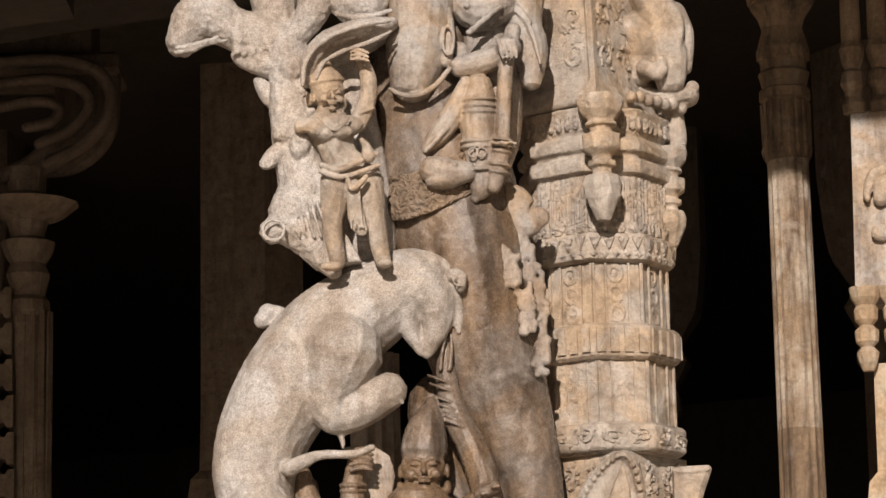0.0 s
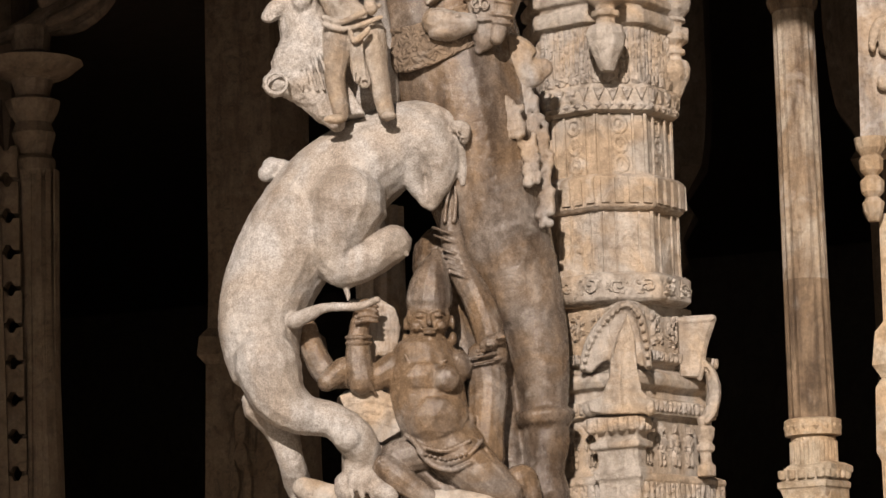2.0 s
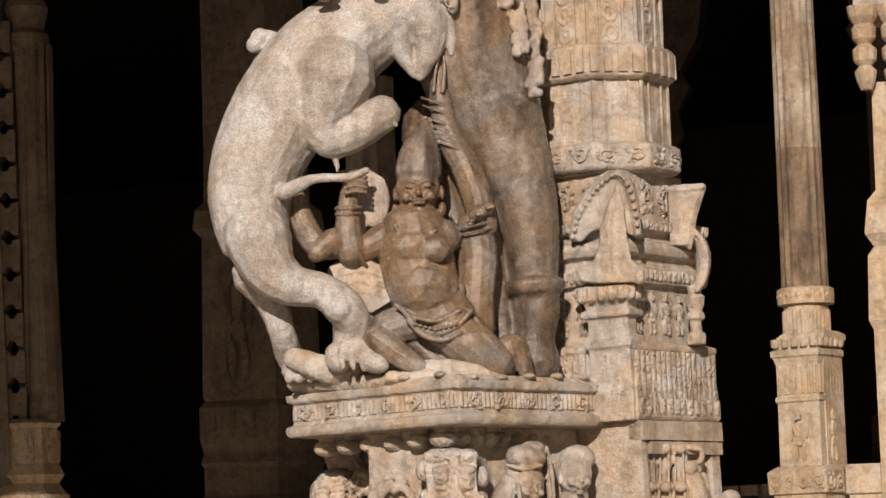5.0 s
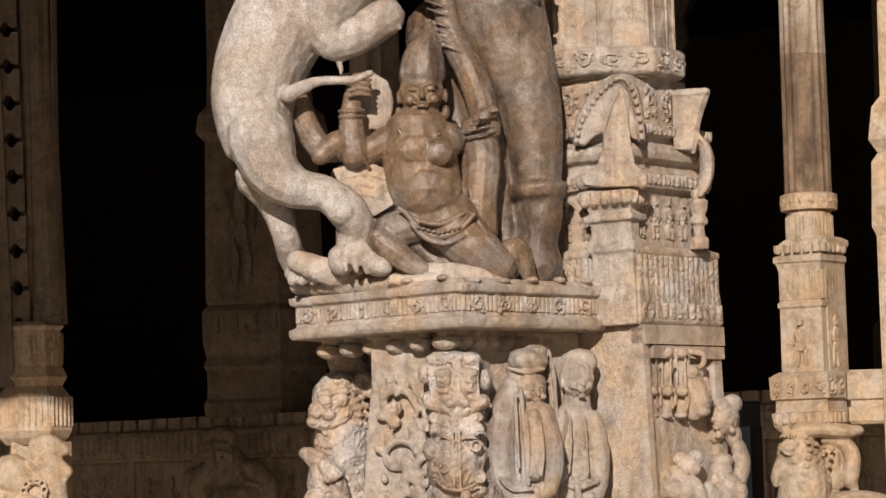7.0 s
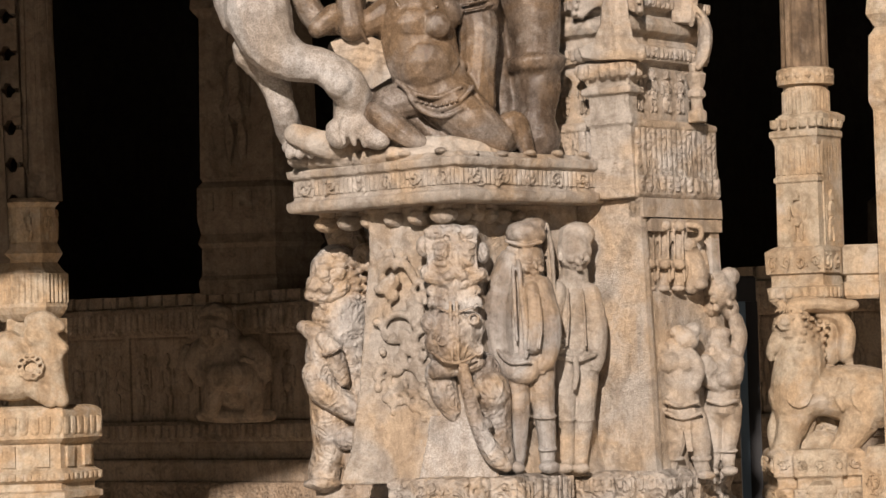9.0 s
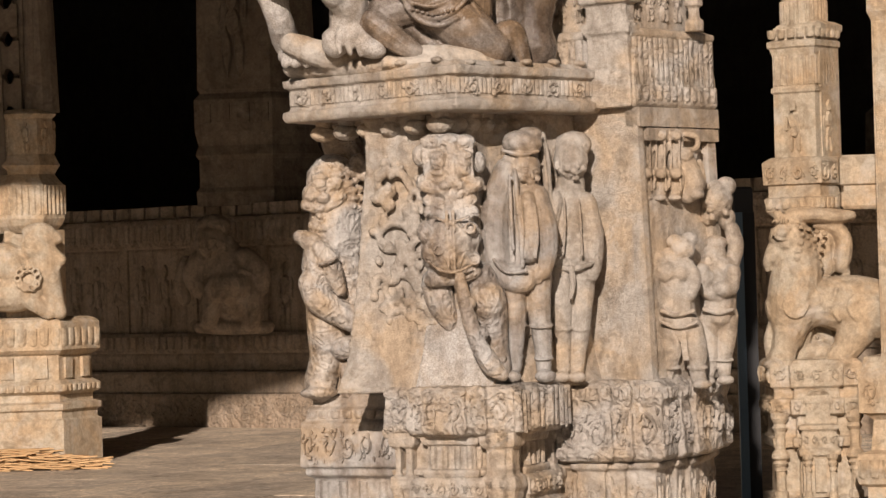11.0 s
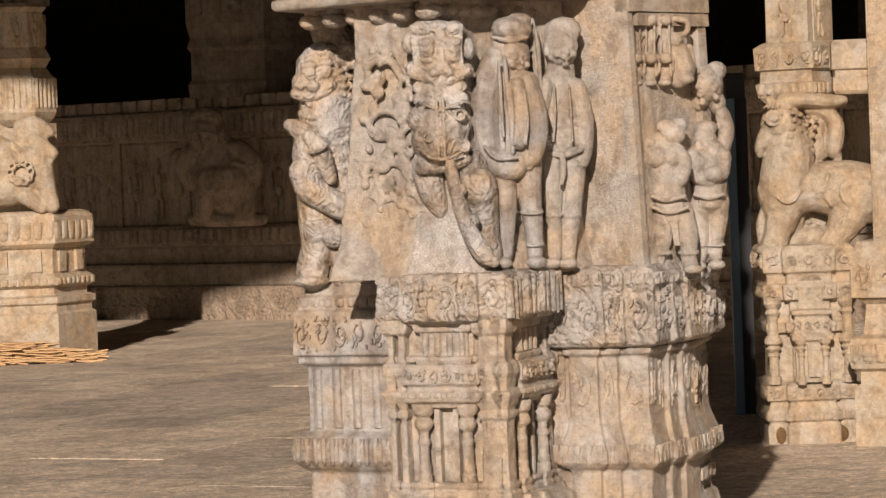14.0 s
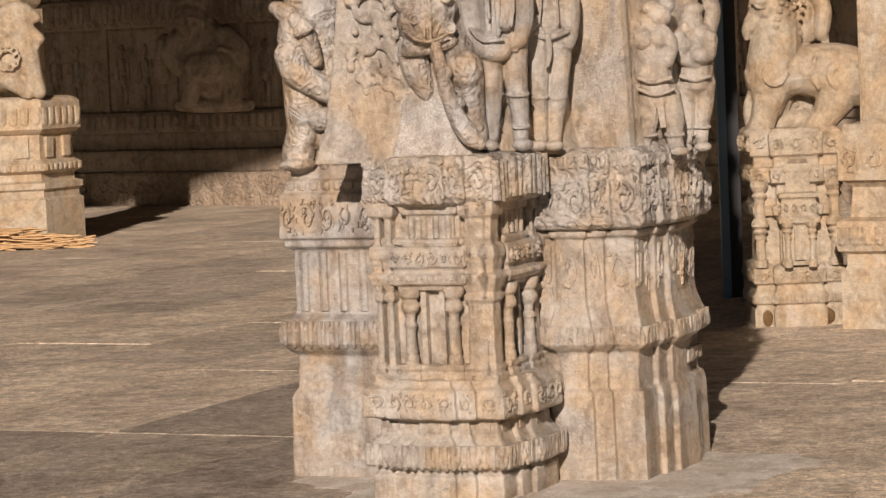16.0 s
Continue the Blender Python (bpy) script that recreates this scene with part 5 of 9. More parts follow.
bm = bmesh.new()   # girth strap on the horse
limb(bm, [(-0.245, 10.000, 4.051, 0.073), (-0.169, 9.900, 4.031, 0.076), (-0.080, 9.860, 4.045, 0.076), (0.013, 9.860, 4.085, 0.072), (0.097, 9.880, 4.127, 0.060)], 4, 14, 0.35)
limb(bm, [(-0.233, 9.980, 3.970, 0.010), (-0.161, 9.880, 3.950, 0.010), (-0.071, 9.850, 3.969, 0.010), (0.024, 9.850, 4.011, 0.010), (0.095, 9.870, 4.048, 0.010)], 4, 8)
limb(bm, [(-0.243, 9.980, 4.119, 0.010), (-0.167, 9.880, 4.104, 0.010), (-0.078, 9.850, 4.118, 0.010), (0.015, 9.850, 4.159, 0.010), (0.090, 9.870, 4.196, 0.010)], 4, 8)
statue("girth_strap", bm, STRAP, "wide carved stone girth strap round the horse", "strap", voxel=0.006, smooth=1)

bm = bmesh.new()   # hanging trappings on the horse's flank
rng = random.Random(5)
for path in ([(0.229, 10.000, 3.951, 0.036), (0.268, 10.000, 3.854, 0.032), (0.300, 10.000, 3.748, 0.032), (0.324, 10.000, 3.632, 0.030), (0.331, 10.000, 3.517, 0.028), (0.320, 10.000, 3.402, 0.024)], [(0.183, 9.930, 3.841, 0.020), (0.219, 9.930, 3.777, 0.032), (0.228, 9.930, 3.714, 0.026)], [(0.263, 9.950, 3.697, 0.028), (0.281, 9.950, 3.623, 0.030), (0.273, 9.950, 3.540, 0.022)]):
    for p in spline(path, 7):
        for k in range(4):
            ball(bm, (p[0] + rng.uniform(-1, 1) * p[3], p[1] - 0.01, p[2] + rng.uniform(-1, 1) * p[3]), (0.014, 0.018, 0.018), sub=1)
limb(bm, [(0.158, 10.000, 4.048, 0.081), (0.230, 10.000, 4.004, 0.091), (0.281, 10.000, 3.960, 0.071), (0.333, 10.000, 3.970, 0.040)], 4, 12, 0.6)
limb(bm, [(0.117, 9.980, 4.044, 0.044), (0.146, 9.980, 3.958, 0.032), (0.159, 9.980, 3.895, 0.024)], 3)
statue("stone_tassels", bm, WORN, "knotted stone tassels hanging on the horse's flank", "ornament", voxel=0.006, smooth=1, rough=0.004)

# rider: robe, foot, quiver, scabbard
bm = bmesh.new()
limb(bm, [(-0.093, 9.880, 5.036, 0.1477), (-0.092, 9.880, 4.861, 0.1317), (-0.095, 9.880, 4.687, 0.1237), (-0.106, 9.880, 4.558, 0.1158), (-0.124, 9.880, 4.468, 0.0878)], 5, 20)
limb(bm, [(-0.206, 9.815, 4.417, 0.0079), (-0.161, 9.815, 4.395, 0.0105), (-0.104, 9.815, 4.394, 0.0118), (-0.042, 9.815, 4.427, 0.0118), (0.013, 9.815, 4.490, 0.0092)], 4, 8)
limb(bm, [(0.001, 9.830, 4.520, 0.0238), (0.016, 9.830, 4.627, 0.0199), (0.009, 9.830, 4.713, 0.0179)], 4, 8)
limb(bm, [(0.012, 9.795, 4.649, 0.0078), (0.030, 9.795, 4.612, 0.0078), (0.018, 9.795, 4.541, 0.0078), (-0.008, 9.795, 4.557, 0.0065), (-0.005, 9.795, 4.628, 0.0065), (0.012, 9.795, 4.649, 0.0065)], 3, 8)
limb(bm, [(0.152, 10.040, 4.687, 0.1217), (0.165, 10.040, 4.489, 0.1176), (0.169, 10.040, 4.294, 0.1055), (0.144, 10.040, 4.143, 0.0730)], 4, 14)
limb(bm, [(0.074, 9.860, 4.441, 0.0319), (0.018, 9.860, 4.325, 0.0438), (-0.035, 9.860, 4.251, 0.0398), (-0.071, 9.860, 4.205, 0.0239)], 4, 12)
limb(bm, [(-0.083, 9.825, 4.184, 0.0092), (-0.050, 9.825, 4.217, 0.0118), (-0.003, 9.825, 4.271, 0.0131)], 3, 8)
limb(bm, [(-0.052, 9.820, 4.111, 0.0555), (0.003, 9.820, 4.097, 0.0555), (0.065, 9.820, 4.102, 0.0397)], 4, 12)
ball(bm, (-0.018, 9.810, 4.065), (0.0679, 0.0479, 0.0279), (0, 0, 0))
ball(bm, (-0.055, 9.776, 4.127), (0.0112, 0.0120, 0.0128), (0, 0, 0), sub=1)
ball(bm, (-0.029, 9.776, 4.131), (0.0112, 0.0120, 0.0128), (0, 0, 0), sub=1)
ball(bm, (-0.002, 9.776, 4.126), (0.0112, 0.0120, 0.0128), (0, 0, 0), sub=1)
ball(bm, (0.024, 9.776, 4.121), (0.0112, 0.0120, 0.0128), (0, 0, 0), sub=1)
limb(bm, [(0.119, 9.860, 4.430, 0.0518), (0.118, 9.860, 4.355, 0.0677), (0.120, 9.860, 4.248, 0.0717), (0.130, 9.860, 4.142, 0.0657), (0.115, 9.860, 4.047, 0.0438), (0.098, 9.860, 4.012, 0.0159)], 4, 16)
loop_band(bm, (0.123, 9.860, 4.380), 0.0658, 0.0750, 0.0056, (8, 0, 0))
loop_band(bm, (0.122, 9.860, 4.355), 0.0697, 0.0750, 0.0056, (8, 0, 0))
loop_band(bm, (0.121, 9.860, 4.333), 0.0697, 0.0750, 0.0056, (8, 0, 0))
loop_band(bm, (0.119, 9.860, 4.223), 0.0716, 0.0750, 0.0056, (8, 0, 0))
loop_band(bm, (0.119, 9.860, 4.202), 0.0716, 0.0750, 0.0056, (8, 0, 0))
loop_band(bm, (0.117, 9.860, 4.117), 0.0639, 0.0750, 0.0056, (8, 0, 0))
loop_band(bm, (0.092, 9.780, 4.165), 0.0174, 0.0174, 0.0042, (85, 0, 0))
loop_band(bm, (0.121, 9.780, 4.165), 0.0174, 0.0174, 0.0042, (85, 0, 0))
limb(bm, [(0.247, 9.820, 4.630, 0.0317), (0.224, 9.820, 4.534, 0.0298), (0.209, 9.820, 4.406, 0.0278), (0.202, 9.820, 4.279, 0.0278), (0.186, 9.820, 4.131, 0.0317), (0.164, 9.820, 4.047, 0.0278)], 4, 12)
loop_band(bm, (0.196, 9.820, 4.220), 0.0387, 0.0387, 0.0070, (8, 10, 0))
loop_band(bm, (0.196, 9.820, 4.198), 0.0465, 0.0465, 0.0070, (8, 10, 0))
loop_band(bm, (0.191, 9.820, 4.177), 0.0348, 0.0348, 0.0070, (8, 10, 0))
loop_band(bm, (0.186, 9.820, 4.127), 0.0387, 0.0387, 0.0070, (8, 10, 0))
loop_band(bm, (0.181, 9.820, 4.100), 0.0348, 0.0348, 0.0070, (8, 10, 0))
ball(bm, (0.162, 9.766, 4.198), (0.0096, 0.0088, 0.0080), (0, 0, 0), sub=1)
ball(bm, (0.178, 9.766, 4.193), (0.0096, 0.0088, 0.0080), (0, 0, 0), sub=1)
ball(bm, (0.195, 9.766, 4.197), (0.0096, 0.0088, 0.0080), (0, 0, 0), sub=1)
ball(bm, (0.211, 9.766, 4.193), (0.0096, 0.0088, 0.0080), (0, 0, 0), sub=1)
ball(bm, (0.227, 9.766, 4.197), (0.0096, 0.0088, 0.0080), (0, 0, 0), sub=1)
ball(bm, (0.244, 9.766, 4.192), (0.0096, 0.0088, 0.0080), (0, 0, 0), sub=1)
ball(bm, (0.229, 9.800, 4.562), (0.0479, 0.0459, 0.0439), (0, 0, 0))
limb(bm, [(0.055, 9.850, 4.507, 0.0438), (0.125, 9.850, 4.519, 0.0478), (0.209, 9.850, 4.551, 0.0438)], 4, 12)
limb(bm, [(0.191, 9.755, 4.576, 0.0091), (0.199, 9.755, 4.541, 0.0078), (0.206, 9.755, 4.511, 0.0065)], 3, 6)
limb(bm, [(0.210, 9.755, 4.575, 0.0091), (0.217, 9.755, 4.541, 0.0078), (0.223, 9.755, 4.511, 0.0065)], 3, 6)
limb(bm, [(0.228, 9.755, 4.575, 0.0091), (0.236, 9.755, 4.541, 0.0078), (0.239, 9.755, 4.511, 0.0065)], 3, 6)
limb(bm, [(0.247, 9.755, 4.574, 0.0091), (0.254, 9.755, 4.540, 0.0078), (0.255, 9.755, 4.510, 0.0065)], 3, 6)
limb(bm, [(0.303, 9.960, 4.857, 0.0805), (0.288, 9.960, 4.704, 0.0724), (0.313, 9.960, 4.594, 0.0684), (0.314, 9.960, 4.486, 0.0443)], 4, 14)
limb(bm, [(0.194, 9.885, 4.787, 0.0066), (0.260, 9.885, 4.751, 0.0079), (0.313, 9.885, 4.681, 0.0066)], 3, 6)
limb(bm, [(0.209, 9.885, 4.774, 0.0066), (0.270, 9.885, 4.734, 0.0079), (0.318, 9.885, 4.655, 0.0066)], 3, 6)
limb(bm, [(0.223, 9.885, 4.761, 0.0066), (0.280, 9.885, 4.716, 0.0079), (0.324, 9.885, 4.628, 0.0066)], 3, 6)
limb(bm, [(0.237, 9.885, 4.747, 0.0066), (0.290, 9.885, 4.698, 0.0079), (0.329, 9.885, 4.602, 0.0066)], 3, 6)
limb(bm, [(0.251, 9.885, 4.734, 0.0066), (0.300, 9.885, 4.681, 0.0079), (0.335, 9.885, 4.576, 0.0066)], 3, 6)
limb(bm, [(0.266, 9.885, 4.721, 0.0066), (0.310, 9.885, 4.663, 0.0079), (0.340, 9.885, 4.550, 0.0066)], 3, 6)
limb(bm, [(0.280, 9.885, 4.707, 0.0066), (0.320, 9.885, 4.646, 0.0079), (0.346, 9.885, 4.524, 0.0066)], 3, 6)
limb(bm, [(0.069, 9.900, 4.777, 0.0680), (0.120, 9.900, 4.732, 0.0800), (0.194, 9.900, 4.753, 0.0720)], 3, 12)
ball(bm, (0.080, 9.826, 4.732), (0.0144, 0.0136, 0.0128), (0, 0, 0), sub=1)
ball(bm, (0.126, 9.826, 4.664), (0.0144, 0.0136, 0.0128), (0, 0, 0), sub=1)
ball(bm, (0.175, 9.826, 4.704), (0.0144, 0.0136, 0.0128), (0, 0, 0), sub=1)
ball(bm, (0.097, 9.826, 4.639), (0.0144, 0.0136, 0.0128), (0, 0, 0), sub=1)
ball(bm, (0.145, 9.826, 4.679), (0.0144, 0.0136, 0.0128), (0, 0, 0), sub=1)
ball(bm, (0.194, 9.826, 4.719), (0.0144, 0.0136, 0.0128), (0, 0, 0), sub=1)
ball(bm, (0.116, 9.826, 4.654), (0.0144, 0.0136, 0.0128), (0, 0, 0), sub=1)
ball(bm, (0.164, 9.826, 4.694), (0.0144, 0.0136, 0.0128), (0, 0, 0), sub=1)
ball(bm, (0.086, 9.826, 4.629), (0.0144, 0.0136, 0.0128), (0, 0, 0), sub=1)
ball(bm, (0.135, 9.826, 4.669), (0.0144, 0.0136, 0.0128), (0, 0, 0), sub=1)
ball(bm, (0.183, 9.826, 4.709), (0.0144, 0.0136, 0.0128), (0, 0, 0), sub=1)
ball(bm, (0.105, 9.826, 4.643), (0.0144, 0.0136, 0.0128), (0, 0, 0), sub=1)
ball(bm, (0.154, 9.826, 4.683), (0.0144, 0.0136, 0.0128), (0, 0, 0), sub=1)
ball(bm, (0.202, 9.826, 4.723), (0.0144, 0.0136, 0.0128), (0, 0, 0), sub=1)
limb(bm, [(0.082, 9.880, 4.425, 0.0279), (0.068, 9.880, 4.511, 0.0279), (0.048, 9.880, 4.576, 0.0359)], 3, 12)
statue("rider_sculpture", bm, WORN, "weathered granite rider's robe, foot, quiver and long scabbard", "sculpture", voxel=0.0038, smooth=1, rough=0.005)

# attendant under a shield
bm = bmesh.new()
ball(bm, (-0.430, 9.740, 4.397), (0.0630, 0.0620, 0.0708), (0, -6, 0))
limb(bm, [(-0.445, 9.740, 4.477, 0.0354), (-0.441, 9.740, 4.448, 0.0571), (-0.435, 9.740, 4.422, 0.0649)], 3, 12)
visage(bm, (-0.411, 9.685, 4.368), 0.0571, 14)
loop_band(bm, (-0.435, 9.740, 4.426), 0.0630, 0.0630, 0.0055, (8, -8, 0))
ball(bm, (-0.496, 9.760, 4.370), (0.0157, 0.0216, 0.0275), (0, 0, 0))
ball(bm, (-0.373, 9.740, 4.341), (0.0118, 0.0167, 0.0216), (0, 0, 0))
limb(bm, [(-0.427, 9.760, 4.326, 0.0473), (-0.423, 9.760, 4.292, 0.0592)], 3, 12)
limb(bm, [(-0.424, 9.760, 4.267, 0.0789), (-0.408, 9.760, 4.212, 0.0710), (-0.386, 9.760, 4.153, 0.0631), (-0.356, 9.760, 4.102, 0.0789)], 5, 16, 0.85)
ball(bm, (-0.468, 9.740, 4.254), (0.0512, 0.0453, 0.0394), (0, 0, 0))
ball(bm, (-0.354, 9.740, 4.264), (0.0512, 0.0453, 0.0394), (0, 0, 0))
ball(bm, (-0.442, 9.700, 4.226), (0.0433, 0.0354, 0.0275), (0, 0, 0))
ball(bm, (-0.377, 9.700, 4.229), (0.0433, 0.0354, 0.0275), (0, 0, 0))
limb(bm, [(-0.469, 9.680, 4.238, 0.0293), (-0.499, 9.680, 4.252, 0.0274), (-0.526, 9.680, 4.248, 0.0274)], 3, 10)
limb(bm, [(-0.464, 9.665, 4.280, 0.0052), (-0.432, 9.665, 4.246, 0.0052), (-0.400, 9.665, 4.229, 0.0064), (-0.367, 9.665, 4.253, 0.0052), (-0.351, 9.665, 4.278, 0.0052)], 4, 8)
limb(bm, [(-0.322, 9.760, 4.277, 0.0355), (-0.288, 9.760, 4.357, 0.0335), (-0.283, 9.760, 4.442, 0.0296), (-0.306, 9.760, 4.510, 0.0256)], 4, 12)
ball(bm, (-0.313, 9.720, 4.520), (0.0315, 0.0275, 0.0236), (0, 0, 0))
limb(bm, [(-0.345, 9.685, 4.523, 0.0052), (-0.312, 9.685, 4.531, 0.0065), (-0.279, 9.685, 4.518, 0.0052)], 3, 6)
limb(bm, [(-0.345, 9.685, 4.508, 0.0052), (-0.312, 9.685, 4.514, 0.0065), (-0.280, 9.685, 4.503, 0.0052)], 3, 6)
limb(bm, [(-0.345, 9.685, 4.494, 0.0052), (-0.312, 9.685, 4.497, 0.0065), (-0.280, 9.685, 4.488, 0.0052)], 3, 6)
loop_band(bm, (-0.299, 9.760, 4.315), 0.0382, 0.0382, 0.0055, (8, -20, 0))
limb(bm, [(-0.450, 9.665, 4.101, 0.0103), (-0.389, 9.665, 4.083, 0.0116), (-0.309, 9.665, 4.115, 0.0116), (-0.252, 9.665, 4.139, 0.0090)], 4, 8)
limb(bm, [(-0.454, 9.670, 4.078, 0.0090), (-0.386, 9.670, 4.056, 0.0103), (-0.299, 9.670, 4.079, 0.0103), (-0.249, 9.670, 4.098, 0.0077)], 4, 8)
limb(bm, [(-0.284, 9.660, 4.130, 0.0273), (-0.292, 9.660, 4.167, 0.0156), (-0.307, 9.660, 4.188, 0.0098)], 3, 8)
limb(bm, [(-0.401, 9.740, 4.064, 0.0630), (-0.410, 9.740, 3.988, 0.0531), (-0.419, 9.740, 3.905, 0.0394), (-0.411, 9.740, 3.832, 0.0335), (-0.400, 9.740, 3.766, 0.0295)], 4, 12)
ball(bm, (-0.419, 9.700, 3.738), (0.0433, 0.0305, 0.0177), (0, 0, 0))
limb(bm, [(-0.296, 9.760, 4.063, 0.0651), (-0.283, 9.760, 3.979, 0.0532), (-0.266, 9.760, 3.896, 0.0414), (-0.251, 9.760, 3.823, 0.0335), (-0.239, 9.760, 3.767, 0.0296)], 4, 12)
ball(bm, (-0.231, 9.720, 3.750), (0.0275, 0.0216, 0.0157), (0, 0, 0))
limb(bm, [(-0.347, 9.700, 4.066, 0.0274), (-0.340, 9.700, 3.987, 0.0274), (-0.328, 9.700, 3.904, 0.0314), (-0.313, 9.700, 3.867, 0.0235)], 4, 10, 0.60)
limb(bm, [(-0.359, 9.655, 4.043, 0.0090), (-0.346, 9.655, 4.010, 0.0116), (-0.309, 9.655, 4.034, 0.0116), (-0.293, 9.655, 4.054, 0.0090)], 3, 8)
limb(bm, [(-0.354, 9.675, 4.023, 0.0039), (-0.351, 9.675, 3.940, 0.0052), (-0.348, 9.675, 3.870, 0.0039)], 3, 6)
limb(bm, [(-0.342, 9.675, 4.023, 0.0039), (-0.339, 9.675, 3.940, 0.0052), (-0.334, 9.675, 3.870, 0.0039)], 3, 6)
limb(bm, [(-0.330, 9.675, 4.023, 0.0039), (-0.327, 9.675, 3.940, 0.0052), (-0.320, 9.675, 3.870, 0.0039)], 3, 6)
limb(bm, [(-0.318, 9.675, 4.022, 0.0039), (-0.315, 9.675, 3.940, 0.0052), (-0.306, 9.675, 3.870, 0.0039)], 3, 6)
loop_band(bm, (-0.404, 9.740, 3.795), 0.0286, 0.0286, 0.0041, (8, 0, 0))
statue("attendant_sculpture", bm, PALE, "weathered pale granite standing attendant with one arm raised", "sculpture", voxel=0.0038, smooth=1, rough=0.005)

# shield over the attendant
bm = bmesh.new()
limb(bm, [(-0.502, 9.760, 4.435, 0.0276), (-0.487, 9.760, 4.509, 0.0434), (-0.429, 9.760, 4.572, 0.0473), (-0.336, 9.760, 4.609, 0.0473), (-0.239, 9.760, 4.632, 0.0394), (-0.193, 9.760, 4.649, 0.0237)], 5, 14, 2.00)
limb(bm, [(-0.515, 9.655, 4.396, 0.0103), (-0.506, 9.655, 4.475, 0.0116), (-0.449, 9.655, 4.550, 0.0116), (-0.353, 9.655, 4.599, 0.0116), (-0.200, 9.655, 4.630, 0.0090)], 5, 8)
limb(bm, [(-0.468, 9.685, 4.424, 0.0090), (-0.443, 9.685, 4.483, 0.0103), (-0.375, 9.685, 4.524, 0.0103), (-0.283, 9.685, 4.556, 0.0103), (-0.197, 9.685, 4.596, 0.0077)], 5, 8)
limb(bm, [(-0.500, 9.860, 4.517, 0.0598), (-0.433, 9.860, 4.580, 0.0677), (-0.329, 9.860, 4.617, 0.0677), (-0.224, 9.860, 4.651, 0.0438)], 4, 14)
limb(bm, [(-0.396, 9.980, 4.570, 0.0927), (-0.353, 9.980, 4.332, 0.1008), (-0.318, 9.980, 4.095, 0.1089), (-0.290, 9.980, 3.861, 0.1008)], 4, 14)
statue("shield_sculpture", bm, GREY, "curved worn stone shield held over the attendant", "shield", voxel=0.007, smooth=2, rough=0.008)

# damaged companion
bm = bmesh.new()
limb(bm, [(-0.596, 9.820, 4.571, 0.0794), (-0.580, 9.820, 4.464, 0.0675), (-0.573, 9.820, 4.358, 0.0754), (-0.547, 9.820, 4.251, 0.0913), (-0.538, 9.820, 4.145, 0.0873), (-0.518, 9.820, 4.040, 0.1032), (-0.560, 9.820, 3.936, 0.0992)], 5, 14)
plate(bm, [(-0.600, 9.880, 4.503), (-0.476, 9.880, 4.457), (-0.437, 9.880, 4.222), (-0.399, 9.880, 3.925), (-0.319, 9.880, 3.777), (-0.483, 9.880, 3.760), (-0.563, 9.880, 3.929), (-0.592, 9.880, 4.225)], 0.090)
limb(bm, [(-0.597, 9.780, 4.183, 0.0395), (-0.633, 9.780, 4.158, 0.0356), (-0.654, 9.780, 4.142, 0.0277)], 3, 12)
loop_band(bm, (-0.649, 9.770, 4.144), 0.0250, 0.0250, 0.0069, (60, -50, 0))
limb(bm, [(-0.558, 9.790, 3.971, 0.0910), (-0.599, 9.790, 3.913, 0.0672), (-0.632, 9.790, 3.893, 0.0514)], 4, 12)
loop_band(bm, (-0.626, 9.700, 3.873), 0.0385, 0.0385, 0.0069, (80, 0, 0))
limb(bm, [(-0.559, 9.800, 3.911, 0.0792), (-0.499, 9.800, 3.857, 0.0713), (-0.459, 9.800, 3.794, 0.0515), (-0.419, 9.800, 3.742, 0.0317)], 4, 12)
limb(bm, [(-0.681, 9.840, 4.461, 0.0239), (-0.652, 9.840, 4.411, 0.0318), (-0.615, 9.840, 4.364, 0.0278)], 3, 12)
limb(bm, [(-0.604, 9.740, 4.031, 0.0065), (-0.545, 9.740, 4.051, 0.0078), (-0.484, 9.740, 4.066, 0.0078), (-0.437, 9.740, 4.078, 0.0065)], 4, 8)
limb(bm, [(-0.598, 9.740, 4.016, 0.0065), (-0.545, 9.740, 4.030, 0.0078), (-0.484, 9.740, 4.047, 0.0078), (-0.437, 9.740, 4.061, 0.0065)], 4, 8)
limb(bm, [(-0.592, 9.740, 4.002, 0.0065), (-0.545, 9.740, 4.009, 0.0078), (-0.484, 9.740, 4.029, 0.0078), (-0.437, 9.740, 4.044, 0.0065)], 4, 8)
limb(bm, [(-0.586, 9.740, 3.987, 0.0065), (-0.545, 9.740, 3.988, 0.0078), (-0.484, 9.740, 4.010, 0.0078), (-0.437, 9.740, 4.028, 0.0065)], 4, 8)
limb(bm, [(-0.580, 9.740, 3.972, 0.0065), (-0.545, 9.740, 3.967, 0.0078), (-0.484, 9.740, 3.991, 0.0078), (-0.438, 9.740, 4.011, 0.0065)], 4, 8)
limb(bm, [(-0.574, 9.740, 3.958, 0.0065), (-0.545, 9.740, 3.947, 0.0078), (-0.485, 9.740, 3.972, 0.0078), (-0.438, 9.740, 3.994, 0.0065)], 4, 8)
limb(bm, [(-0.554, 9.725, 3.987, 0.0052), (-0.551, 9.725, 3.925, 0.0065), (-0.535, 9.725, 3.852, 0.0052)], 3, 8)
limb(bm, [(-0.534, 9.725, 3.987, 0.0052), (-0.527, 9.725, 3.924, 0.0065), (-0.509, 9.725, 3.852, 0.0052)], 3, 8)
limb(bm, [(-0.514, 9.725, 3.986, 0.0052), (-0.503, 9.725, 3.924, 0.0065), (-0.483, 9.725, 3.851, 0.0052)], 3, 8)
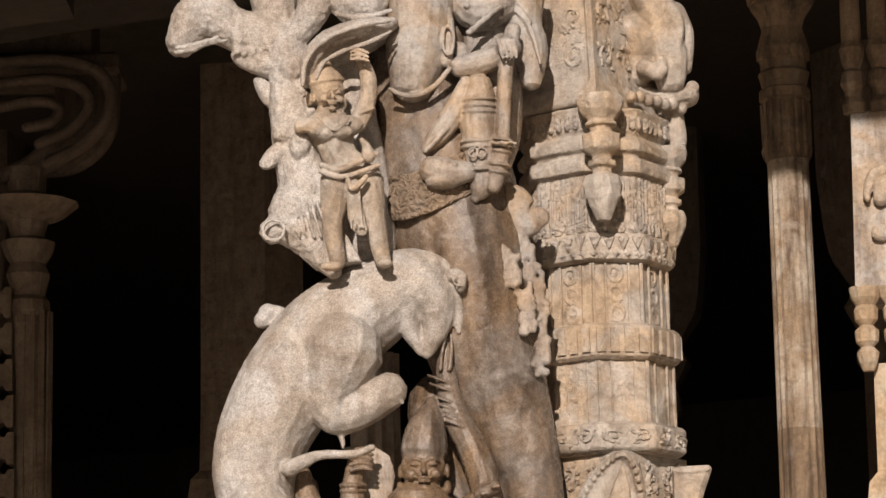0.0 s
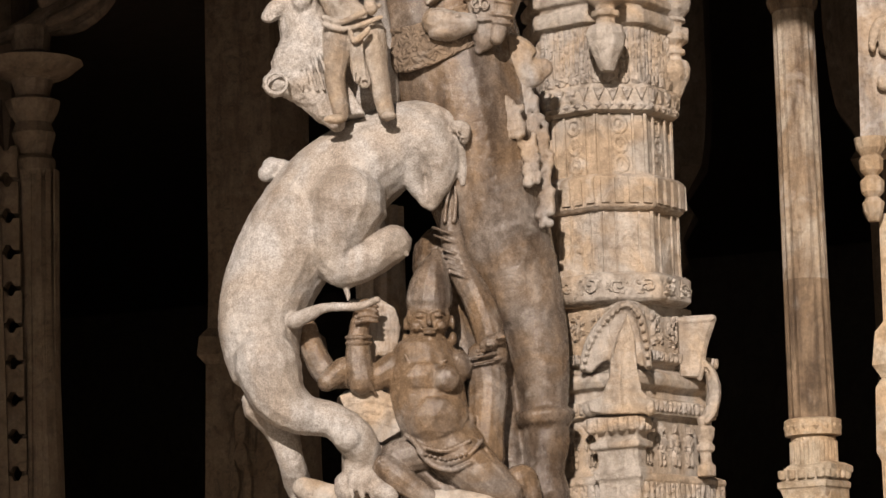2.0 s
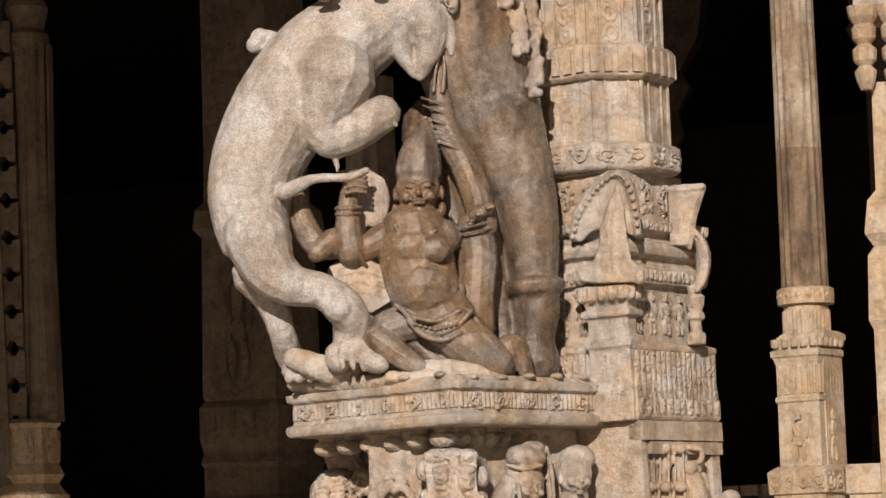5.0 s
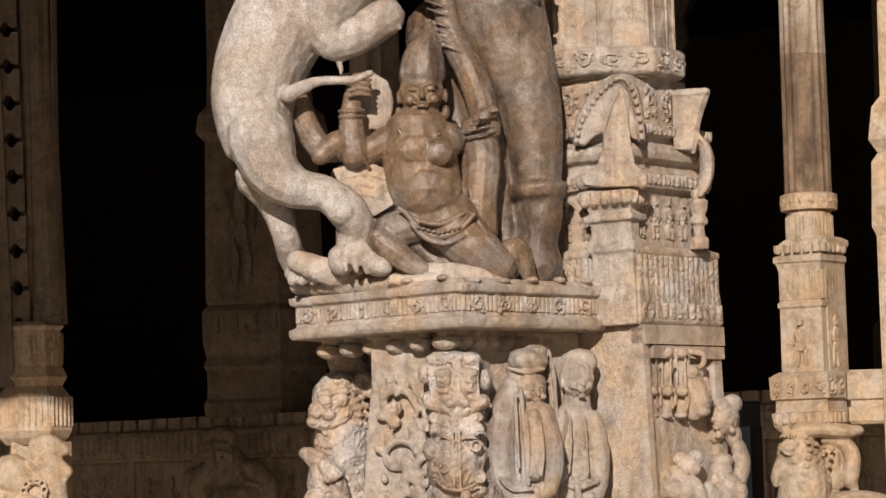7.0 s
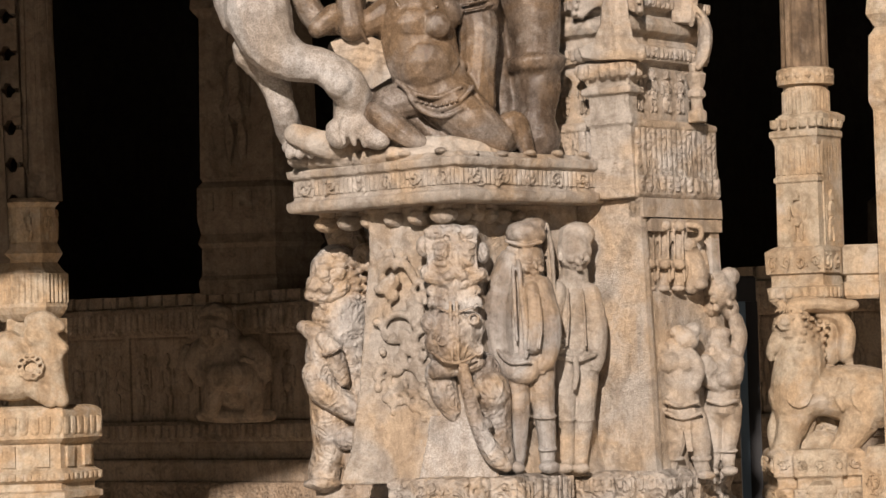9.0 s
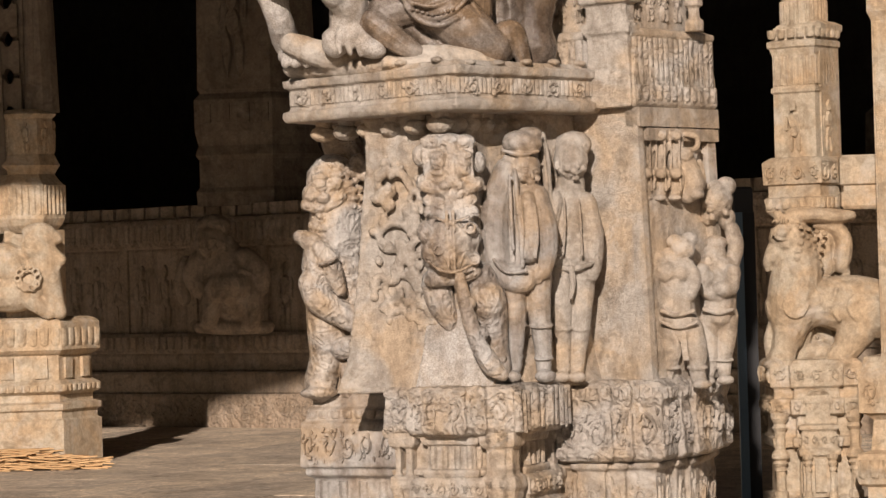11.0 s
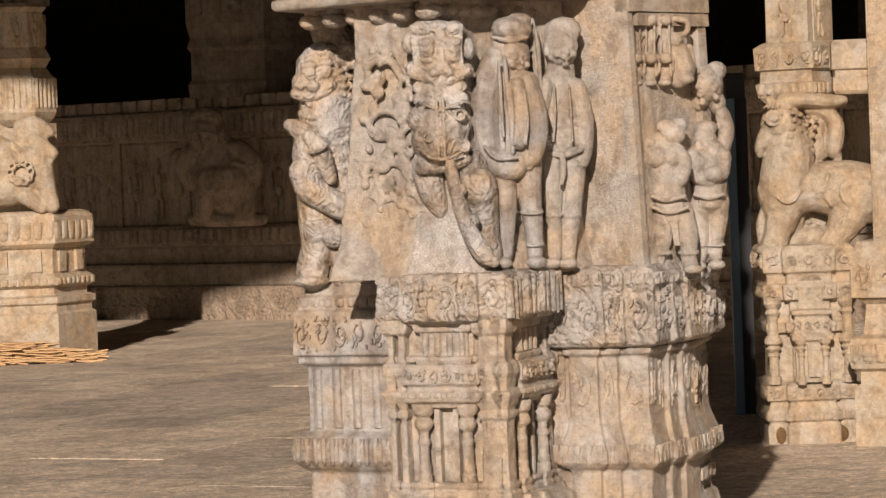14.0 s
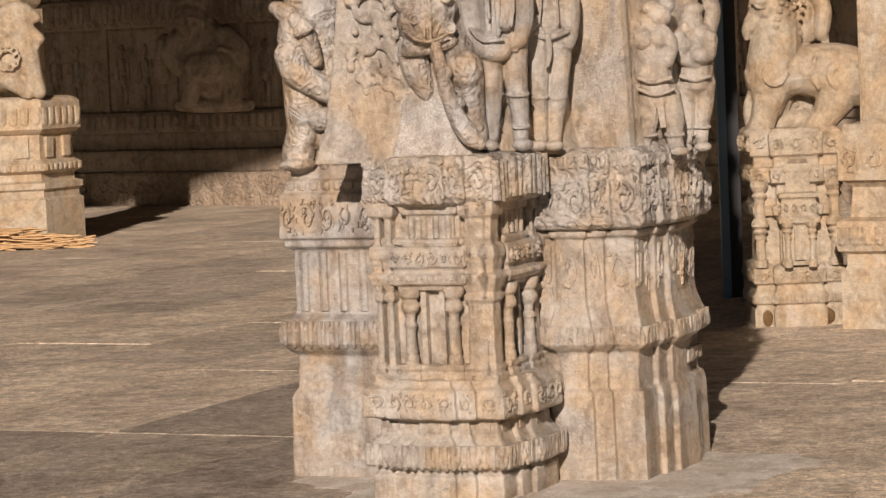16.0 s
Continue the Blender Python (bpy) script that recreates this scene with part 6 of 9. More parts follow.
limb(bm, [(-0.494, 9.725, 3.986, 0.0052), (-0.478, 9.725, 3.923, 0.0065), (-0.457, 9.725, 3.851, 0.0052)], 3, 8)
limb(bm, [(-0.474, 9.725, 3.985, 0.0052), (-0.454, 9.725, 3.923, 0.0065), (-0.431, 9.725, 3.850, 0.0052)], 3, 8)
ball(bm, (-0.501, 9.720, 4.262), (0.0397, 0.0327, 0.0258), (0, -10, 0))
ball(bm, (-0.585, 9.760, 4.247), (0.0516, 0.0496, 0.0476), (0, 0, 0))
ball(bm, (-0.534, 9.760, 4.204), (0.0436, 0.0615, 0.0794), (0, 0, 0))
ball(bm, (-0.564, 9.780, 4.495), (0.0516, 0.0555, 0.0595), (0, 0, 0))
ball(bm, (-0.598, 9.776, 4.516), (0.0190, 0.0167, 0.0143), (0, 0, 0), sub=1)
ball(bm, (-0.523, 9.776, 4.402), (0.0238, 0.0222, 0.0206), (0, 40, 0), sub=1)
ball(bm, (-0.592, 9.776, 4.291), (0.0286, 0.0278, 0.0270), (0, 80, 0), sub=1)
ball(bm, (-0.515, 9.776, 4.453), (0.0333, 0.0238, 0.0143), (0, 120, 0), sub=1)
ball(bm, (-0.583, 9.776, 4.342), (0.0190, 0.0198, 0.0206), (0, 160, 0), sub=1)
ball(bm, (-0.506, 9.776, 4.504), (0.0238, 0.0254, 0.0270), (0, 20, 0), sub=1)
ball(bm, (-0.574, 9.776, 4.392), (0.0286, 0.0214, 0.0143), (0, 60, 0), sub=1)
ball(bm, (-0.500, 9.776, 4.279), (0.0333, 0.0270, 0.0206), (0, 100, 0), sub=1)
ball(bm, (-0.566, 9.776, 4.443), (0.0190, 0.0230, 0.0270), (0, 140, 0), sub=1)
ball(bm, (-0.491, 9.776, 4.329), (0.0238, 0.0190, 0.0143), (0, 0, 0), sub=1)
ball(bm, (-0.557, 9.776, 4.494), (0.0286, 0.0246, 0.0206), (0, 40, 0), sub=1)
ball(bm, (-0.482, 9.776, 4.380), (0.0333, 0.0302, 0.0270), (0, 80, 0), sub=1)
ball(bm, (-0.551, 9.776, 4.269), (0.0190, 0.0167, 0.0143), (0, 120, 0), sub=1)
ball(bm, (-0.474, 9.776, 4.431), (0.0238, 0.0222, 0.0206), (0, 160, 0), sub=1)
ball(bm, (-0.542, 9.776, 4.320), (0.0286, 0.0278, 0.0270), (0, 20, 0), sub=1)
ball(bm, (-0.465, 9.776, 4.482), (0.0333, 0.0238, 0.0143), (0, 60, 0), sub=1)
ball(bm, (-0.534, 9.776, 4.370), (0.0190, 0.0198, 0.0206), (0, 100, 0), sub=1)
ball(bm, (-0.459, 9.776, 4.257), (0.0238, 0.0254, 0.0270), (0, 140, 0), sub=1)
ball(bm, (-0.525, 9.776, 4.421), (0.0286, 0.0214, 0.0143), (0, 0, 0), sub=1)
ball(bm, (-0.593, 9.776, 4.310), (0.0333, 0.0270, 0.0206), (0, 40, 0), sub=1)
ball(bm, (-0.516, 9.776, 4.472), (0.0190, 0.0230, 0.0270), (0, 80, 0), sub=1)
ball(bm, (-0.585, 9.776, 4.361), (0.0238, 0.0190, 0.0143), (0, 120, 0), sub=1)
ball(bm, (-0.510, 9.776, 4.247), (0.0286, 0.0246, 0.0206), (0, 160, 0), sub=1)
ball(bm, (-0.576, 9.776, 4.411), (0.0333, 0.0302, 0.0270), (0, 20, 0), sub=1)
ball(bm, (-0.502, 9.776, 4.298), (0.0190, 0.0167, 0.0143), (0, 60, 0), sub=1)
ball(bm, (-0.568, 9.776, 4.462), (0.0238, 0.0222, 0.0206), (0, 100, 0), sub=1)
statue("broken_sculpture", bm, GREY, "damaged headless granite figure with draped skirt", "sculpture", voxel=0.0038, smooth=1, rough=0.014)

# forelegs and hooves above
bm = bmesh.new()
limb(bm, [(-0.965, 9.840, 4.623, 0.0636), (-0.918, 9.840, 4.691, 0.0914), (-0.855, 9.840, 4.712, 0.0954), (-0.783, 9.840, 4.667, 0.0795), (-0.690, 9.840, 4.631, 0.0875), (-0.597, 9.840, 4.577, 0.0914), (-0.557, 9.840, 4.501, 0.0755)], 5, 16)
limb(bm, [(-0.982, 9.755, 4.556, 0.0091), (-0.931, 9.755, 4.559, 0.0117), (-0.869, 9.755, 4.584, 0.0117), (-0.797, 9.755, 4.595, 0.0091)], 4, 8)
limb(bm, [(-0.977, 9.745, 4.570, 0.0078), (-0.920, 9.745, 4.577, 0.0091), (-0.827, 9.745, 4.605, 0.0065)], 4, 8)
limb(bm, [(-0.919, 9.860, 4.849, 0.0717), (-0.892, 9.860, 4.762, 0.0757), (-0.905, 9.860, 4.697, 0.0876)], 3, 12)
limb(bm, [(-0.741, 9.820, 4.553, 0.0436), (-0.669, 9.820, 4.526, 0.0516), (-0.597, 9.820, 4.512, 0.0555)], 4, 12)
limb(bm, [(-0.638, 9.860, 4.909, 0.0996), (-0.628, 9.860, 4.778, 0.0876), (-0.614, 9.860, 4.691, 0.0757), (-0.567, 9.860, 4.615, 0.0677)], 4, 12)
limb(bm, [(-0.444, 9.810, 4.889, 0.0872), (-0.470, 9.810, 4.760, 0.0713), (-0.512, 9.810, 4.663, 0.0515), (-0.575, 9.810, 4.594, 0.0436)], 4, 12)
limb(bm, [(-0.386, 9.820, 4.869, 0.0754), (-0.336, 9.820, 4.760, 0.0913), (-0.295, 9.820, 4.738, 0.0873)], 3, 12)
limb(bm, [(-0.394, 9.735, 4.683, 0.0104), (-0.334, 9.735, 4.669, 0.0130), (-0.262, 9.735, 4.672, 0.0130), (-0.196, 9.735, 4.692, 0.0091)], 4, 8)
ball(bm, (-0.778, 9.776, 4.648), (0.0191, 0.0159, 0.0127), (0, 0, 0), sub=1)
ball(bm, (-0.694, 9.776, 4.584), (0.0239, 0.0207, 0.0175), (0, 50, 0), sub=1)
ball(bm, (-0.610, 9.776, 4.615), (0.0286, 0.0254, 0.0223), (0, 100, 0), sub=1)
ball(bm, (-0.752, 9.776, 4.555), (0.0334, 0.0231, 0.0127), (0, 150, 0), sub=1)
ball(bm, (-0.668, 9.776, 4.586), (0.0191, 0.0183, 0.0175), (0, 20, 0), sub=1)
ball(bm, (-0.583, 9.776, 4.616), (0.0239, 0.0231, 0.0223), (0, 70, 0), sub=1)
ball(bm, (-0.725, 9.776, 4.557), (0.0286, 0.0207, 0.0127), (0, 120, 0), sub=1)
ball(bm, (-0.641, 9.776, 4.587), (0.0334, 0.0254, 0.0175), (0, 170, 0), sub=1)
ball(bm, (-0.556, 9.776, 4.618), (0.0191, 0.0207, 0.0223), (0, 40, 0), sub=1)
ball(bm, (-0.698, 9.776, 4.559), (0.0239, 0.0183, 0.0127), (0, 90, 0), sub=1)
ball(bm, (-0.614, 9.776, 4.589), (0.0286, 0.0231, 0.0175), (0, 140, 0), sub=1)
ball(bm, (-0.756, 9.776, 4.624), (0.0334, 0.0278, 0.0223), (0, 10, 0), sub=1)
ball(bm, (-0.672, 9.776, 4.560), (0.0191, 0.0159, 0.0127), (0, 60, 0), sub=1)
ball(bm, (-0.587, 9.776, 4.591), (0.0239, 0.0207, 0.0175), (0, 110, 0), sub=1)
ball(bm, (-0.729, 9.776, 4.625), (0.0286, 0.0254, 0.0223), (0, 160, 0), sub=1)
ball(bm, (-0.645, 9.776, 4.562), (0.0334, 0.0231, 0.0127), (0, 30, 0), sub=1)
ball(bm, (-0.561, 9.776, 4.592), (0.0191, 0.0183, 0.0175), (0, 80, 0), sub=1)
ball(bm, (-0.702, 9.776, 4.627), (0.0239, 0.0231, 0.0223), (0, 130, 0), sub=1)
ball(bm, (-0.618, 9.776, 4.563), (0.0286, 0.0207, 0.0127), (0, 0, 0), sub=1)
ball(bm, (-0.760, 9.776, 4.598), (0.0334, 0.0254, 0.0175), (0, 50, 0), sub=1)
ball(bm, (-0.676, 9.776, 4.629), (0.0191, 0.0207, 0.0223), (0, 100, 0), sub=1)
ball(bm, (-0.592, 9.776, 4.565), (0.0239, 0.0183, 0.0127), (0, 150, 0), sub=1)
ball(bm, (-0.733, 9.776, 4.600), (0.0286, 0.0231, 0.0175), (0, 20, 0), sub=1)
ball(bm, (-0.649, 9.776, 4.630), (0.0334, 0.0278, 0.0223), (0, 70, 0), sub=1)
ball(bm, (-0.565, 9.776, 4.567), (0.0191, 0.0159, 0.0127), (0, 120, 0), sub=1)
ball(bm, (-0.706, 9.776, 4.601), (0.0239, 0.0207, 0.0175), (0, 170, 0), sub=1)
ball(bm, (-0.622, 9.776, 4.632), (0.0286, 0.0254, 0.0223), (0, 40, 0), sub=1)
ball(bm, (-0.764, 9.776, 4.573), (0.0334, 0.0231, 0.0127), (0, 90, 0), sub=1)
ball(bm, (-0.680, 9.776, 4.603), (0.0191, 0.0183, 0.0175), (0, 140, 0), sub=1)
ball(bm, (-0.595, 9.776, 4.633), (0.0239, 0.0231, 0.0223), (0, 10, 0), sub=1)
statue("foreleg_sculpture", bm, GREY, "broken pale granite forelegs and hooves of the horse", "sculpture", voxel=0.005, smooth=2, rough=0.016)

# rock under the beast
bm = bmesh.new()
limb(bm, [(-0.574, 10.230, 2.378, 0.0301), (-0.484, 10.170, 2.369, 0.0361), (-0.316, 10.050, 2.362, 0.0441), (-0.132, 9.930, 2.358, 0.0481), (0.049, 9.930, 2.363, 0.0522), (0.149, 9.930, 2.349, 0.0361)], 4, 12, 2.20)
limb(bm, [(-0.503, 10.150, 2.391, 0.0319), (-0.419, 10.090, 2.393, 0.0359), (-0.294, 10.010, 2.383, 0.0359), (-0.171, 9.930, 2.390, 0.0399), (-0.050, 9.870, 2.389, 0.0399), (0.089, 9.870, 2.381, 0.0319)], 4, 12)
limb(bm, [(-0.120, 9.930, 2.404, 0.0281), (-0.010, 9.930, 2.401, 0.0321), (0.115, 9.930, 2.405, 0.0241)], 4, 12)
limb(bm, [(-0.577, 10.030, 2.461, 0.0405), (-0.456, 10.030, 2.416, 0.0527), (-0.335, 10.030, 2.402, 0.0446)], 4, 12)
ball(bm, (-0.230, 9.856, 2.382), (0.0257, 0.0193, 0.0128), (0, -30, 0), sub=1)
ball(bm, (-0.137, 9.856, 2.353), (0.0305, 0.0241, 0.0177), (0, 7, 0), sub=1)
ball(bm, (-0.043, 9.856, 2.352), (0.0353, 0.0289, 0.0225), (0, -16, 0), sub=1)
ball(bm, (0.050, 9.856, 2.351), (0.0401, 0.0265, 0.0128), (0, 21, 0), sub=1)
ball(bm, (-0.215, 9.856, 2.362), (0.0449, 0.0313, 0.0177), (0, -2, 0), sub=1)
ball(bm, (-0.121, 9.856, 2.361), (0.0257, 0.0241, 0.0225), (0, -25, 0), sub=1)
ball(bm, (-0.027, 9.856, 2.360), (0.0305, 0.0217, 0.0128), (0, 12, 0), sub=1)
ball(bm, (0.067, 9.856, 2.359), (0.0353, 0.0265, 0.0177), (0, -11, 0), sub=1)
ball(bm, (-0.198, 9.856, 2.369), (0.0401, 0.0313, 0.0225), (0, 26, 0), sub=1)
ball(bm, (-0.105, 9.856, 2.368), (0.0449, 0.0289, 0.0128), (0, 3, 0), sub=1)
ball(bm, (-0.011, 9.856, 2.367), (0.0257, 0.0217, 0.0177), (0, -20, 0), sub=1)
ball(bm, (0.083, 9.856, 2.366), (0.0305, 0.0265, 0.0225), (0, 17, 0), sub=1)
ball(bm, (-0.182, 9.856, 2.377), (0.0353, 0.0241, 0.0128), (0, -6, 0), sub=1)
ball(bm, (-0.088, 9.856, 2.376), (0.0401, 0.0289, 0.0177), (0, -29, 0), sub=1)
ball(bm, (0.005, 9.856, 2.375), (0.0449, 0.0337, 0.0225), (0, 8, 0), sub=1)
ball(bm, (0.098, 9.856, 2.346), (0.0257, 0.0193, 0.0128), (0, -15, 0), sub=1)
statue("rock_base", bm, PALE, "rough granite rock below the beast's paws", "rock", voxel=0.007, smooth=1, rough=0.012)

# ---------------------------------------------------------------- figures below the ledge
bm = bmesh.new()
ball(bm, (0.246, 9.950, 1.978), (0.0603, 0.0700, 0.0804), (0, 0, 0))
ball(bm, (0.241, 9.950, 2.075), (0.0764, 0.0700, 0.0482), (0, 6, 0))
ball(bm, (0.267, 9.950, 2.106), (0.0482, 0.0382, 0.0281), (0, 0, 0))
limb(bm, [(0.171, 9.895, 2.048, 0.0079), (0.233, 9.895, 2.032, 0.0092), (0.293, 9.895, 2.043, 0.0079)], 4, 8)
visage(bm, (0.268, 9.890, 1.963), 0.0543, 28)
ball(bm, (0.259, 9.910, 1.896), (0.0402, 0.0362, 0.0322), (0, 0, 0))
plate(bm, [(0.139, 10.030, 1.964), (0.175, 10.030, 2.034), (0.216, 10.030, 2.039), (0.225, 10.030, 1.880), (0.232, 10.030, 1.718), (0.221, 10.030, 1.607), (0.152, 10.030, 1.603), (0.117, 10.030, 1.671), (0.110, 10.030, 1.823)], 0.120)
limb(bm, [(0.178, 9.930, 1.979, 0.0441), (0.142, 9.930, 1.860, 0.0522), (0.130, 9.930, 1.740, 0.0562), (0.139, 9.930, 1.649, 0.0522)], 4, 12)
plate(bm, [(0.211, 10.010, 1.890), (0.282, 10.010, 1.908), (0.324, 10.010, 1.816), (0.332, 10.010, 1.674), (0.292, 10.010, 1.574), (0.201, 10.010, 1.577)], 0.120)
limb(bm, [(0.210, 9.865, 1.976, 0.0092), (0.217, 9.865, 1.856, 0.0092), (0.225, 9.865, 1.736, 0.0092), (0.226, 9.865, 1.637, 0.0079)], 4, 8)
limb(bm, [(0.190, 9.870, 1.957, 0.0066), (0.192, 9.870, 1.837, 0.0079), (0.196, 9.870, 1.697, 0.0066)], 4, 8)
limb(bm, [(0.288, 9.900, 1.885, 0.0400), (0.312, 9.900, 1.794, 0.0400), (0.321, 9.900, 1.704, 0.0360), (0.306, 9.900, 1.624, 0.0280), (0.286, 9.900, 1.605, 0.0240)], 4, 12)
limb(bm, [(0.253, 9.870, 1.875, 0.0279), (0.262, 9.870, 1.775, 0.0299), (0.251, 9.870, 1.676, 0.0279)], 4, 10)
limb(bm, [(0.240, 9.845, 1.855, 0.0053), (0.243, 9.845, 1.755, 0.0053), (0.234, 9.845, 1.666, 0.0053)], 3, 6)
limb(bm, [(0.276, 9.845, 1.854, 0.0053), (0.285, 9.845, 1.754, 0.0053), (0.274, 9.845, 1.665, 0.0053)], 3, 6)
limb(bm, [(0.135, 9.900, 1.640, 0.0360), (0.179, 9.900, 1.594, 0.0440), (0.233, 9.900, 1.580, 0.0400), (0.250, 9.900, 1.606, 0.0280)], 4, 12)
ball(bm, (0.200, 9.910, 1.607), (0.0643, 0.0543, 0.0442), (0, 0, 0))
limb(bm, [(0.126, 9.845, 1.664, 0.0066), (0.169, 9.845, 1.618, 0.0079), (0.239, 9.845, 1.620, 0.0066)], 3, 8)
limb(bm, [(0.193, 9.930, 1.578, 0.0461), (0.198, 9.930, 1.477, 0.0401), (0.198, 9.930, 1.397, 0.0341), (0.191, 9.930, 1.327, 0.0301), (0.188, 9.930, 1.276, 0.0281)], 4, 12)
ball(bm, (0.174, 9.890, 1.248), (0.0402, 0.0322, 0.0241), (0, 0, 0))
limb(bm, [(0.281, 9.950, 1.615, 0.0523), (0.282, 9.950, 1.494, 0.0442), (0.291, 9.950, 1.393, 0.0362), (0.294, 9.950, 1.317, 0.0302), (0.293, 9.950, 1.268, 0.0281)], 4, 12)
ball(bm, (0.299, 9.910, 1.246), (0.0402, 0.0322, 0.0241), (0, 0, 0))
loop_band(bm, (0.199, 9.940, 1.427), 0.0370, 0.0370, 0.0056, (8, 0, 0))
loop_band(bm, (0.191, 9.940, 1.316), 0.0292, 0.0292, 0.0056, (8, 0, 0))
loop_band(bm, (0.289, 9.940, 1.424), 0.0390, 0.0390, 0.0056, (8, 0, 0))
loop_band(bm, (0.294, 9.940, 1.309), 0.0292, 0.0292, 0.0056, (8, 0, 0))
statue("robed_attendant", bm, WORN, "worn grey granite attendant in a long robe", "sculpture", voxel=0.0038, smooth=1, rough=0.005)

bm = bmesh.new()
ball(bm, (0.419, 10.100, 2.015), (0.0653, 0.0750, 0.0816), (0, 0, 0))
ball(bm, (0.430, 10.120, 2.070), (0.0694, 0.0612, 0.0531), (0, 0, 0))
visage(bm, (0.436, 10.038, 2.000), 0.0571, 22)
limb(bm, [(0.418, 10.120, 1.948, 0.0491), (0.412, 10.120, 1.887, 0.0572)], 3, 12)
limb(bm, [(0.407, 10.120, 1.860, 0.0777), (0.408, 10.120, 1.764, 0.0756), (0.413, 10.120, 1.662, 0.0695)], 4, 16, 0.85)
limb(bm, [(0.348, 10.070, 1.867, 0.0407), (0.325, 10.070, 1.776, 0.0407), (0.330, 10.070, 1.685, 0.0346), (0.368, 10.070, 1.653, 0.0264)], 4, 12)
limb(bm, [(0.467, 10.090, 1.858, 0.0408), (0.488, 10.090, 1.751, 0.0408), (0.489, 10.090, 1.649, 0.0347), (0.479, 10.090, 1.598, 0.0285)], 4, 12)
limb(bm, [(0.387, 10.025, 1.875, 0.0053), (0.388, 10.025, 1.774, 0.0053), (0.377, 10.025, 1.673, 0.0053)], 3, 6)
limb(bm, [(0.440, 10.030, 1.873, 0.0053), (0.445, 10.030, 1.772, 0.0053), (0.446, 10.030, 1.671, 0.0053)], 3, 6)
limb(bm, [(0.340, 10.045, 1.643, 0.0094), (0.406, 10.045, 1.621, 0.0107), (0.478, 10.045, 1.639, 0.0094)], 4, 8)
limb(bm, [(0.406, 10.035, 1.627, 0.0107), (0.410, 10.035, 1.570, 0.0120), (0.401, 10.035, 1.520, 0.0080)], 3, 8)
limb(bm, [(0.366, 10.100, 1.633, 0.0531), (0.367, 10.100, 1.530, 0.0469), (0.367, 10.100, 1.408, 0.0347), (0.368, 10.100, 1.306, 0.0306), (0.366, 10.100, 1.253, 0.0286)], 4, 12)
limb(bm, [(0.449, 10.120, 1.630, 0.0552), (0.443, 10.120, 1.528, 0.0470), (0.437, 10.120, 1.405, 0.0348), (0.422, 10.120, 1.303, 0.0307), (0.416, 10.120, 1.250, 0.0286)], 4, 12)
ball(bm, (0.356, 10.050, 1.235), (0.0367, 0.0286, 0.0204), (0, 0, 0))
ball(bm, (0.417, 10.060, 1.232), (0.0367, 0.0286, 0.0204), (0, 0, 0))
loop_band(bm, (0.369, 10.100, 1.408), 0.0356, 0.0356, 0.0043, (8, 0, 0))
loop_band(bm, (0.435, 10.120, 1.405), 0.0356, 0.0356, 0.0043, (8, 0, 0))
limb(bm, [(0.318, 10.040, 2.109, 0.0101), (0.321, 10.040, 2.030, 0.0223), (0.328, 10.040, 1.918, 0.0183), (0.340, 10.040, 1.775, 0.0162), (0.353, 10.040, 1.663, 0.0162)], 4, 10)
limb(bm, [(0.318, 10.005, 2.099, 0.0040), (0.322, 10.005, 2.018, 0.0053), (0.330, 10.005, 1.876, 0.0053)], 3, 6)
ball(bm, (0.343, 10.020, 1.690), (0.0306, 0.0316, 0.0326), (0, 0, 0))
limb(bm, [(0.319, 9.985, 1.703, 0.0053), (0.344, 9.985, 1.706, 0.0067), (0.368, 9.985, 1.697, 0.0053)], 3, 6)
limb(bm, [(0.319, 9.985, 1.684, 0.0053), (0.343, 9.985, 1.688, 0.0067), (0.367, 9.985, 1.679, 0.0053)], 3, 6)
limb(bm, [(0.318, 9.985, 1.666, 0.0053), (0.343, 9.985, 1.669, 0.0067), (0.367, 9.985, 1.661, 0.0053)], 3, 6)
statue("standing_attendant", bm, PALE, "pale granite attendant standing with a spear", "sculpture", voxel=0.0038, smooth=1, rough=0.005)

# front lion
bm = bmesh.new()
plate(bm, [(-0.119, 9.890, 2.095), (-0.071, 9.890, 2.110), (0.005, 9.890, 2.107), (0.069, 9.890, 2.093), (0.062, 9.890, 2.002), (0.068, 9.890, 1.938), (0.021, 9.890, 1.863), (-0.023, 9.890, 1.844), (-0.071, 9.890, 1.862), (-0.108, 9.890, 1.931), (-0.114, 9.890, 2.007)], 0.100)
ball(bm, (-0.027, 9.840, 1.983), (0.0914, 0.0620, 0.1113), (0, 0, 0))
ball(bm, (-0.075, 9.810, 2.082), (0.0477, 0.0388, 0.0298), (0, 0, 0))
ball(bm, (-0.019, 9.805, 2.086), (0.0437, 0.0358, 0.0278), (0, 0, 0))
ball(bm, (0.036, 9.810, 2.079), (0.0398, 0.0348, 0.0298), (0, 0, 0))
ball(bm, (-0.056, 9.792, 2.006), (0.0318, 0.0300, 0.0457), (0, 0, 0))
ball(bm, (-0.055, 9.785, 2.033), (0.0378, 0.0260, 0.0199), (0, 0, 0))
ball(bm, (-0.057, 9.792, 1.974), (0.0338, 0.0220, 0.0139), (0, 0, 0))
ball(bm, (0.024, 9.792, 2.003), (0.0318, 0.0300, 0.0457), (0, 0, 0))
ball(bm, (0.024, 9.785, 2.031), (0.0378, 0.0260, 0.0199), (0, 0, 0))
ball(bm, (0.023, 9.792, 1.972), (0.0338, 0.0220, 0.0139), (0, 0, 0))
limb(bm, [(-0.012, 9.788, 2.060, 0.0218), (-0.012, 9.788, 1.990, 0.0237), (-0.012, 9.788, 1.945, 0.0297)], 3, 10)
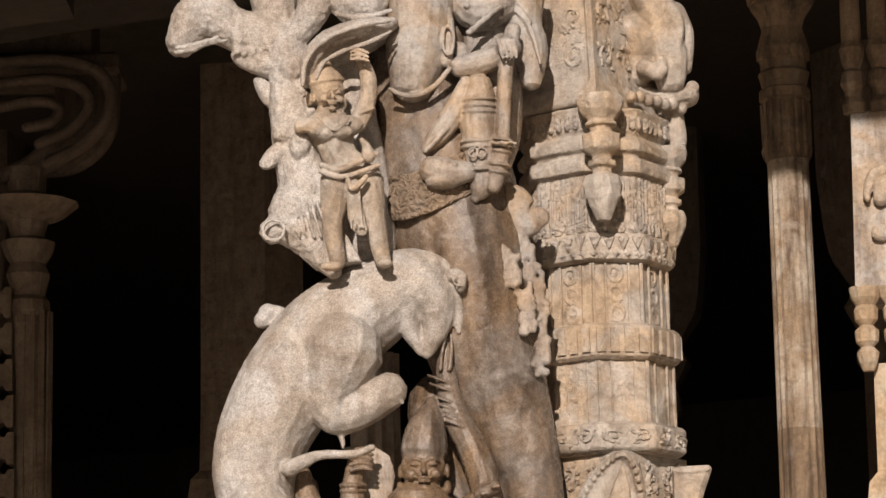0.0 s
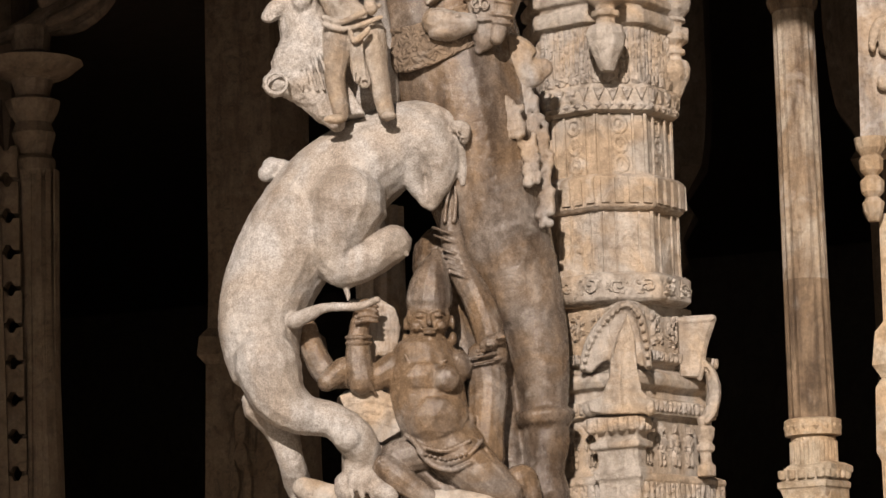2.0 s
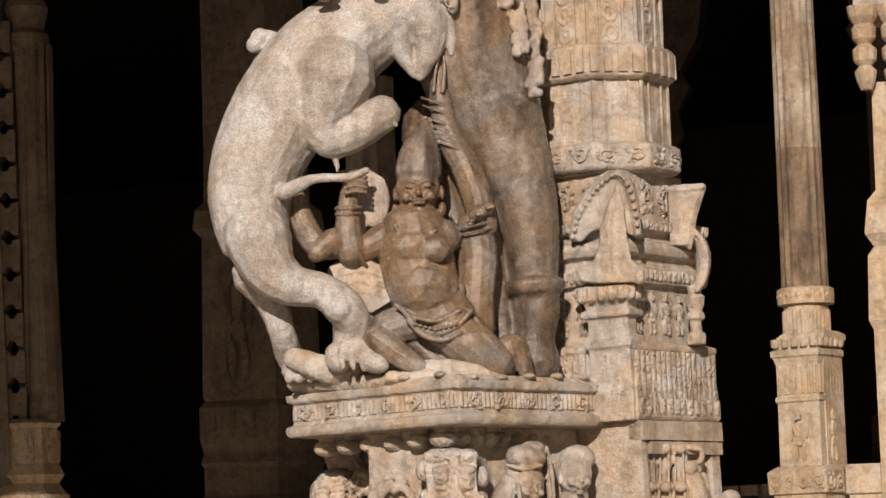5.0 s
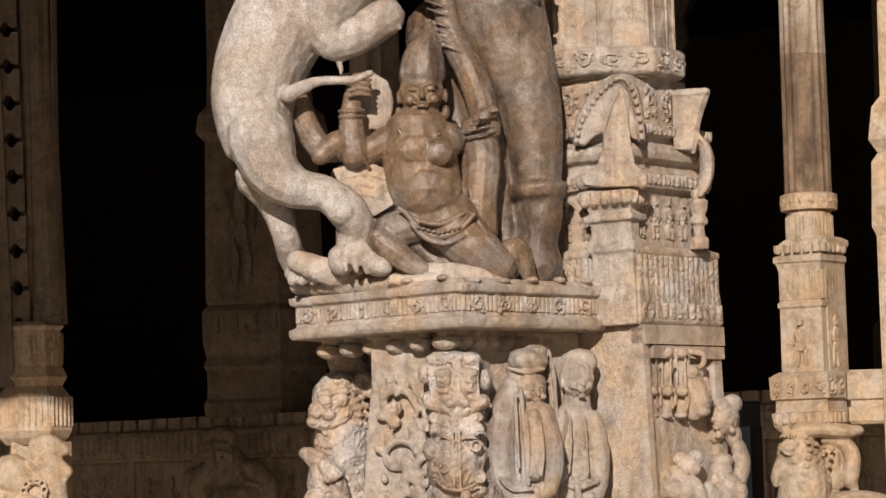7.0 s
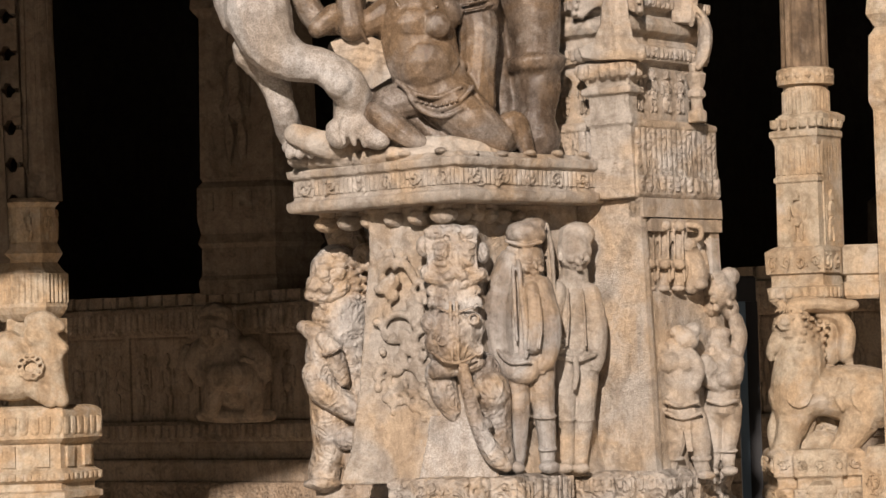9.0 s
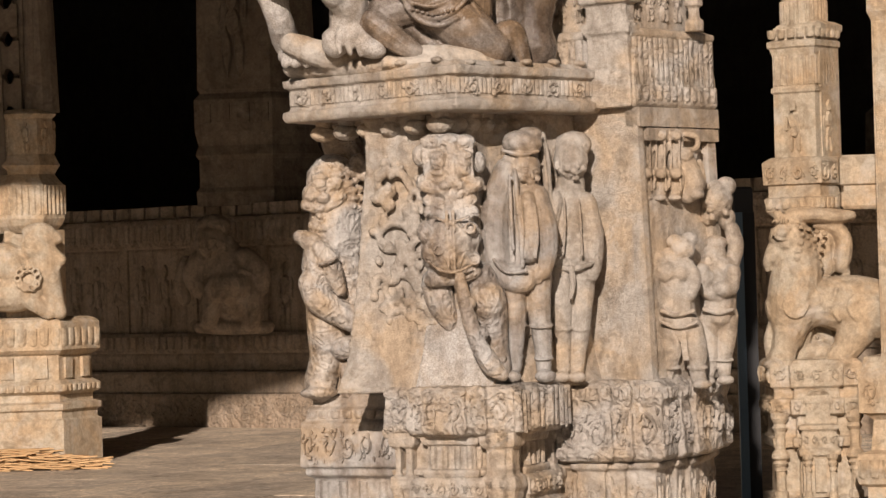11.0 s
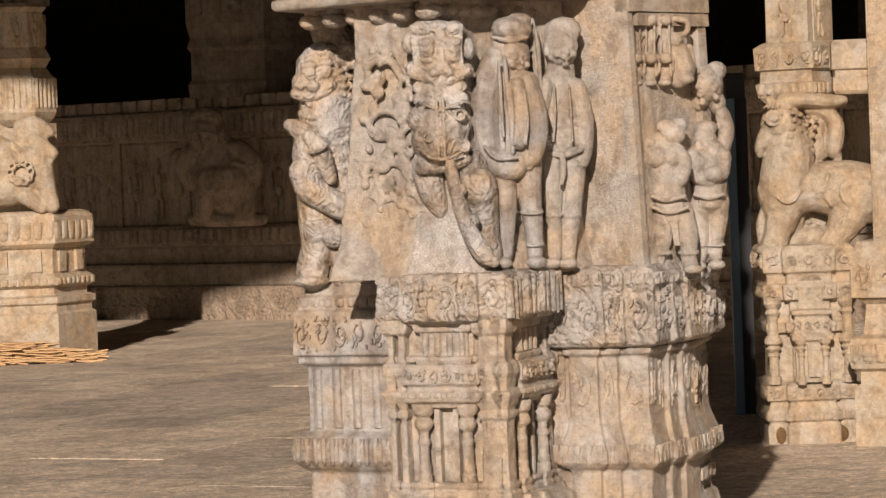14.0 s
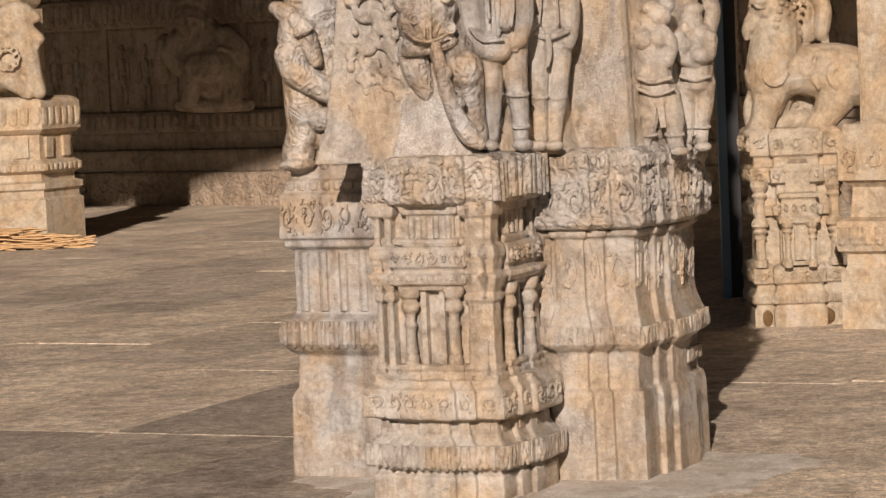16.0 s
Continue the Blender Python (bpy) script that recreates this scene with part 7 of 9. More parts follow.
ball(bm, (-0.036, 9.778, 1.929), (0.0258, 0.0229, 0.0199), (0, 0, 0))
ball(bm, (0.011, 9.778, 1.928), (0.0258, 0.0229, 0.0199), (0, 0, 0))
limb(bm, [(-0.111, 9.798, 1.928, 0.0218), (-0.072, 9.798, 1.919, 0.0257), (-0.017, 9.798, 1.898, 0.0257), (0.039, 9.798, 1.916, 0.0257), (0.075, 9.798, 1.930, 0.0218)], 4, 10)
limb(bm, [(-0.097, 9.810, 1.877, 0.0218), (-0.027, 9.810, 1.851, 0.0277), (0.053, 9.810, 1.876, 0.0218)], 4, 10)
limb(bm, [(-0.028, 9.795, 1.870, 0.0218), (-0.028, 9.795, 1.827, 0.0218)], 2, 10)
ball(bm, (-0.121, 9.860, 2.038), (0.0318, 0.0358, 0.0398), (0, 0, 0))
ball(bm, (0.086, 9.860, 2.008), (0.0239, 0.0318, 0.0398), (0, 0, 0))
ball(bm, (-0.115, 9.840, 1.942), (0.0258, 0.0288, 0.0318), (0, 0, 0))
ball(bm, (0.079, 9.840, 1.932), (0.0219, 0.0248, 0.0278), (0, 0, 0))
ball(bm, (-0.023, 9.840, 1.831), (0.0914, 0.0650, 0.0517), (0, 0, 0))
ball(bm, (-0.102, 9.788, 1.841), (0.0139, 0.0189, 0.0239), (0, 24, 0))
ball(bm, (-0.082, 9.788, 1.835), (0.0139, 0.0189, 0.0239), (0, 18, 0))
ball(bm, (-0.061, 9.788, 1.829), (0.0139, 0.0189, 0.0239), (0, 12, 0))
ball(bm, (-0.040, 9.788, 1.823), (0.0139, 0.0189, 0.0239), (0, 6, 0))
ball(bm, (-0.020, 9.788, 1.818), (0.0139, 0.0189, 0.0239), (0, 0, 0))
ball(bm, (0.001, 9.788, 1.822), (0.0139, 0.0189, 0.0239), (0, -6, 0))
ball(bm, (0.022, 9.788, 1.827), (0.0139, 0.0189, 0.0239), (0, -12, 0))
ball(bm, (0.043, 9.788, 1.831), (0.0139, 0.0189, 0.0239), (0, -18, 0))
ball(bm, (0.064, 9.788, 1.836), (0.0139, 0.0189, 0.0239), (0, -24, 0))
ball(bm, (-0.027, 9.840, 1.720), (0.1073, 0.1100, 0.1431), (0, 0, 0))
ball(bm, (-0.020, 9.840, 1.804), (0.0875, 0.0775, 0.0676), (0, 0, 0))
limb(bm, [(-0.035, 9.740, 1.838, 0.0065), (-0.034, 9.740, 1.743, 0.0065), (-0.033, 9.740, 1.635, 0.0052)], 4, 8)
limb(bm, [(-0.013, 9.740, 1.837, 0.0065), (-0.012, 9.740, 1.742, 0.0065), (-0.012, 9.740, 1.634, 0.0052)], 4, 8)
ball(bm, (-0.109, 9.790, 1.766), (0.0318, 0.0378, 0.0437), (0, 0, 0))
ball(bm, (-0.103, 9.800, 1.696), (0.0278, 0.0338, 0.0398), (0, 0, 0))
ball(bm, (-0.086, 9.820, 1.611), (0.0278, 0.0318, 0.0358), (0, 0, 0))
ball(bm, (0.050, 9.790, 1.771), (0.0278, 0.0278, 0.0278), (0, 0, 0))
loop_band(bm, (0.046, 9.750, 1.776), 0.0174, 0.0174, 0.0056, (80, 0, 0))
loop_band(bm, (-0.067, 9.740, 1.701), 0.0154, 0.0154, 0.0042, (80, 0, 0))
ball(bm, (0.055, 9.810, 1.666), (0.0239, 0.0298, 0.0358), (0, 0, 0))
loop_band(bm, (0.058, 9.780, 1.666), 0.0174, 0.0174, 0.0056, (70, 0, 0))
ball(bm, (0.065, 9.820, 1.741), (0.0199, 0.0239, 0.0278), (0, 0, 0))
limb(bm, [(-0.104, 9.745, 1.663, 0.0052), (-0.059, 9.745, 1.630, 0.0065), (-0.010, 9.745, 1.624, 0.0065), (0.046, 9.745, 1.646, 0.0052)], 4, 8)
limb(bm, [(-0.079, 9.745, 1.819, 0.0052), (-0.024, 9.745, 1.798, 0.0065), (0.043, 9.745, 1.816, 0.0052)], 4, 8)
limb(bm, [(-0.098, 9.820, 1.595, 0.0238), (-0.041, 9.820, 1.605, 0.0317), (0.019, 9.820, 1.611, 0.0278), (0.059, 9.820, 1.622, 0.0238)], 4, 12)
limb(bm, [(-0.075, 9.890, 1.586, 0.0599), (-0.063, 9.890, 1.516, 0.0519), (-0.032, 9.890, 1.445, 0.0360)], 4, 12)
limb(bm, [(0.079, 9.880, 1.601, 0.0599), (0.102, 9.880, 1.501, 0.0679), (0.118, 9.880, 1.380, 0.0519), (0.143, 9.880, 1.280, 0.0359)], 4, 12)
ball(bm, (0.098, 9.860, 1.521), (0.0716, 0.0775, 0.0835), (0, 0, 0))
limb(bm, [(0.005, 9.760, 1.604, 0.0217), (0.018, 9.760, 1.525, 0.0256), (0.036, 9.760, 1.445, 0.0276), (0.065, 9.760, 1.365, 0.0315), (0.106, 9.760, 1.295, 0.0355), (0.144, 9.760, 1.260, 0.0237)], 5, 12)
ball(bm, (0.004, 9.770, 1.572), (0.0258, 0.0229, 0.0199), (0, 60, 0))
ball(bm, (0.040, 9.770, 1.518), (0.0258, 0.0229, 0.0199), (0, 60, 0))
ball(bm, (0.044, 9.770, 1.464), (0.0258, 0.0229, 0.0199), (0, 60, 0))
ball(bm, (0.080, 9.770, 1.410), (0.0258, 0.0229, 0.0199), (0, 60, 0))
ball(bm, (0.084, 9.770, 1.356), (0.0258, 0.0229, 0.0199), (0, 60, 0))
ball(bm, (0.120, 9.770, 1.302), (0.0258, 0.0229, 0.0199), (0, 60, 0))
statue("guardian_lion", bm, LION, "worn glossy granite guardian lion holding up the ledge", "sculpture", voxel=0.0038, smooth=1, rough=0.004, group="lions under the ledge")

# side lion
bm = bmesh.new()
ball(bm, (-0.478, 10.500, 1.974), (0.0848, 0.0700, 0.0976), (0, -8, 0))
ball(bm, (-0.459, 10.500, 2.037), (0.0721, 0.0650, 0.0467), (0, 0, 0))
ball(bm, (-0.525, 10.470, 1.936), (0.0509, 0.0445, 0.0382), (0, 0, 0))
ball(bm, (-0.483, 10.520, 1.856), (0.0721, 0.0600, 0.0721), (0, 0, 0))
ball(bm, (-0.506, 10.442, 1.965), (0.0318, 0.0260, 0.0361), (0, 0, 0))
ball(bm, (-0.447, 10.450, 1.971), (0.0276, 0.0260, 0.0339), (0, 0, 0))
ball(bm, (-0.505, 10.438, 1.994), (0.0361, 0.0220, 0.0170), (0, 0, 0))
ball(bm, (-0.445, 10.445, 2.001), (0.0318, 0.0220, 0.0170), (0, 0, 0))
ball(bm, (-0.545, 10.450, 1.920), (0.0297, 0.0276, 0.0255), (0, 0, 0))
ball(bm, (-0.495, 10.442, 1.914), (0.0297, 0.0276, 0.0255), (0, 0, 0))
limb(bm, [(-0.559, 10.455, 1.891, 0.0232), (-0.517, 10.455, 1.881, 0.0232), (-0.462, 10.455, 1.892, 0.0232), (-0.427, 10.455, 1.920, 0.0232)], 4, 10)
limb(bm, [(-0.533, 10.465, 1.814, 0.0233), (-0.486, 10.465, 1.804, 0.0275), (-0.443, 10.465, 1.845, 0.0233)], 3, 10)
ball(bm, (-0.510, 10.460, 1.847), (0.0170, 0.0180, 0.0191), (0, 0, 0))
ball(bm, (-0.396, 10.470, 1.964), (0.0233, 0.0191, 0.0148), (0, -28.6479, 0))
ball(bm, (-0.388, 10.470, 1.938), (0.0233, 0.0191, 0.0148), (0, -14.3239, 0))
ball(bm, (-0.386, 10.470, 1.911), (0.0233, 0.0191, 0.0148), (0, 0, 0))
ball(bm, (-0.390, 10.470, 1.884), (0.0233, 0.0191, 0.0148), (0, 14.3239, 0))
ball(bm, (-0.399, 10.470, 1.859), (0.0233, 0.0191, 0.0148), (0, 28.6479, 0))
ball(bm, (-0.414, 10.470, 1.837), (0.0233, 0.0191, 0.0148), (0, 42.9718, 0))
ball(bm, (-0.434, 10.470, 1.820), (0.0233, 0.0191, 0.0148), (0, 57.2958, 0))
ball(bm, (-0.456, 10.470, 1.809), (0.0233, 0.0191, 0.0148), (0, 71.6197, 0))
ball(bm, (-0.480, 10.470, 1.804), (0.0233, 0.0191, 0.0148), (0, 85.9437, 0))
ball(bm, (-0.504, 10.470, 1.806), (0.0233, 0.0191, 0.0148), (0, 100.268, 0))
ball(bm, (-0.527, 10.470, 1.815), (0.0233, 0.0191, 0.0148), (0, 114.592, 0))
ball(bm, (-0.374, 10.490, 1.977), (0.0233, 0.0191, 0.0148), (0, -28.6479, 0))
ball(bm, (-0.364, 10.490, 1.945), (0.0233, 0.0191, 0.0148), (0, -14.3239, 0))
ball(bm, (-0.361, 10.490, 1.911), (0.0233, 0.0191, 0.0148), (0, 0, 0))
ball(bm, (-0.366, 10.490, 1.877), (0.0233, 0.0191, 0.0148), (0, 14.3239, 0))
ball(bm, (-0.378, 10.490, 1.845), (0.0233, 0.0191, 0.0148), (0, 28.6479, 0))
ball(bm, (-0.397, 10.490, 1.818), (0.0233, 0.0191, 0.0148), (0, 42.9718, 0))
ball(bm, (-0.421, 10.490, 1.797), (0.0233, 0.0191, 0.0148), (0, 57.2958, 0))
ball(bm, (-0.449, 10.490, 1.783), (0.0233, 0.0191, 0.0148), (0, 71.6197, 0))
ball(bm, (-0.480, 10.490, 1.777), (0.0233, 0.0191, 0.0148), (0, 85.9437, 0))
ball(bm, (-0.510, 10.490, 1.780), (0.0233, 0.0191, 0.0148), (0, 100.268, 0))
ball(bm, (-0.539, 10.490, 1.791), (0.0233, 0.0191, 0.0148), (0, 114.592, 0))
limb(bm, [(-0.383, 10.480, 2.017, 0.0296), (-0.352, 10.480, 2.054, 0.0296), (-0.325, 10.480, 2.024, 0.0254), (-0.346, 10.480, 1.990, 0.0191), (-0.368, 10.480, 2.008, 0.0148)], 4, 10)
limb(bm, [(-0.370, 10.600, 2.085, 0.0471), (-0.344, 10.600, 1.891, 0.0514), (-0.332, 10.600, 1.720, 0.0557), (-0.311, 10.600, 1.569, 0.0642)], 4, 12)
limb(bm, [(-0.445, 10.550, 1.872, 0.1066), (-0.450, 10.550, 1.744, 0.1151), (-0.453, 10.550, 1.638, 0.1108), (-0.418, 10.550, 1.530, 0.1023), (-0.346, 10.550, 1.453, 0.0938)], 5, 16)
ball(bm, (-0.505, 10.490, 1.661), (0.0848, 0.1039, 0.1230), (0, 0, 0))
limb(bm, [(-0.535, 10.460, 1.746, 0.0423), (-0.568, 10.460, 1.764, 0.0338), (-0.589, 10.460, 1.773, 0.0254)], 3, 12)
limb(bm, [(-0.511, 10.405, 1.728, 0.0294), (-0.487, 10.405, 1.698, 0.0357), (-0.460, 10.405, 1.628, 0.0357), (-0.441, 10.405, 1.570, 0.0252)], 4, 12)
ball(bm, (-0.501, 10.405, 1.719), (0.0318, 0.0318, 0.0318), (0, 0, 0))
loop_band(bm, (-0.480, 10.380, 1.681), 0.0370, 0.0370, 0.0059, (8, -20, 0))
ball(bm, (-0.413, 10.465, 1.730), (0.0255, 0.0223, 0.0191), (0, 30, 0))
ball(bm, (-0.379, 10.470, 1.716), (0.0191, 0.0180, 0.0170), (0, 0, 0))
ball(bm, (-0.405, 10.465, 1.704), (0.0255, 0.0223, 0.0191), (0, 30, 0))
ball(bm, (-0.386, 10.470, 1.691), (0.0191, 0.0180, 0.0170), (0, 0, 0))
ball(bm, (-0.414, 10.465, 1.679), (0.0255, 0.0223, 0.0191), (0, 30, 0))
ball(bm, (-0.381, 10.470, 1.665), (0.0191, 0.0180, 0.0170), (0, 0, 0))
ball(bm, (-0.407, 10.465, 1.653), (0.0255, 0.0223, 0.0191), (0, 30, 0))
ball(bm, (-0.388, 10.470, 1.640), (0.0191, 0.0180, 0.0170), (0, 0, 0))
ball(bm, (-0.416, 10.465, 1.628), (0.0255, 0.0223, 0.0191), (0, 30, 0))
ball(bm, (-0.383, 10.470, 1.614), (0.0191, 0.0180, 0.0170), (0, 0, 0))
ball(bm, (-0.408, 10.465, 1.603), (0.0255, 0.0223, 0.0191), (0, 30, 0))
ball(bm, (-0.390, 10.470, 1.589), (0.0191, 0.0180, 0.0170), (0, 0, 0))
limb(bm, [(-0.307, 10.425, 1.823, 0.0097), (-0.328, 10.425, 1.697, 0.0111), (-0.336, 10.425, 1.581, 0.0125), (-0.372, 10.425, 1.513, 0.0139), (-0.435, 10.425, 1.498, 0.0125), (-0.466, 10.425, 1.516, 0.0111)], 5, 10)
limb(bm, [(-0.549, 10.440, 1.599, 0.0506), (-0.519, 10.440, 1.534, 0.0548), (-0.436, 10.440, 1.479, 0.0506), (-0.353, 10.440, 1.434, 0.0464)], 4, 12)
ball(bm, (-0.295, 10.500, 1.467), (0.0848, 0.1000, 0.1061), (0, 0, 0))
ball(bm, (-0.324, 10.460, 1.369), (0.0339, 0.0297, 0.0255), (0, 0, 0))
limb(bm, [(-0.250, 10.520, 1.419, 0.0468), (-0.291, 10.520, 1.335, 0.0383), (-0.358, 10.520, 1.354, 0.0298)], 4, 12)
limb(bm, [(-0.498, 10.540, 1.533, 0.0809), (-0.494, 10.540, 1.405, 0.0809), (-0.501, 10.540, 1.320, 0.0681), (-0.520, 10.540, 1.256, 0.0639), (-0.530, 10.540, 1.210, 0.0639)], 4, 14)
ball(bm, (-0.533, 10.500, 1.186), (0.0764, 0.0509, 0.0255), (0, 0, 0))
limb(bm, [(-0.442, 10.480, 1.351, 0.0466), (-0.357, 10.480, 1.355, 0.0381), (-0.391, 10.480, 1.297, 0.0254)], 4, 12)
limb(bm, [(-0.425, 10.520, 1.275, 0.0340), (-0.422, 10.520, 1.216, 0.0298), (-0.424, 10.520, 1.182, 0.0319)], 3, 12)
limb(bm, [(-0.301, 10.560, 1.334, 0.0427), (-0.295, 10.560, 1.248, 0.0427), (-0.305, 10.560, 1.185, 0.0427)], 3, 12)
limb(bm, [(-0.230, 10.640, 2.147, 0.1290), (-0.216, 10.640, 1.888, 0.1204), (-0.224, 10.640, 1.631, 0.1118)], 3, 12)
limb(bm, [(-0.442, 10.600, 2.169, 0.0728), (-0.419, 10.600, 2.097, 0.0728), (-0.371, 10.600, 2.042, 0.0642)], 3, 12)
statue("guardian_lion", bm, LION, "worn grey granite guardian lion beside the creeper panel", "sculpture", voxel=0.0038, smooth=1, rough=0.005, group="lions under the ledge")

# little figures on the pier's outer face
bm = bmesh.new()
ball(bm, (0.822, 10.210, 1.684), (0.0496, 0.0476, 0.0455), (0, 0, 0))
ball(bm, (0.798, 10.210, 1.710), (0.0372, 0.0331, 0.0290), (0, 0, 0))
ball(bm, (0.848, 10.220, 1.717), (0.0331, 0.0310, 0.0290), (0, 0, 0))
limb(bm, [(0.781, 10.240, 1.620, 0.0745), (0.791, 10.240, 1.537, 0.0745), (0.796, 10.240, 1.454, 0.0703), (0.801, 10.240, 1.402, 0.0786)], 4, 14)
ball(bm, (0.756, 10.190, 1.604), (0.0496, 0.0476, 0.0455), (0, 0, 0))
ball(bm, (0.813, 10.190, 1.602), (0.0414, 0.0414, 0.0414), (0, 0, 0))
limb(bm, [(0.729, 10.200, 1.642, 0.0371), (0.710, 10.200, 1.560, 0.0309), (0.724, 10.200, 1.498, 0.0268), (0.761, 10.200, 1.476, 0.0227)], 4, 12)
limb(bm, [(0.830, 10.190, 1.618, 0.0329), (0.858, 10.190, 1.576, 0.0288), (0.844, 10.190, 1.515, 0.0247)], 4, 12)
limb(bm, [(0.734, 10.155, 1.461, 0.0081), (0.785, 10.155, 1.443, 0.0095), (0.851, 10.155, 1.457, 0.0081)], 3, 8)
limb(bm, [(0.733, 10.155, 1.420, 0.0068), (0.794, 10.155, 1.397, 0.0081), (0.862, 10.155, 1.416, 0.0068)], 3, 8)
limb(bm, [(0.772, 10.220, 1.393, 0.0496), (0.770, 10.220, 1.310, 0.0413), (0.755, 10.220, 1.244, 0.0289), (0.746, 10.220, 1.203, 0.0268)], 4, 12)
limb(bm, [(0.841, 10.230, 1.390, 0.0517), (0.861, 10.230, 1.307, 0.0434), (0.863, 10.230, 1.241, 0.0310), (0.870, 10.230, 1.199, 0.0289)], 4, 12)
ball(bm, (0.735, 10.190, 1.188), (0.0372, 0.0279, 0.0186), (0, 0, 0))
ball(bm, (0.876, 10.200, 1.188), (0.0372, 0.0279, 0.0186), (0, 0, 0))
loop_band(bm, (0.764, 10.220, 1.252), 0.0341, 0.0341, 0.0058, (8, 0, 0))
loop_band(bm, (0.864, 10.230, 1.249), 0.0341, 0.0341, 0.0058, (8, 0, 0))
limb(bm, [(0.798, 10.175, 1.424, 0.0041), (0.804, 10.175, 1.351, 0.0054), (0.810, 10.175, 1.279, 0.0041)], 3, 6)
limb(bm, [(0.807, 10.175, 1.423, 0.0041), (0.813, 10.175, 1.351, 0.0054), (0.819, 10.175, 1.279, 0.0041)], 3, 6)
limb(bm, [(0.815, 10.175, 1.423, 0.0041), (0.821, 10.175, 1.351, 0.0054), (0.827, 10.175, 1.279, 0.0041)], 3, 6)
statue("dancer_figure", bm, PALE, "small pale granite dancing figure on the pillar", "figurine", voxel=0.0038, smooth=1, rough=0.004)
bm = bmesh.new()
ball(bm, (0.953, 10.390, 1.661), (0.0462, 0.0494, 0.0525), (0, 0, 0))
ball(bm, (0.960, 10.400, 1.703), (0.0462, 0.0378, 0.0294), (0, 0, 0))
visage(bm, (0.941, 10.350, 1.653), 0.0378, -10)
limb(bm, [(0.961, 10.400, 1.593, 0.0756), (0.963, 10.400, 1.520, 0.0714), (0.960, 10.400, 1.450, 0.0693)], 4, 14)
ball(bm, (0.979, 10.330, 1.530), (0.0462, 0.0399, 0.0336), (0, 0, 0))
ball(bm, (0.918, 10.350, 1.574), (0.0378, 0.0378, 0.0378), (0, 0, 0))
limb(bm, [(0.901, 10.340, 1.595, 0.0334), (0.907, 10.340, 1.532, 0.0292), (0.961, 10.340, 1.506, 0.0251)], 4, 12)
limb(bm, [(1.013, 10.340, 1.592, 0.0334), (1.003, 10.340, 1.529, 0.0292), (0.953, 10.340, 1.535, 0.0230)], 4, 12)
limb(bm, [(1.018, 10.420, 1.613, 0.0295), (1.037, 10.420, 1.686, 0.0316), (1.026, 10.420, 1.749, 0.0295)], 4, 12)
ball(bm, (0.971, 10.420, 1.863), (0.0630, 0.0693, 0.0756), (0, 0, 0))
ball(bm, (1.006, 10.420, 1.912), (0.0420, 0.0399, 0.0378), (0, 0, 0))
ball(bm, (0.940, 10.420, 1.809), (0.0378, 0.0420, 0.0462), (0, 0, 0))
ball(bm, (1.008, 10.430, 1.792), (0.0336, 0.0399, 0.0462), (0, 0, 0))
ball(bm, (0.932, 10.366, 1.913), (0.0151, 0.0151, 0.0151), (0, 0, 0), sub=1)
ball(bm, (0.966, 10.366, 1.863), (0.0151, 0.0151, 0.0151), (0, 0, 0), sub=1)
ball(bm, (1.000, 10.366, 1.814), (0.0151, 0.0151, 0.0151), (0, 0, 0), sub=1)
ball(bm, (0.958, 10.366, 1.893), (0.0151, 0.0151, 0.0151), (0, 0, 0), sub=1)
ball(bm, (0.992, 10.366, 1.844), (0.0151, 0.0151, 0.0151), (0, 0, 0), sub=1)
ball(bm, (0.947, 10.366, 1.797), (0.0151, 0.0151, 0.0151), (0, 0, 0), sub=1)
ball(bm, (0.985, 10.366, 1.873), (0.0151, 0.0151, 0.0151), (0, 0, 0), sub=1)
ball(bm, (0.939, 10.366, 1.827), (0.0151, 0.0151, 0.0151), (0, 0, 0), sub=1)
ball(bm, (0.977, 10.366, 1.903), (0.0151, 0.0151, 0.0151), (0, 0, 0), sub=1)
ball(bm, (0.932, 10.366, 1.856), (0.0151, 0.0151, 0.0151), (0, 0, 0), sub=1)
limb(bm, [(0.904, 10.330, 1.457, 0.0083), (0.956, 10.330, 1.443, 0.0096), (1.008, 10.330, 1.454, 0.0083)], 3, 8)
limb(bm, [(0.926, 10.400, 1.437, 0.0462), (0.922, 10.400, 1.353, 0.0378), (0.926, 10.400, 1.279, 0.0294), (0.919, 10.400, 1.216, 0.0252)], 4, 12)
limb(bm, [(0.994, 10.410, 1.434, 0.0463), (0.992, 10.410, 1.350, 0.0379), (0.981, 10.410, 1.277, 0.0294), (0.979, 10.410, 1.214, 0.0252)], 4, 12)
ball(bm, (0.908, 10.370, 1.192), (0.0336, 0.0263, 0.0189), (0, 0, 0))
ball(bm, (0.979, 10.370, 1.194), (0.0336, 0.0263, 0.0189), (0, 0, 0))
loop_band(bm, (0.921, 10.400, 1.269), 0.0306, 0.0306, 0.0044, (8, 0, 0))
loop_band(bm, (0.982, 10.400, 1.267), 0.0306, 0.0306, 0.0044, (8, 0, 0))
statue("standing_figurine", bm, PALE, "small pale granite standing figures on the pillar", "figurine", voxel=0.0038, smooth=1, rough=0.004)
bm = bmesh.new()
limb(bm, [(0.686, 10.200, 2.128, 0.0206), (0.703, 10.200, 2.065, 0.0288), (0.691, 10.200, 2.004, 0.0247), (0.701, 10.200, 1.942, 0.0309), (0.693, 10.200, 1.890, 0.0247)], 4, 10)
limb(bm, [(0.673, 10.155, 2.120, 0.0054), (0.680, 10.155, 2.033, 0.0054), (0.668, 10.155, 1.911, 0.0054)], 4, 6)
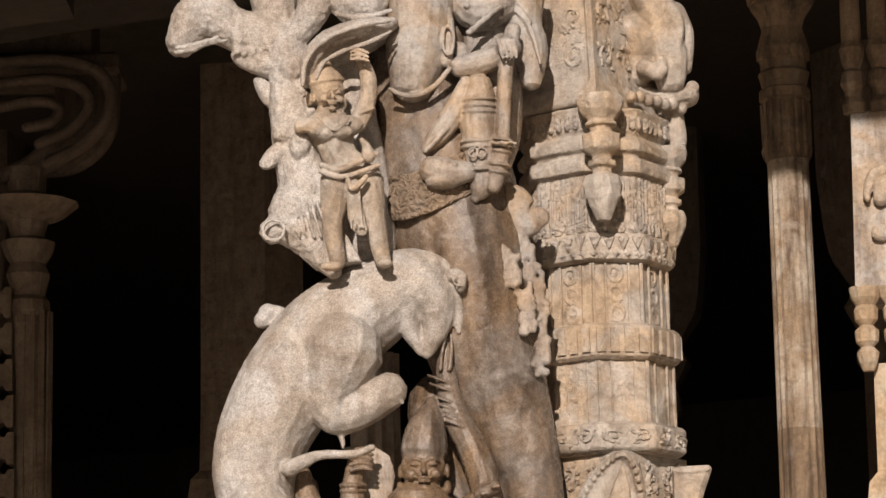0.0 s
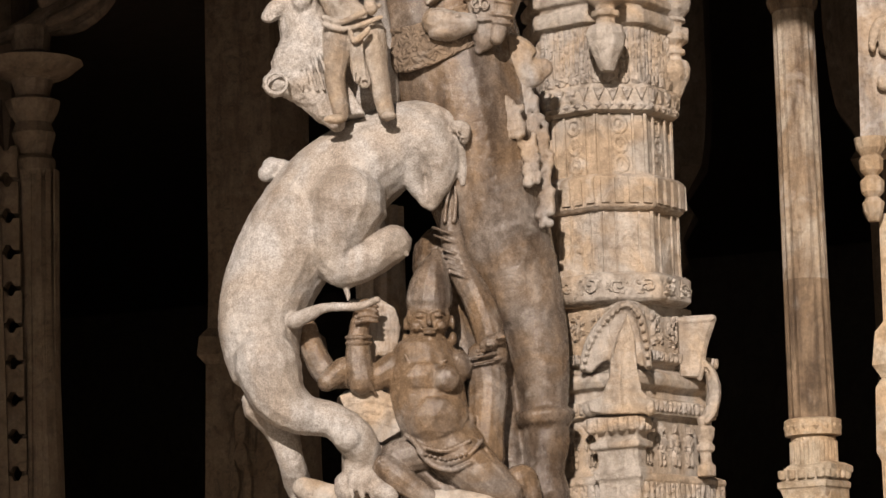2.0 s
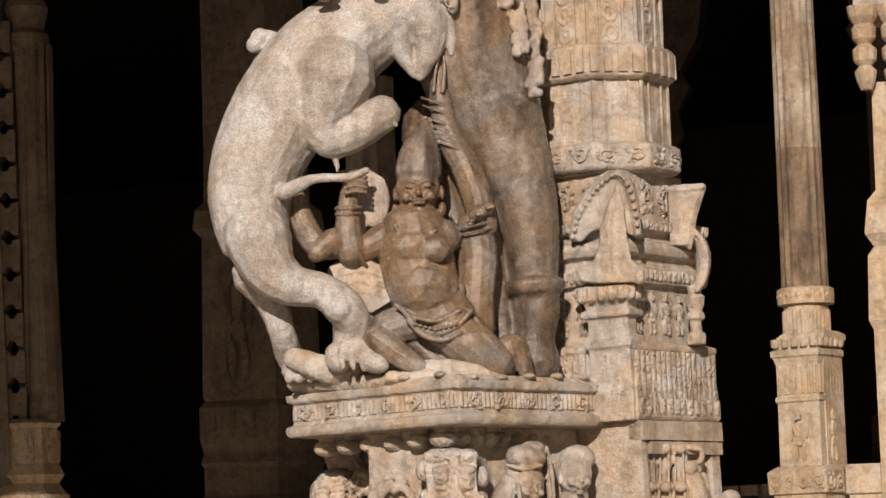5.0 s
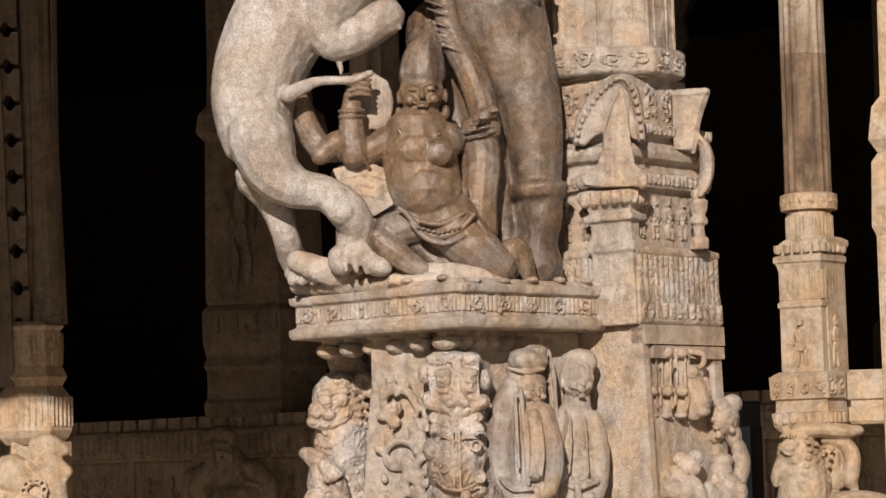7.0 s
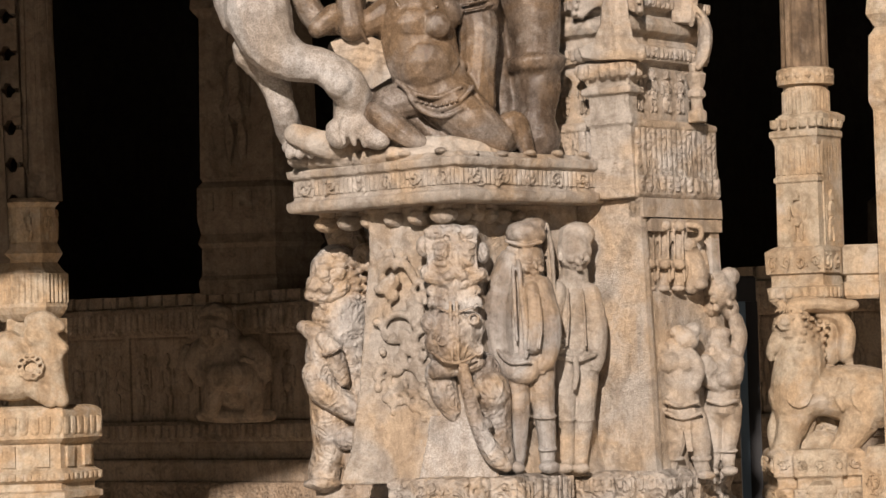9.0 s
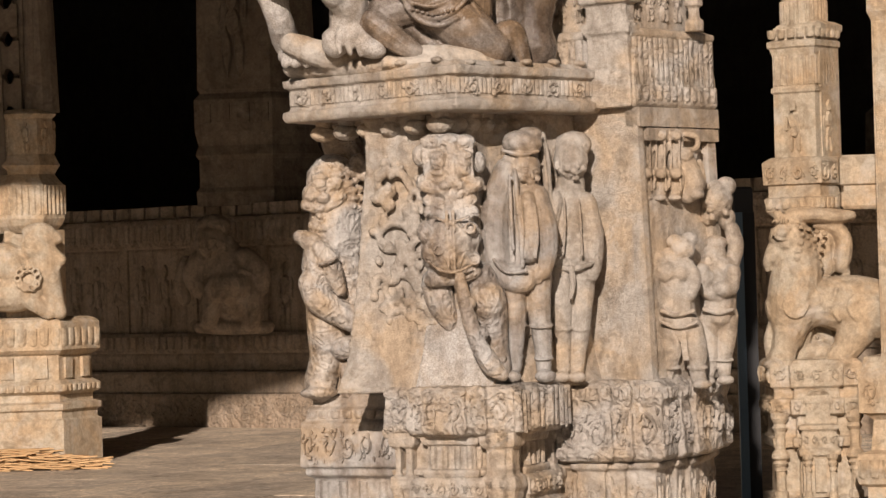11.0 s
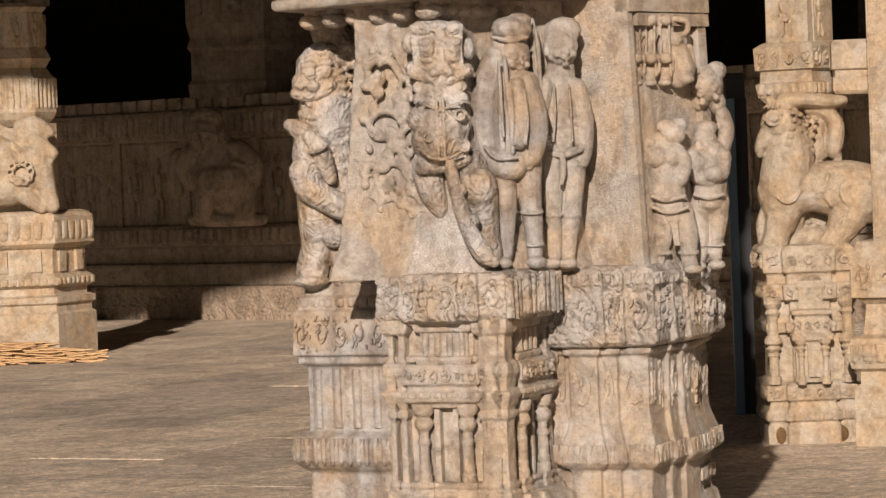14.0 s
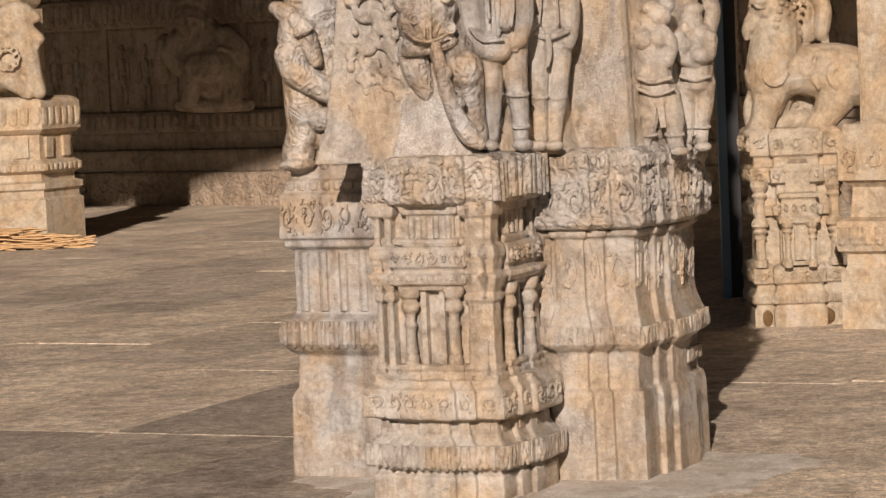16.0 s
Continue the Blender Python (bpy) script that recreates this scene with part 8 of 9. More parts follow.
limb(bm, [(0.714, 10.155, 2.114, 0.0054), (0.709, 10.155, 2.022, 0.0054), (0.711, 10.155, 1.899, 0.0054)], 4, 6)
ball(bm, (0.698, 10.150, 2.098), (0.0227, 0.0216, 0.0206), (0, 0, 0))
ball(bm, (0.694, 10.145, 1.961), (0.0247, 0.0227, 0.0206), (0, 0, 0))
ball(bm, (0.689, 10.170, 1.873), (0.0268, 0.0196, 0.0124), (0, 0, 0))
limb(bm, [(0.742, 10.230, 2.127, 0.0207), (0.759, 10.230, 2.065, 0.0289), (0.746, 10.230, 2.003, 0.0248), (0.757, 10.230, 1.941, 0.0310), (0.749, 10.230, 1.890, 0.0248)], 4, 10)
limb(bm, [(0.728, 10.185, 2.119, 0.0054), (0.736, 10.185, 2.033, 0.0054), (0.724, 10.185, 1.910, 0.0054)], 4, 6)
limb(bm, [(0.769, 10.185, 2.114, 0.0054), (0.764, 10.185, 2.022, 0.0054), (0.767, 10.185, 1.898, 0.0054)], 4, 6)
ball(bm, (0.754, 10.180, 2.098), (0.0227, 0.0216, 0.0206), (0, 0, 0))
ball(bm, (0.749, 10.175, 1.960), (0.0247, 0.0227, 0.0206), (0, 0, 0))
ball(bm, (0.744, 10.200, 1.872), (0.0268, 0.0196, 0.0124), (0, 0, 0))
limb(bm, [(0.798, 10.260, 2.127, 0.0207), (0.815, 10.260, 2.065, 0.0290), (0.803, 10.260, 2.003, 0.0249), (0.813, 10.260, 1.940, 0.0311), (0.805, 10.260, 1.889, 0.0249)], 4, 10)
limb(bm, [(0.784, 10.215, 2.119, 0.0054), (0.792, 10.215, 2.032, 0.0054), (0.780, 10.215, 1.909, 0.0054)], 4, 6)
limb(bm, [(0.825, 10.215, 2.114, 0.0054), (0.820, 10.215, 2.021, 0.0054), (0.823, 10.215, 1.897, 0.0054)], 4, 6)
ball(bm, (0.810, 10.210, 2.098), (0.0227, 0.0216, 0.0206), (0, 0, 0))
ball(bm, (0.805, 10.205, 1.959), (0.0247, 0.0227, 0.0206), (0, 0, 0))
ball(bm, (0.800, 10.230, 1.871), (0.0268, 0.0196, 0.0124), (0, 0, 0))
limb(bm, [(0.828, 10.285, 2.101, 0.0110), (0.862, 10.285, 2.104, 0.0123), (0.895, 10.285, 2.090, 0.0110), (0.889, 10.285, 2.053, 0.0110), (0.852, 10.285, 2.046, 0.0110)], 4, 10)
limb(bm, [(0.844, 10.280, 2.023, 0.0332), (0.865, 10.280, 1.970, 0.0374), (0.876, 10.280, 1.918, 0.0415), (0.854, 10.280, 1.877, 0.0291)], 4, 12)
ball(bm, (0.849, 10.260, 2.028), (0.0288, 0.0288, 0.0288), (0, 0, 0))
limb(bm, [(0.900, 10.285, 2.001, 0.0123), (0.911, 10.285, 1.938, 0.0123), (0.896, 10.285, 1.882, 0.0137)], 4, 12)
ball(bm, (0.886, 10.260, 1.882), (0.0288, 0.0247, 0.0206), (0, 0, 0))
statue("hanging_figure", bm, PALE, "row of worn little granite figures under the niche top", "figurine", voxel=0.0038, smooth=1, rough=0.004)
bm = bmesh.new()   # bracket figure high on the shaft
ball(bm, (0.754, 10.320, 4.724), (0.07, 0.07, 0.09))
limb(bm, [(0.725, 10.340, 4.787, 0.063), (0.754, 10.340, 4.696, 0.067), (0.740, 10.340, 4.606, 0.054)], 4)
limb(bm, [(0.794, 10.320, 4.938, 0.096), (0.822, 10.320, 4.802, 0.071), (0.860, 10.320, 4.666, 0.071), (0.868, 10.320, 4.576, 0.054)], 4)
limb(bm, [(0.740, 10.320, 4.645, 0.033), (0.805, 10.320, 4.633, 0.029), (0.835, 10.320, 4.554, 0.029)], 3)
limb(bm, [(0.890, 10.340, 4.852, 0.038), (0.931, 10.340, 4.760, 0.029), (0.919, 10.340, 4.625, 0.029)], 3)
limb(bm, [(0.732, 10.400, 4.555, 0.029), (0.828, 10.400, 4.513, 0.038), (0.938, 10.400, 4.524, 0.038)], 4, 12, 2.0)
limb(bm, [(0.863, 10.440, 4.473, 0.055), (0.880, 10.440, 4.361, 0.046), (0.866, 10.440, 4.271, 0.038)], 4)
ball(bm, (0.946, 10.360, 4.551), 0.028)
for k in range(7):
    ball(bm, (0.70 + 0.034 * k, 10.20 + 0.03 * k, 4.475 + 0.006 * (k % 2)), (0.022, 0.03, 0.026))
limb(bm, [(0.695, 10.280, 4.792, 0.029), (0.736, 10.280, 4.733, 0.033), (0.784, 10.280, 4.745, 0.029)], 3)
limb(bm, [(0.757, 10.260, 4.606, 0.033), (0.810, 10.260, 4.582, 0.031), (0.822, 10.260, 4.631, 0.025)], 3)
limb(bm, [(0.853, 10.280, 4.857, 0.029), (0.894, 10.280, 4.788, 0.027), (0.882, 10.280, 4.699, 0.025)], 3)
statue("bracket_figure", bm, PALE, "pale granite crouching figure on a scalloped bracket", "sculpture", voxel=0.0055, smooth=1, rough=0.005)

# ---------------------------------------------------------------- lion pillar deeper in the hall
rp_ob = thing("lion_pillar", "slender tawny granite pillar rising from a crouching lion", "pillar")
RX0, RX1, RY = 1.703, 2.178, 15.24
RMID, RW = (RX0 + RX1) / 2, RX1 - RX0
RPOLY = []
for fx, dy in ((0.0, 0.0), (0.22, 0.0), (0.22, -0.035), (0.78, -0.035), (0.78, 0.0), (1.0, 0.0), (1.0, 0.5), (0.0, 0.5)):
    RPOLY.append((RX0 + RW * fx, RY + dy))
bm = bmesh.new()
stack(bm, RPOLY, [(-0.02, 0.012), (0.10, 0.012), (0.11, 0.0), (0.125, 0.0), (0.13, 0.014), (0.17, 0.018), (0.20, 0.0), (0.235, -0.01), (0.24, 0.012), (0.32, 0.012), (0.335, 0.0), (0.345, -0.035), (0.60, -0.04), (0.61, 0.0), (0.66, 0.006), (0.67, -0.02), (0.78, -0.025), (0.79, 0.010), (0.87, 0.014), (0.88, -0.01), (0.93, -0.01), (0.94, 0.012), (1.06, 0.014), (1.085, -0.01)])
b = part("pedestal", bm, TAWNY, rp_ob, "niched pedestal", worn=0.006)
bm = bmesh.new()
frieze(bm, RPOLY, 0.012, 0.15, "petal", 0.04, 0.045, 0.012)
frieze(bm, RPOLY, 0.010, 0.28, "leafy", 0.08, 0.07, 0.012)
frieze(bm, RPOLY, 0.012, 0.83, "leafy", 0.08, 0.07, 0.012)
frieze(bm, RPOLY, 0.012, 1.0, "leafy", 0.09, 0.09, 0.014)
part("pedestal_carving", bm, TAWNY, b)
bm = bmesh.new()
stack(bm, rect2(RMID, RY - 0.05, 0.20, 0.06), [(0.34, 0.0), (0.36, 0.0), (0.365, -0.008), (0.56, -0.008), (0.57, 0.012), (0.60, 0.016), (0.61, 0.0), (0.70, -0.006), (0.71, 0.010), (0.73, 0.010), (0.74, -0.03), (0.84, -0.035), (0.85, -0.02), (0.88, -0.02), (0.92, -0.06)])
sh = part("shrine", bm, TAWNY, rp_ob, "little shrine front", worn=0.005)
bm = bmesh.new()
frieze(bm, rect2(RMID, RY - 0.05, 0.20, 0.06), 0.0, 0.65, "leafy", 0.05, 0.06, 0.012)
part("shrine_carving", bm, TAWNY, sh)
bm = bmesh.new()
stack(bm, rect2(RMID, RY - 0.088, 0.06, 0.02), [(0.37, 0.0), (0.55, 0.0)])
part("door_panel", bm, TAWNY, sh)
for fx, r in ((0.07, 0.030), (0.93, 0.030), (0.36, 0.018), (0.64, 0.018)):
    bm = bmesh.new()
    lathe(bm, (RX0 + RW * fx, RY - (0.0 if r > 0.02 else 0.09)), [(0.33, r * 1.3), (0.37, r * 1.3), (0.375, r * 0.9), (0.48, r * 0.85), (0.485, r * 1.1), (0.50, r * 1.1), (0.505, r * 0.8), (0.525, r * 1.4), (0.54, r * 1.0), (0.555, r * 1.6), (0.575, r * 1.6)] + ([(0.60, r), (0.70, r * 0.95), (0.72, r * 1.4), (0.74, r), (0.77, r * 1.6), (0.80, r * 1.6)] if r > 0.02 else []), 10)
    part("colonnette", bm, TAWNY, rp_ob)
for fx, w_ in ((0.80, 0.10), (0.12, 0.06)):
    bm = bmesh.new()
    ball(bm, (RX0 + RW * fx, RY - 0.012, 0.05), (w_ / 2, 0.02, 0.05))
    part("oil_crust", bm, CRUST, rp_ob, "brown crust of old lamp oil", worn=0.006)
bm = bmesh.new()
stack(bm, octagon((2.02, 15.62), 0.12, TH + math.pi / 8), [(1.06, 0.06), (1.85, 0.05)])
part("stem", bm, TAWNY_CARVED, rp_ob)
RB = rect((2.0, 15.40), -0.02, 0.26, -0.02, 0.26)
bm = bmesh.new()
stack(bm, RB, [(1.82, -0.04), (1.90, 0.03), (1.97, 0.04), (1.98, 0.02), (2.04, 0.02), (2.05, 0.04), (2.17, 0.045), (2.19, 0.02), (2.20, 0.0)])
b = part("cushion", bm, TAWNY, rp_ob)
bm = bmesh.new()
frieze(bm, RB, 0.036, 1.94, "petal", 0.05, 0.06, 0.014)
frieze(bm, RB, 0.042, 2.11, "leafy", 0.09, 0.10, 0.016)
part("cushion_carving", bm, TAWNY, b)
bm = bmesh.new()
stack(bm, RB, [(2.19, -0.01), (2.55, -0.012), (2.56, -0.002), (2.58, -0.002), (2.59, -0.012), (2.76, -0.012), (2.80, 0.0), (2.81, 0.01), (2.84, 0.01), (2.85, -0.01), (2.92, -0.02)])
b = part("lower_block", bm, TAWNY, rp_ob, "square block with relief figure")
bm = bmesh.new()
frieze(bm, RB, -0.012, 2.37, "figure", 0.28, 0.30, 0.03, fill=0.62)
frieze(bm, RB, -0.012, 2.68, "flute", 0.035, 0.16, 0.012, fill=0.6)
frieze(bm, RB, 0.008, 2.88, "petal", 0.06, 0.05, 0.02)
part("block_carving", bm, TAWNY, b)
RC = (1.985, 15.62)
RO = octagon(RC, 0.138, TH, 16)
LR = dict(lean=0.0, z_ref=2.9)
bm = bmesh.new()
stack(bm, RO, [(2.90, -0.01), (3.10, -0.012), (3.105, 0.02), (3.19, 0.022), (3.20, 0.0)], **LR)
b = part("foot_band", bm, TAWNY, rp_ob)
bm = bmesh.new()
frieze(bm, RO, 0.018, 3.15, "diamond", 0.05, 0.06, 0.014, **LR)
frieze(bm, RO, -0.011, 3.0, "flute", 0.03, 0.14, 0.01, **LR)
part("foot_carving", bm, TAWNY, b)
flutes = []
for i in range(16):
    a = TH + 2 * math.pi * i / 16
    flutes += [(RC[0] + 0.138 * math.cos(a), RC[1] + 0.138 * math.sin(a)), (RC[0] + 0.130 * math.cos(a + 0.2), RC[1] + 0.130 * math.sin(a + 0.2))]
bm = bmesh.new()
stack(bm, flutes, [(3.98, -0.010), (5.55, -0.018)], **LR)
part("shaft", bm, SHAFT, rp_ob, "fluted streaked shaft")
bm = bmesh.new()
stack(bm, flutes, [(3.19, -0.005), (3.985, -0.010)], **LR)
part("lower_shaft", bm, STAINED_SHADED, rp_ob, "oil-stained brown lower drum")
bm = bmesh.new()
stack(bm, RO, [(5.54, -0.01), (5.62, 0.0), (5.90, -0.01), (5.905, 0.01), (5.96, 0.01), (5.97, -0.01), (6.02, 0.0), (6.06, 0.012), (6.08, -0.008), (6.14, 0.0), (6.20, 0.012), (6.26, 0.0), (6.33, -0.02), (6.40, 0.0), (6.46, 0.04), (6.56, 0.05), (6.60, 0.02), (6.9, 0.02)], **LR)
# dark material stands for the eave's shade on the necking
b = part("necking", bm, STAINED_SHADED, rp_ob)
bm = bmesh.new()
frieze(bm, RO, -0.002, 5.76, "flute", 0.05, 0.24, 0.012, fill=0.5, **LR)
frieze(bm, RO, 0.0, 5.60, "diamond", 0.055, 0.10, 0.014, **LR)
frieze(bm, RO, 0.006, 6.17, "petal", 0.05, 0.07, 0.014, **LR)
frieze(bm, RO, 0.045, 6.51, "petal", 0.06, 0.08, 0.016, **LR)
part("necking_carving", bm, STAINED_SHADED, b)
bm = bmesh.new()
stack(bm, rect((2.06, 15.42), 0.0, 0.22, 0.02, 0.26), [(2.20, 0.0), (2.88, 0.0), (2.90, 0.02), (2.93, 0.02), (2.95, -0.01)], **LR)
part("rear_block", bm, TAWNY, rp_ob)
bm = bmesh.new()
stack(bm, [(2.15, 15.42), (2.50, 15.40), (2.50, 15.65), (2.15, 15.65)], [(1.90, 0.0), (1.92, 0.015), (1.99, 0.015), (2.0, 0.0), (2.03, 0.0), (2.04, 0.02), (2.18, 0.02), (2.20, 0.0)])
part("linking_beam", bm, TAWNY, rp_ob)

# its lion
bm = bmesh.new()
limb(bm, [(1.845, 15.380, 1.377, 0.1554), (1.992, 15.380, 1.397, 0.1367), (2.162, 15.380, 1.373, 0.1678), (2.301, 15.380, 1.337, 0.1740)], 5, 16)
ball(bm, (2.233, 15.340, 1.334), (0.1800, 0.1500, 0.1676), (0, 0, 0))
limb(bm, [(1.819, 15.360, 1.222, 0.0931), (1.844, 15.360, 1.408, 0.1427), (1.874, 15.360, 1.593, 0.1365), (1.866, 15.360, 1.733, 0.1117)], 5, 16)
ball(bm, (1.833, 15.340, 1.750), (0.1179, 0.1117, 0.1055), (0, 0, 0))
limb(bm, [(1.811, 15.340, 1.725, 0.0806), (1.750, 15.340, 1.665, 0.0589), (1.711, 15.340, 1.617, 0.0310), (1.710, 15.340, 1.586, 0.0186)], 4, 12)
limb(bm, [(1.853, 15.340, 1.600, 0.0620), (1.809, 15.340, 1.552, 0.0403), (1.771, 15.340, 1.547, 0.0248)], 4, 12)
ball(bm, (1.779, 15.240, 1.781), (0.0372, 0.0341, 0.0310), (0, 0, 0))
limb(bm, [(1.729, 15.235, 1.776, 0.0102), (1.767, 15.235, 1.818, 0.0122), (1.822, 15.235, 1.804, 0.0102)], 3, 6)
loop_band(bm, (1.779, 15.240, 1.781), 0.0391, 0.0391, 0.0087, (82, 0, 0))
limb(bm, [(1.775, 15.340, 1.882, 0.0248), (1.799, 15.340, 1.844, 0.0372), (1.861, 15.340, 1.854, 0.0434)], 4, 12)
limb(bm, [(1.853, 15.400, 1.868, 0.0498), (1.963, 15.400, 1.877, 0.0498), (2.087, 15.400, 1.861, 0.0467), (2.180, 15.400, 1.864, 0.0311)], 4, 12, 2.00)
limb(bm, [(1.995, 15.420, 1.823, 0.0312), (2.088, 15.420, 1.805, 0.0436), (2.141, 15.420, 1.725, 0.0498), (2.125, 15.420, 1.601, 0.0498), (2.148, 15.420, 1.554, 0.0249)], 4, 12, 1.50)
limb(bm, [(2.026, 15.440, 1.745, 0.0624), (2.037, 15.440, 1.588, 0.0624)], 3, 12)
ball(bm, (1.884, 15.236, 1.808), (0.0199, 0.0186, 0.0174), (0, 0, 0), sub=1)
ball(bm, (1.892, 15.236, 1.765), (0.0199, 0.0186, 0.0174), (0, 0, 0), sub=1)
ball(bm, (1.881, 15.236, 1.722), (0.0199, 0.0186, 0.0174), (0, 0, 0), sub=1)
ball(bm, (1.871, 15.236, 1.679), (0.0199, 0.0186, 0.0174), (0, 0, 0), sub=1)
ball(bm, (1.860, 15.236, 1.637), (0.0199, 0.0186, 0.0174), (0, 0, 0), sub=1)
ball(bm, (1.850, 15.236, 1.594), (0.0199, 0.0186, 0.0174), (0, 0, 0), sub=1)
ball(bm, (1.839, 15.236, 1.551), (0.0199, 0.0186, 0.0174), (0, 0, 0), sub=1)
ball(bm, (1.847, 15.236, 1.508), (0.0199, 0.0186, 0.0174), (0, 0, 0), sub=1)
ball(bm, (1.930, 15.261, 1.795), (0.0199, 0.0186, 0.0174), (0, 0, 0), sub=1)
ball(bm, (1.919, 15.261, 1.752), (0.0199, 0.0186, 0.0174), (0, 0, 0), sub=1)
ball(bm, (1.927, 15.261, 1.709), (0.0199, 0.0186, 0.0174), (0, 0, 0), sub=1)
ball(bm, (1.917, 15.261, 1.666), (0.0199, 0.0186, 0.0174), (0, 0, 0), sub=1)
ball(bm, (1.906, 15.261, 1.623), (0.0199, 0.0186, 0.0174), (0, 0, 0), sub=1)
ball(bm, (1.896, 15.261, 1.580), (0.0199, 0.0186, 0.0174), (0, 0, 0), sub=1)
ball(bm, (1.885, 15.261, 1.537), (0.0199, 0.0186, 0.0174), (0, 0, 0), sub=1)
ball(bm, (1.874, 15.261, 1.494), (0.0199, 0.0186, 0.0174), (0, 0, 0), sub=1)
ball(bm, (1.976, 15.286, 1.781), (0.0199, 0.0186, 0.0174), (0, 0, 0), sub=1)
ball(bm, (1.965, 15.286, 1.739), (0.0199, 0.0186, 0.0174), (0, 0, 0), sub=1)
ball(bm, (1.955, 15.286, 1.696), (0.0199, 0.0186, 0.0174), (0, 0, 0), sub=1)
ball(bm, (1.963, 15.286, 1.652), (0.0199, 0.0186, 0.0174), (0, 0, 0), sub=1)
ball(bm, (1.952, 15.286, 1.609), (0.0199, 0.0186, 0.0174), (0, 0, 0), sub=1)
ball(bm, (1.942, 15.286, 1.566), (0.0199, 0.0186, 0.0174), (0, 0, 0), sub=1)
ball(bm, (1.931, 15.286, 1.523), (0.0199, 0.0186, 0.0174), (0, 0, 0), sub=1)
ball(bm, (1.920, 15.286, 1.480), (0.0199, 0.0186, 0.0174), (0, 0, 0), sub=1)
ball(bm, (2.022, 15.311, 1.768), (0.0199, 0.0186, 0.0174), (0, 0, 0), sub=1)
ball(bm, (2.012, 15.311, 1.725), (0.0199, 0.0186, 0.0174), (0, 0, 0), sub=1)
ball(bm, (2.001, 15.311, 1.682), (0.0199, 0.0186, 0.0174), (0, 0, 0), sub=1)
ball(bm, (1.990, 15.311, 1.639), (0.0199, 0.0186, 0.0174), (0, 0, 0), sub=1)
ball(bm, (1.998, 15.311, 1.595), (0.0199, 0.0186, 0.0174), (0, 0, 0), sub=1)
ball(bm, (1.988, 15.311, 1.553), (0.0199, 0.0186, 0.0174), (0, 0, 0), sub=1)
ball(bm, (1.977, 15.311, 1.510), (0.0199, 0.0186, 0.0174), (0, 0, 0), sub=1)
ball(bm, (1.966, 15.311, 1.467), (0.0199, 0.0186, 0.0174), (0, 0, 0), sub=1)
limb(bm, [(1.747, 15.265, 1.853, 0.0081), (1.734, 15.265, 1.838, 0.0081)], 2, 6)
limb(bm, [(1.766, 15.265, 1.862, 0.0081), (1.759, 15.265, 1.837, 0.0081)], 2, 6)
limb(bm, [(1.785, 15.265, 1.871, 0.0081), (1.784, 15.265, 1.837, 0.0081)], 2, 6)
limb(bm, [(1.804, 15.265, 1.879, 0.0081), (1.808, 15.265, 1.836, 0.0081)], 2, 6)
limb(bm, [(1.822, 15.265, 1.869, 0.0081), (1.833, 15.265, 1.835, 0.0081)], 2, 6)
limb(bm, [(1.840, 15.265, 1.860, 0.0081), (1.858, 15.265, 1.834, 0.0081)], 2, 6)
limb(bm, [(1.858, 15.265, 1.850, 0.0081), (1.882, 15.265, 1.833, 0.0081)], 2, 6)
limb(bm, [(1.913, 15.225, 1.383, 0.0061), (1.883, 15.225, 1.330, 0.0061), (1.829, 15.225, 1.316, 0.0061), (1.785, 15.225, 1.344, 0.0061), (1.775, 15.225, 1.390, 0.0061), (1.800, 15.225, 1.426, 0.0061), (1.838, 15.225, 1.431, 0.0061), (1.865, 15.225, 1.410, 0.0061)], 2, 6)
limb(bm, [(1.864, 15.225, 1.333, 0.0061), (1.819, 15.225, 1.332, 0.0061), (1.790, 15.225, 1.361, 0.0061), (1.791, 15.225, 1.398, 0.0061), (1.815, 15.225, 1.419, 0.0061), (1.843, 15.225, 1.416, 0.0061), (1.857, 15.225, 1.397, 0.0061), (1.853, 15.225, 1.378, 0.0061)], 2, 6)
limb(bm, [(1.814, 15.225, 1.348, 0.0061), (1.799, 15.225, 1.374, 0.0061), (1.806, 15.225, 1.399, 0.0061), (1.826, 15.225, 1.409, 0.0061), (1.842, 15.225, 1.402, 0.0061), (1.846, 15.225, 1.389, 0.0061), (1.840, 15.225, 1.381, 0.0061), (1.833, 15.225, 1.383, 0.0061)], 2, 6)
limb(bm, [(2.304, 15.210, 1.370, 0.0061), (2.265, 15.210, 1.302, 0.0061), (2.194, 15.210, 1.284, 0.0061), (2.137, 15.210, 1.320, 0.0061), (2.124, 15.210, 1.381, 0.0061), (2.157, 15.210, 1.427, 0.0061), (2.207, 15.210, 1.434, 0.0061), (2.242, 15.210, 1.406, 0.0061)], 2, 6)
limb(bm, [(2.240, 15.210, 1.306, 0.0061), (2.181, 15.210, 1.304, 0.0061), (2.143, 15.210, 1.342, 0.0061), (2.144, 15.210, 1.390, 0.0061), (2.176, 15.210, 1.418, 0.0061), (2.213, 15.210, 1.414, 0.0061), (2.231, 15.210, 1.389, 0.0061), (2.226, 15.210, 1.364, 0.0061)], 2, 6)
limb(bm, [(2.175, 15.210, 1.325, 0.0061), (2.155, 15.210, 1.359, 0.0061), (2.164, 15.210, 1.392, 0.0061), (2.190, 15.210, 1.405, 0.0061), (2.212, 15.210, 1.396, 0.0061), (2.217, 15.210, 1.378, 0.0061), (2.208, 15.210, 1.368, 0.0061), (2.200, 15.210, 1.371, 0.0061)], 2, 6)
limb(bm, [(1.810, 15.330, 1.239, 0.0836), (1.782, 15.330, 1.131, 0.0743), (1.761, 15.330, 1.064, 0.0805)], 4, 12)
ball(bm, (1.733, 15.300, 1.060), (0.0745, 0.0559, 0.0372), (0, 0, 0))
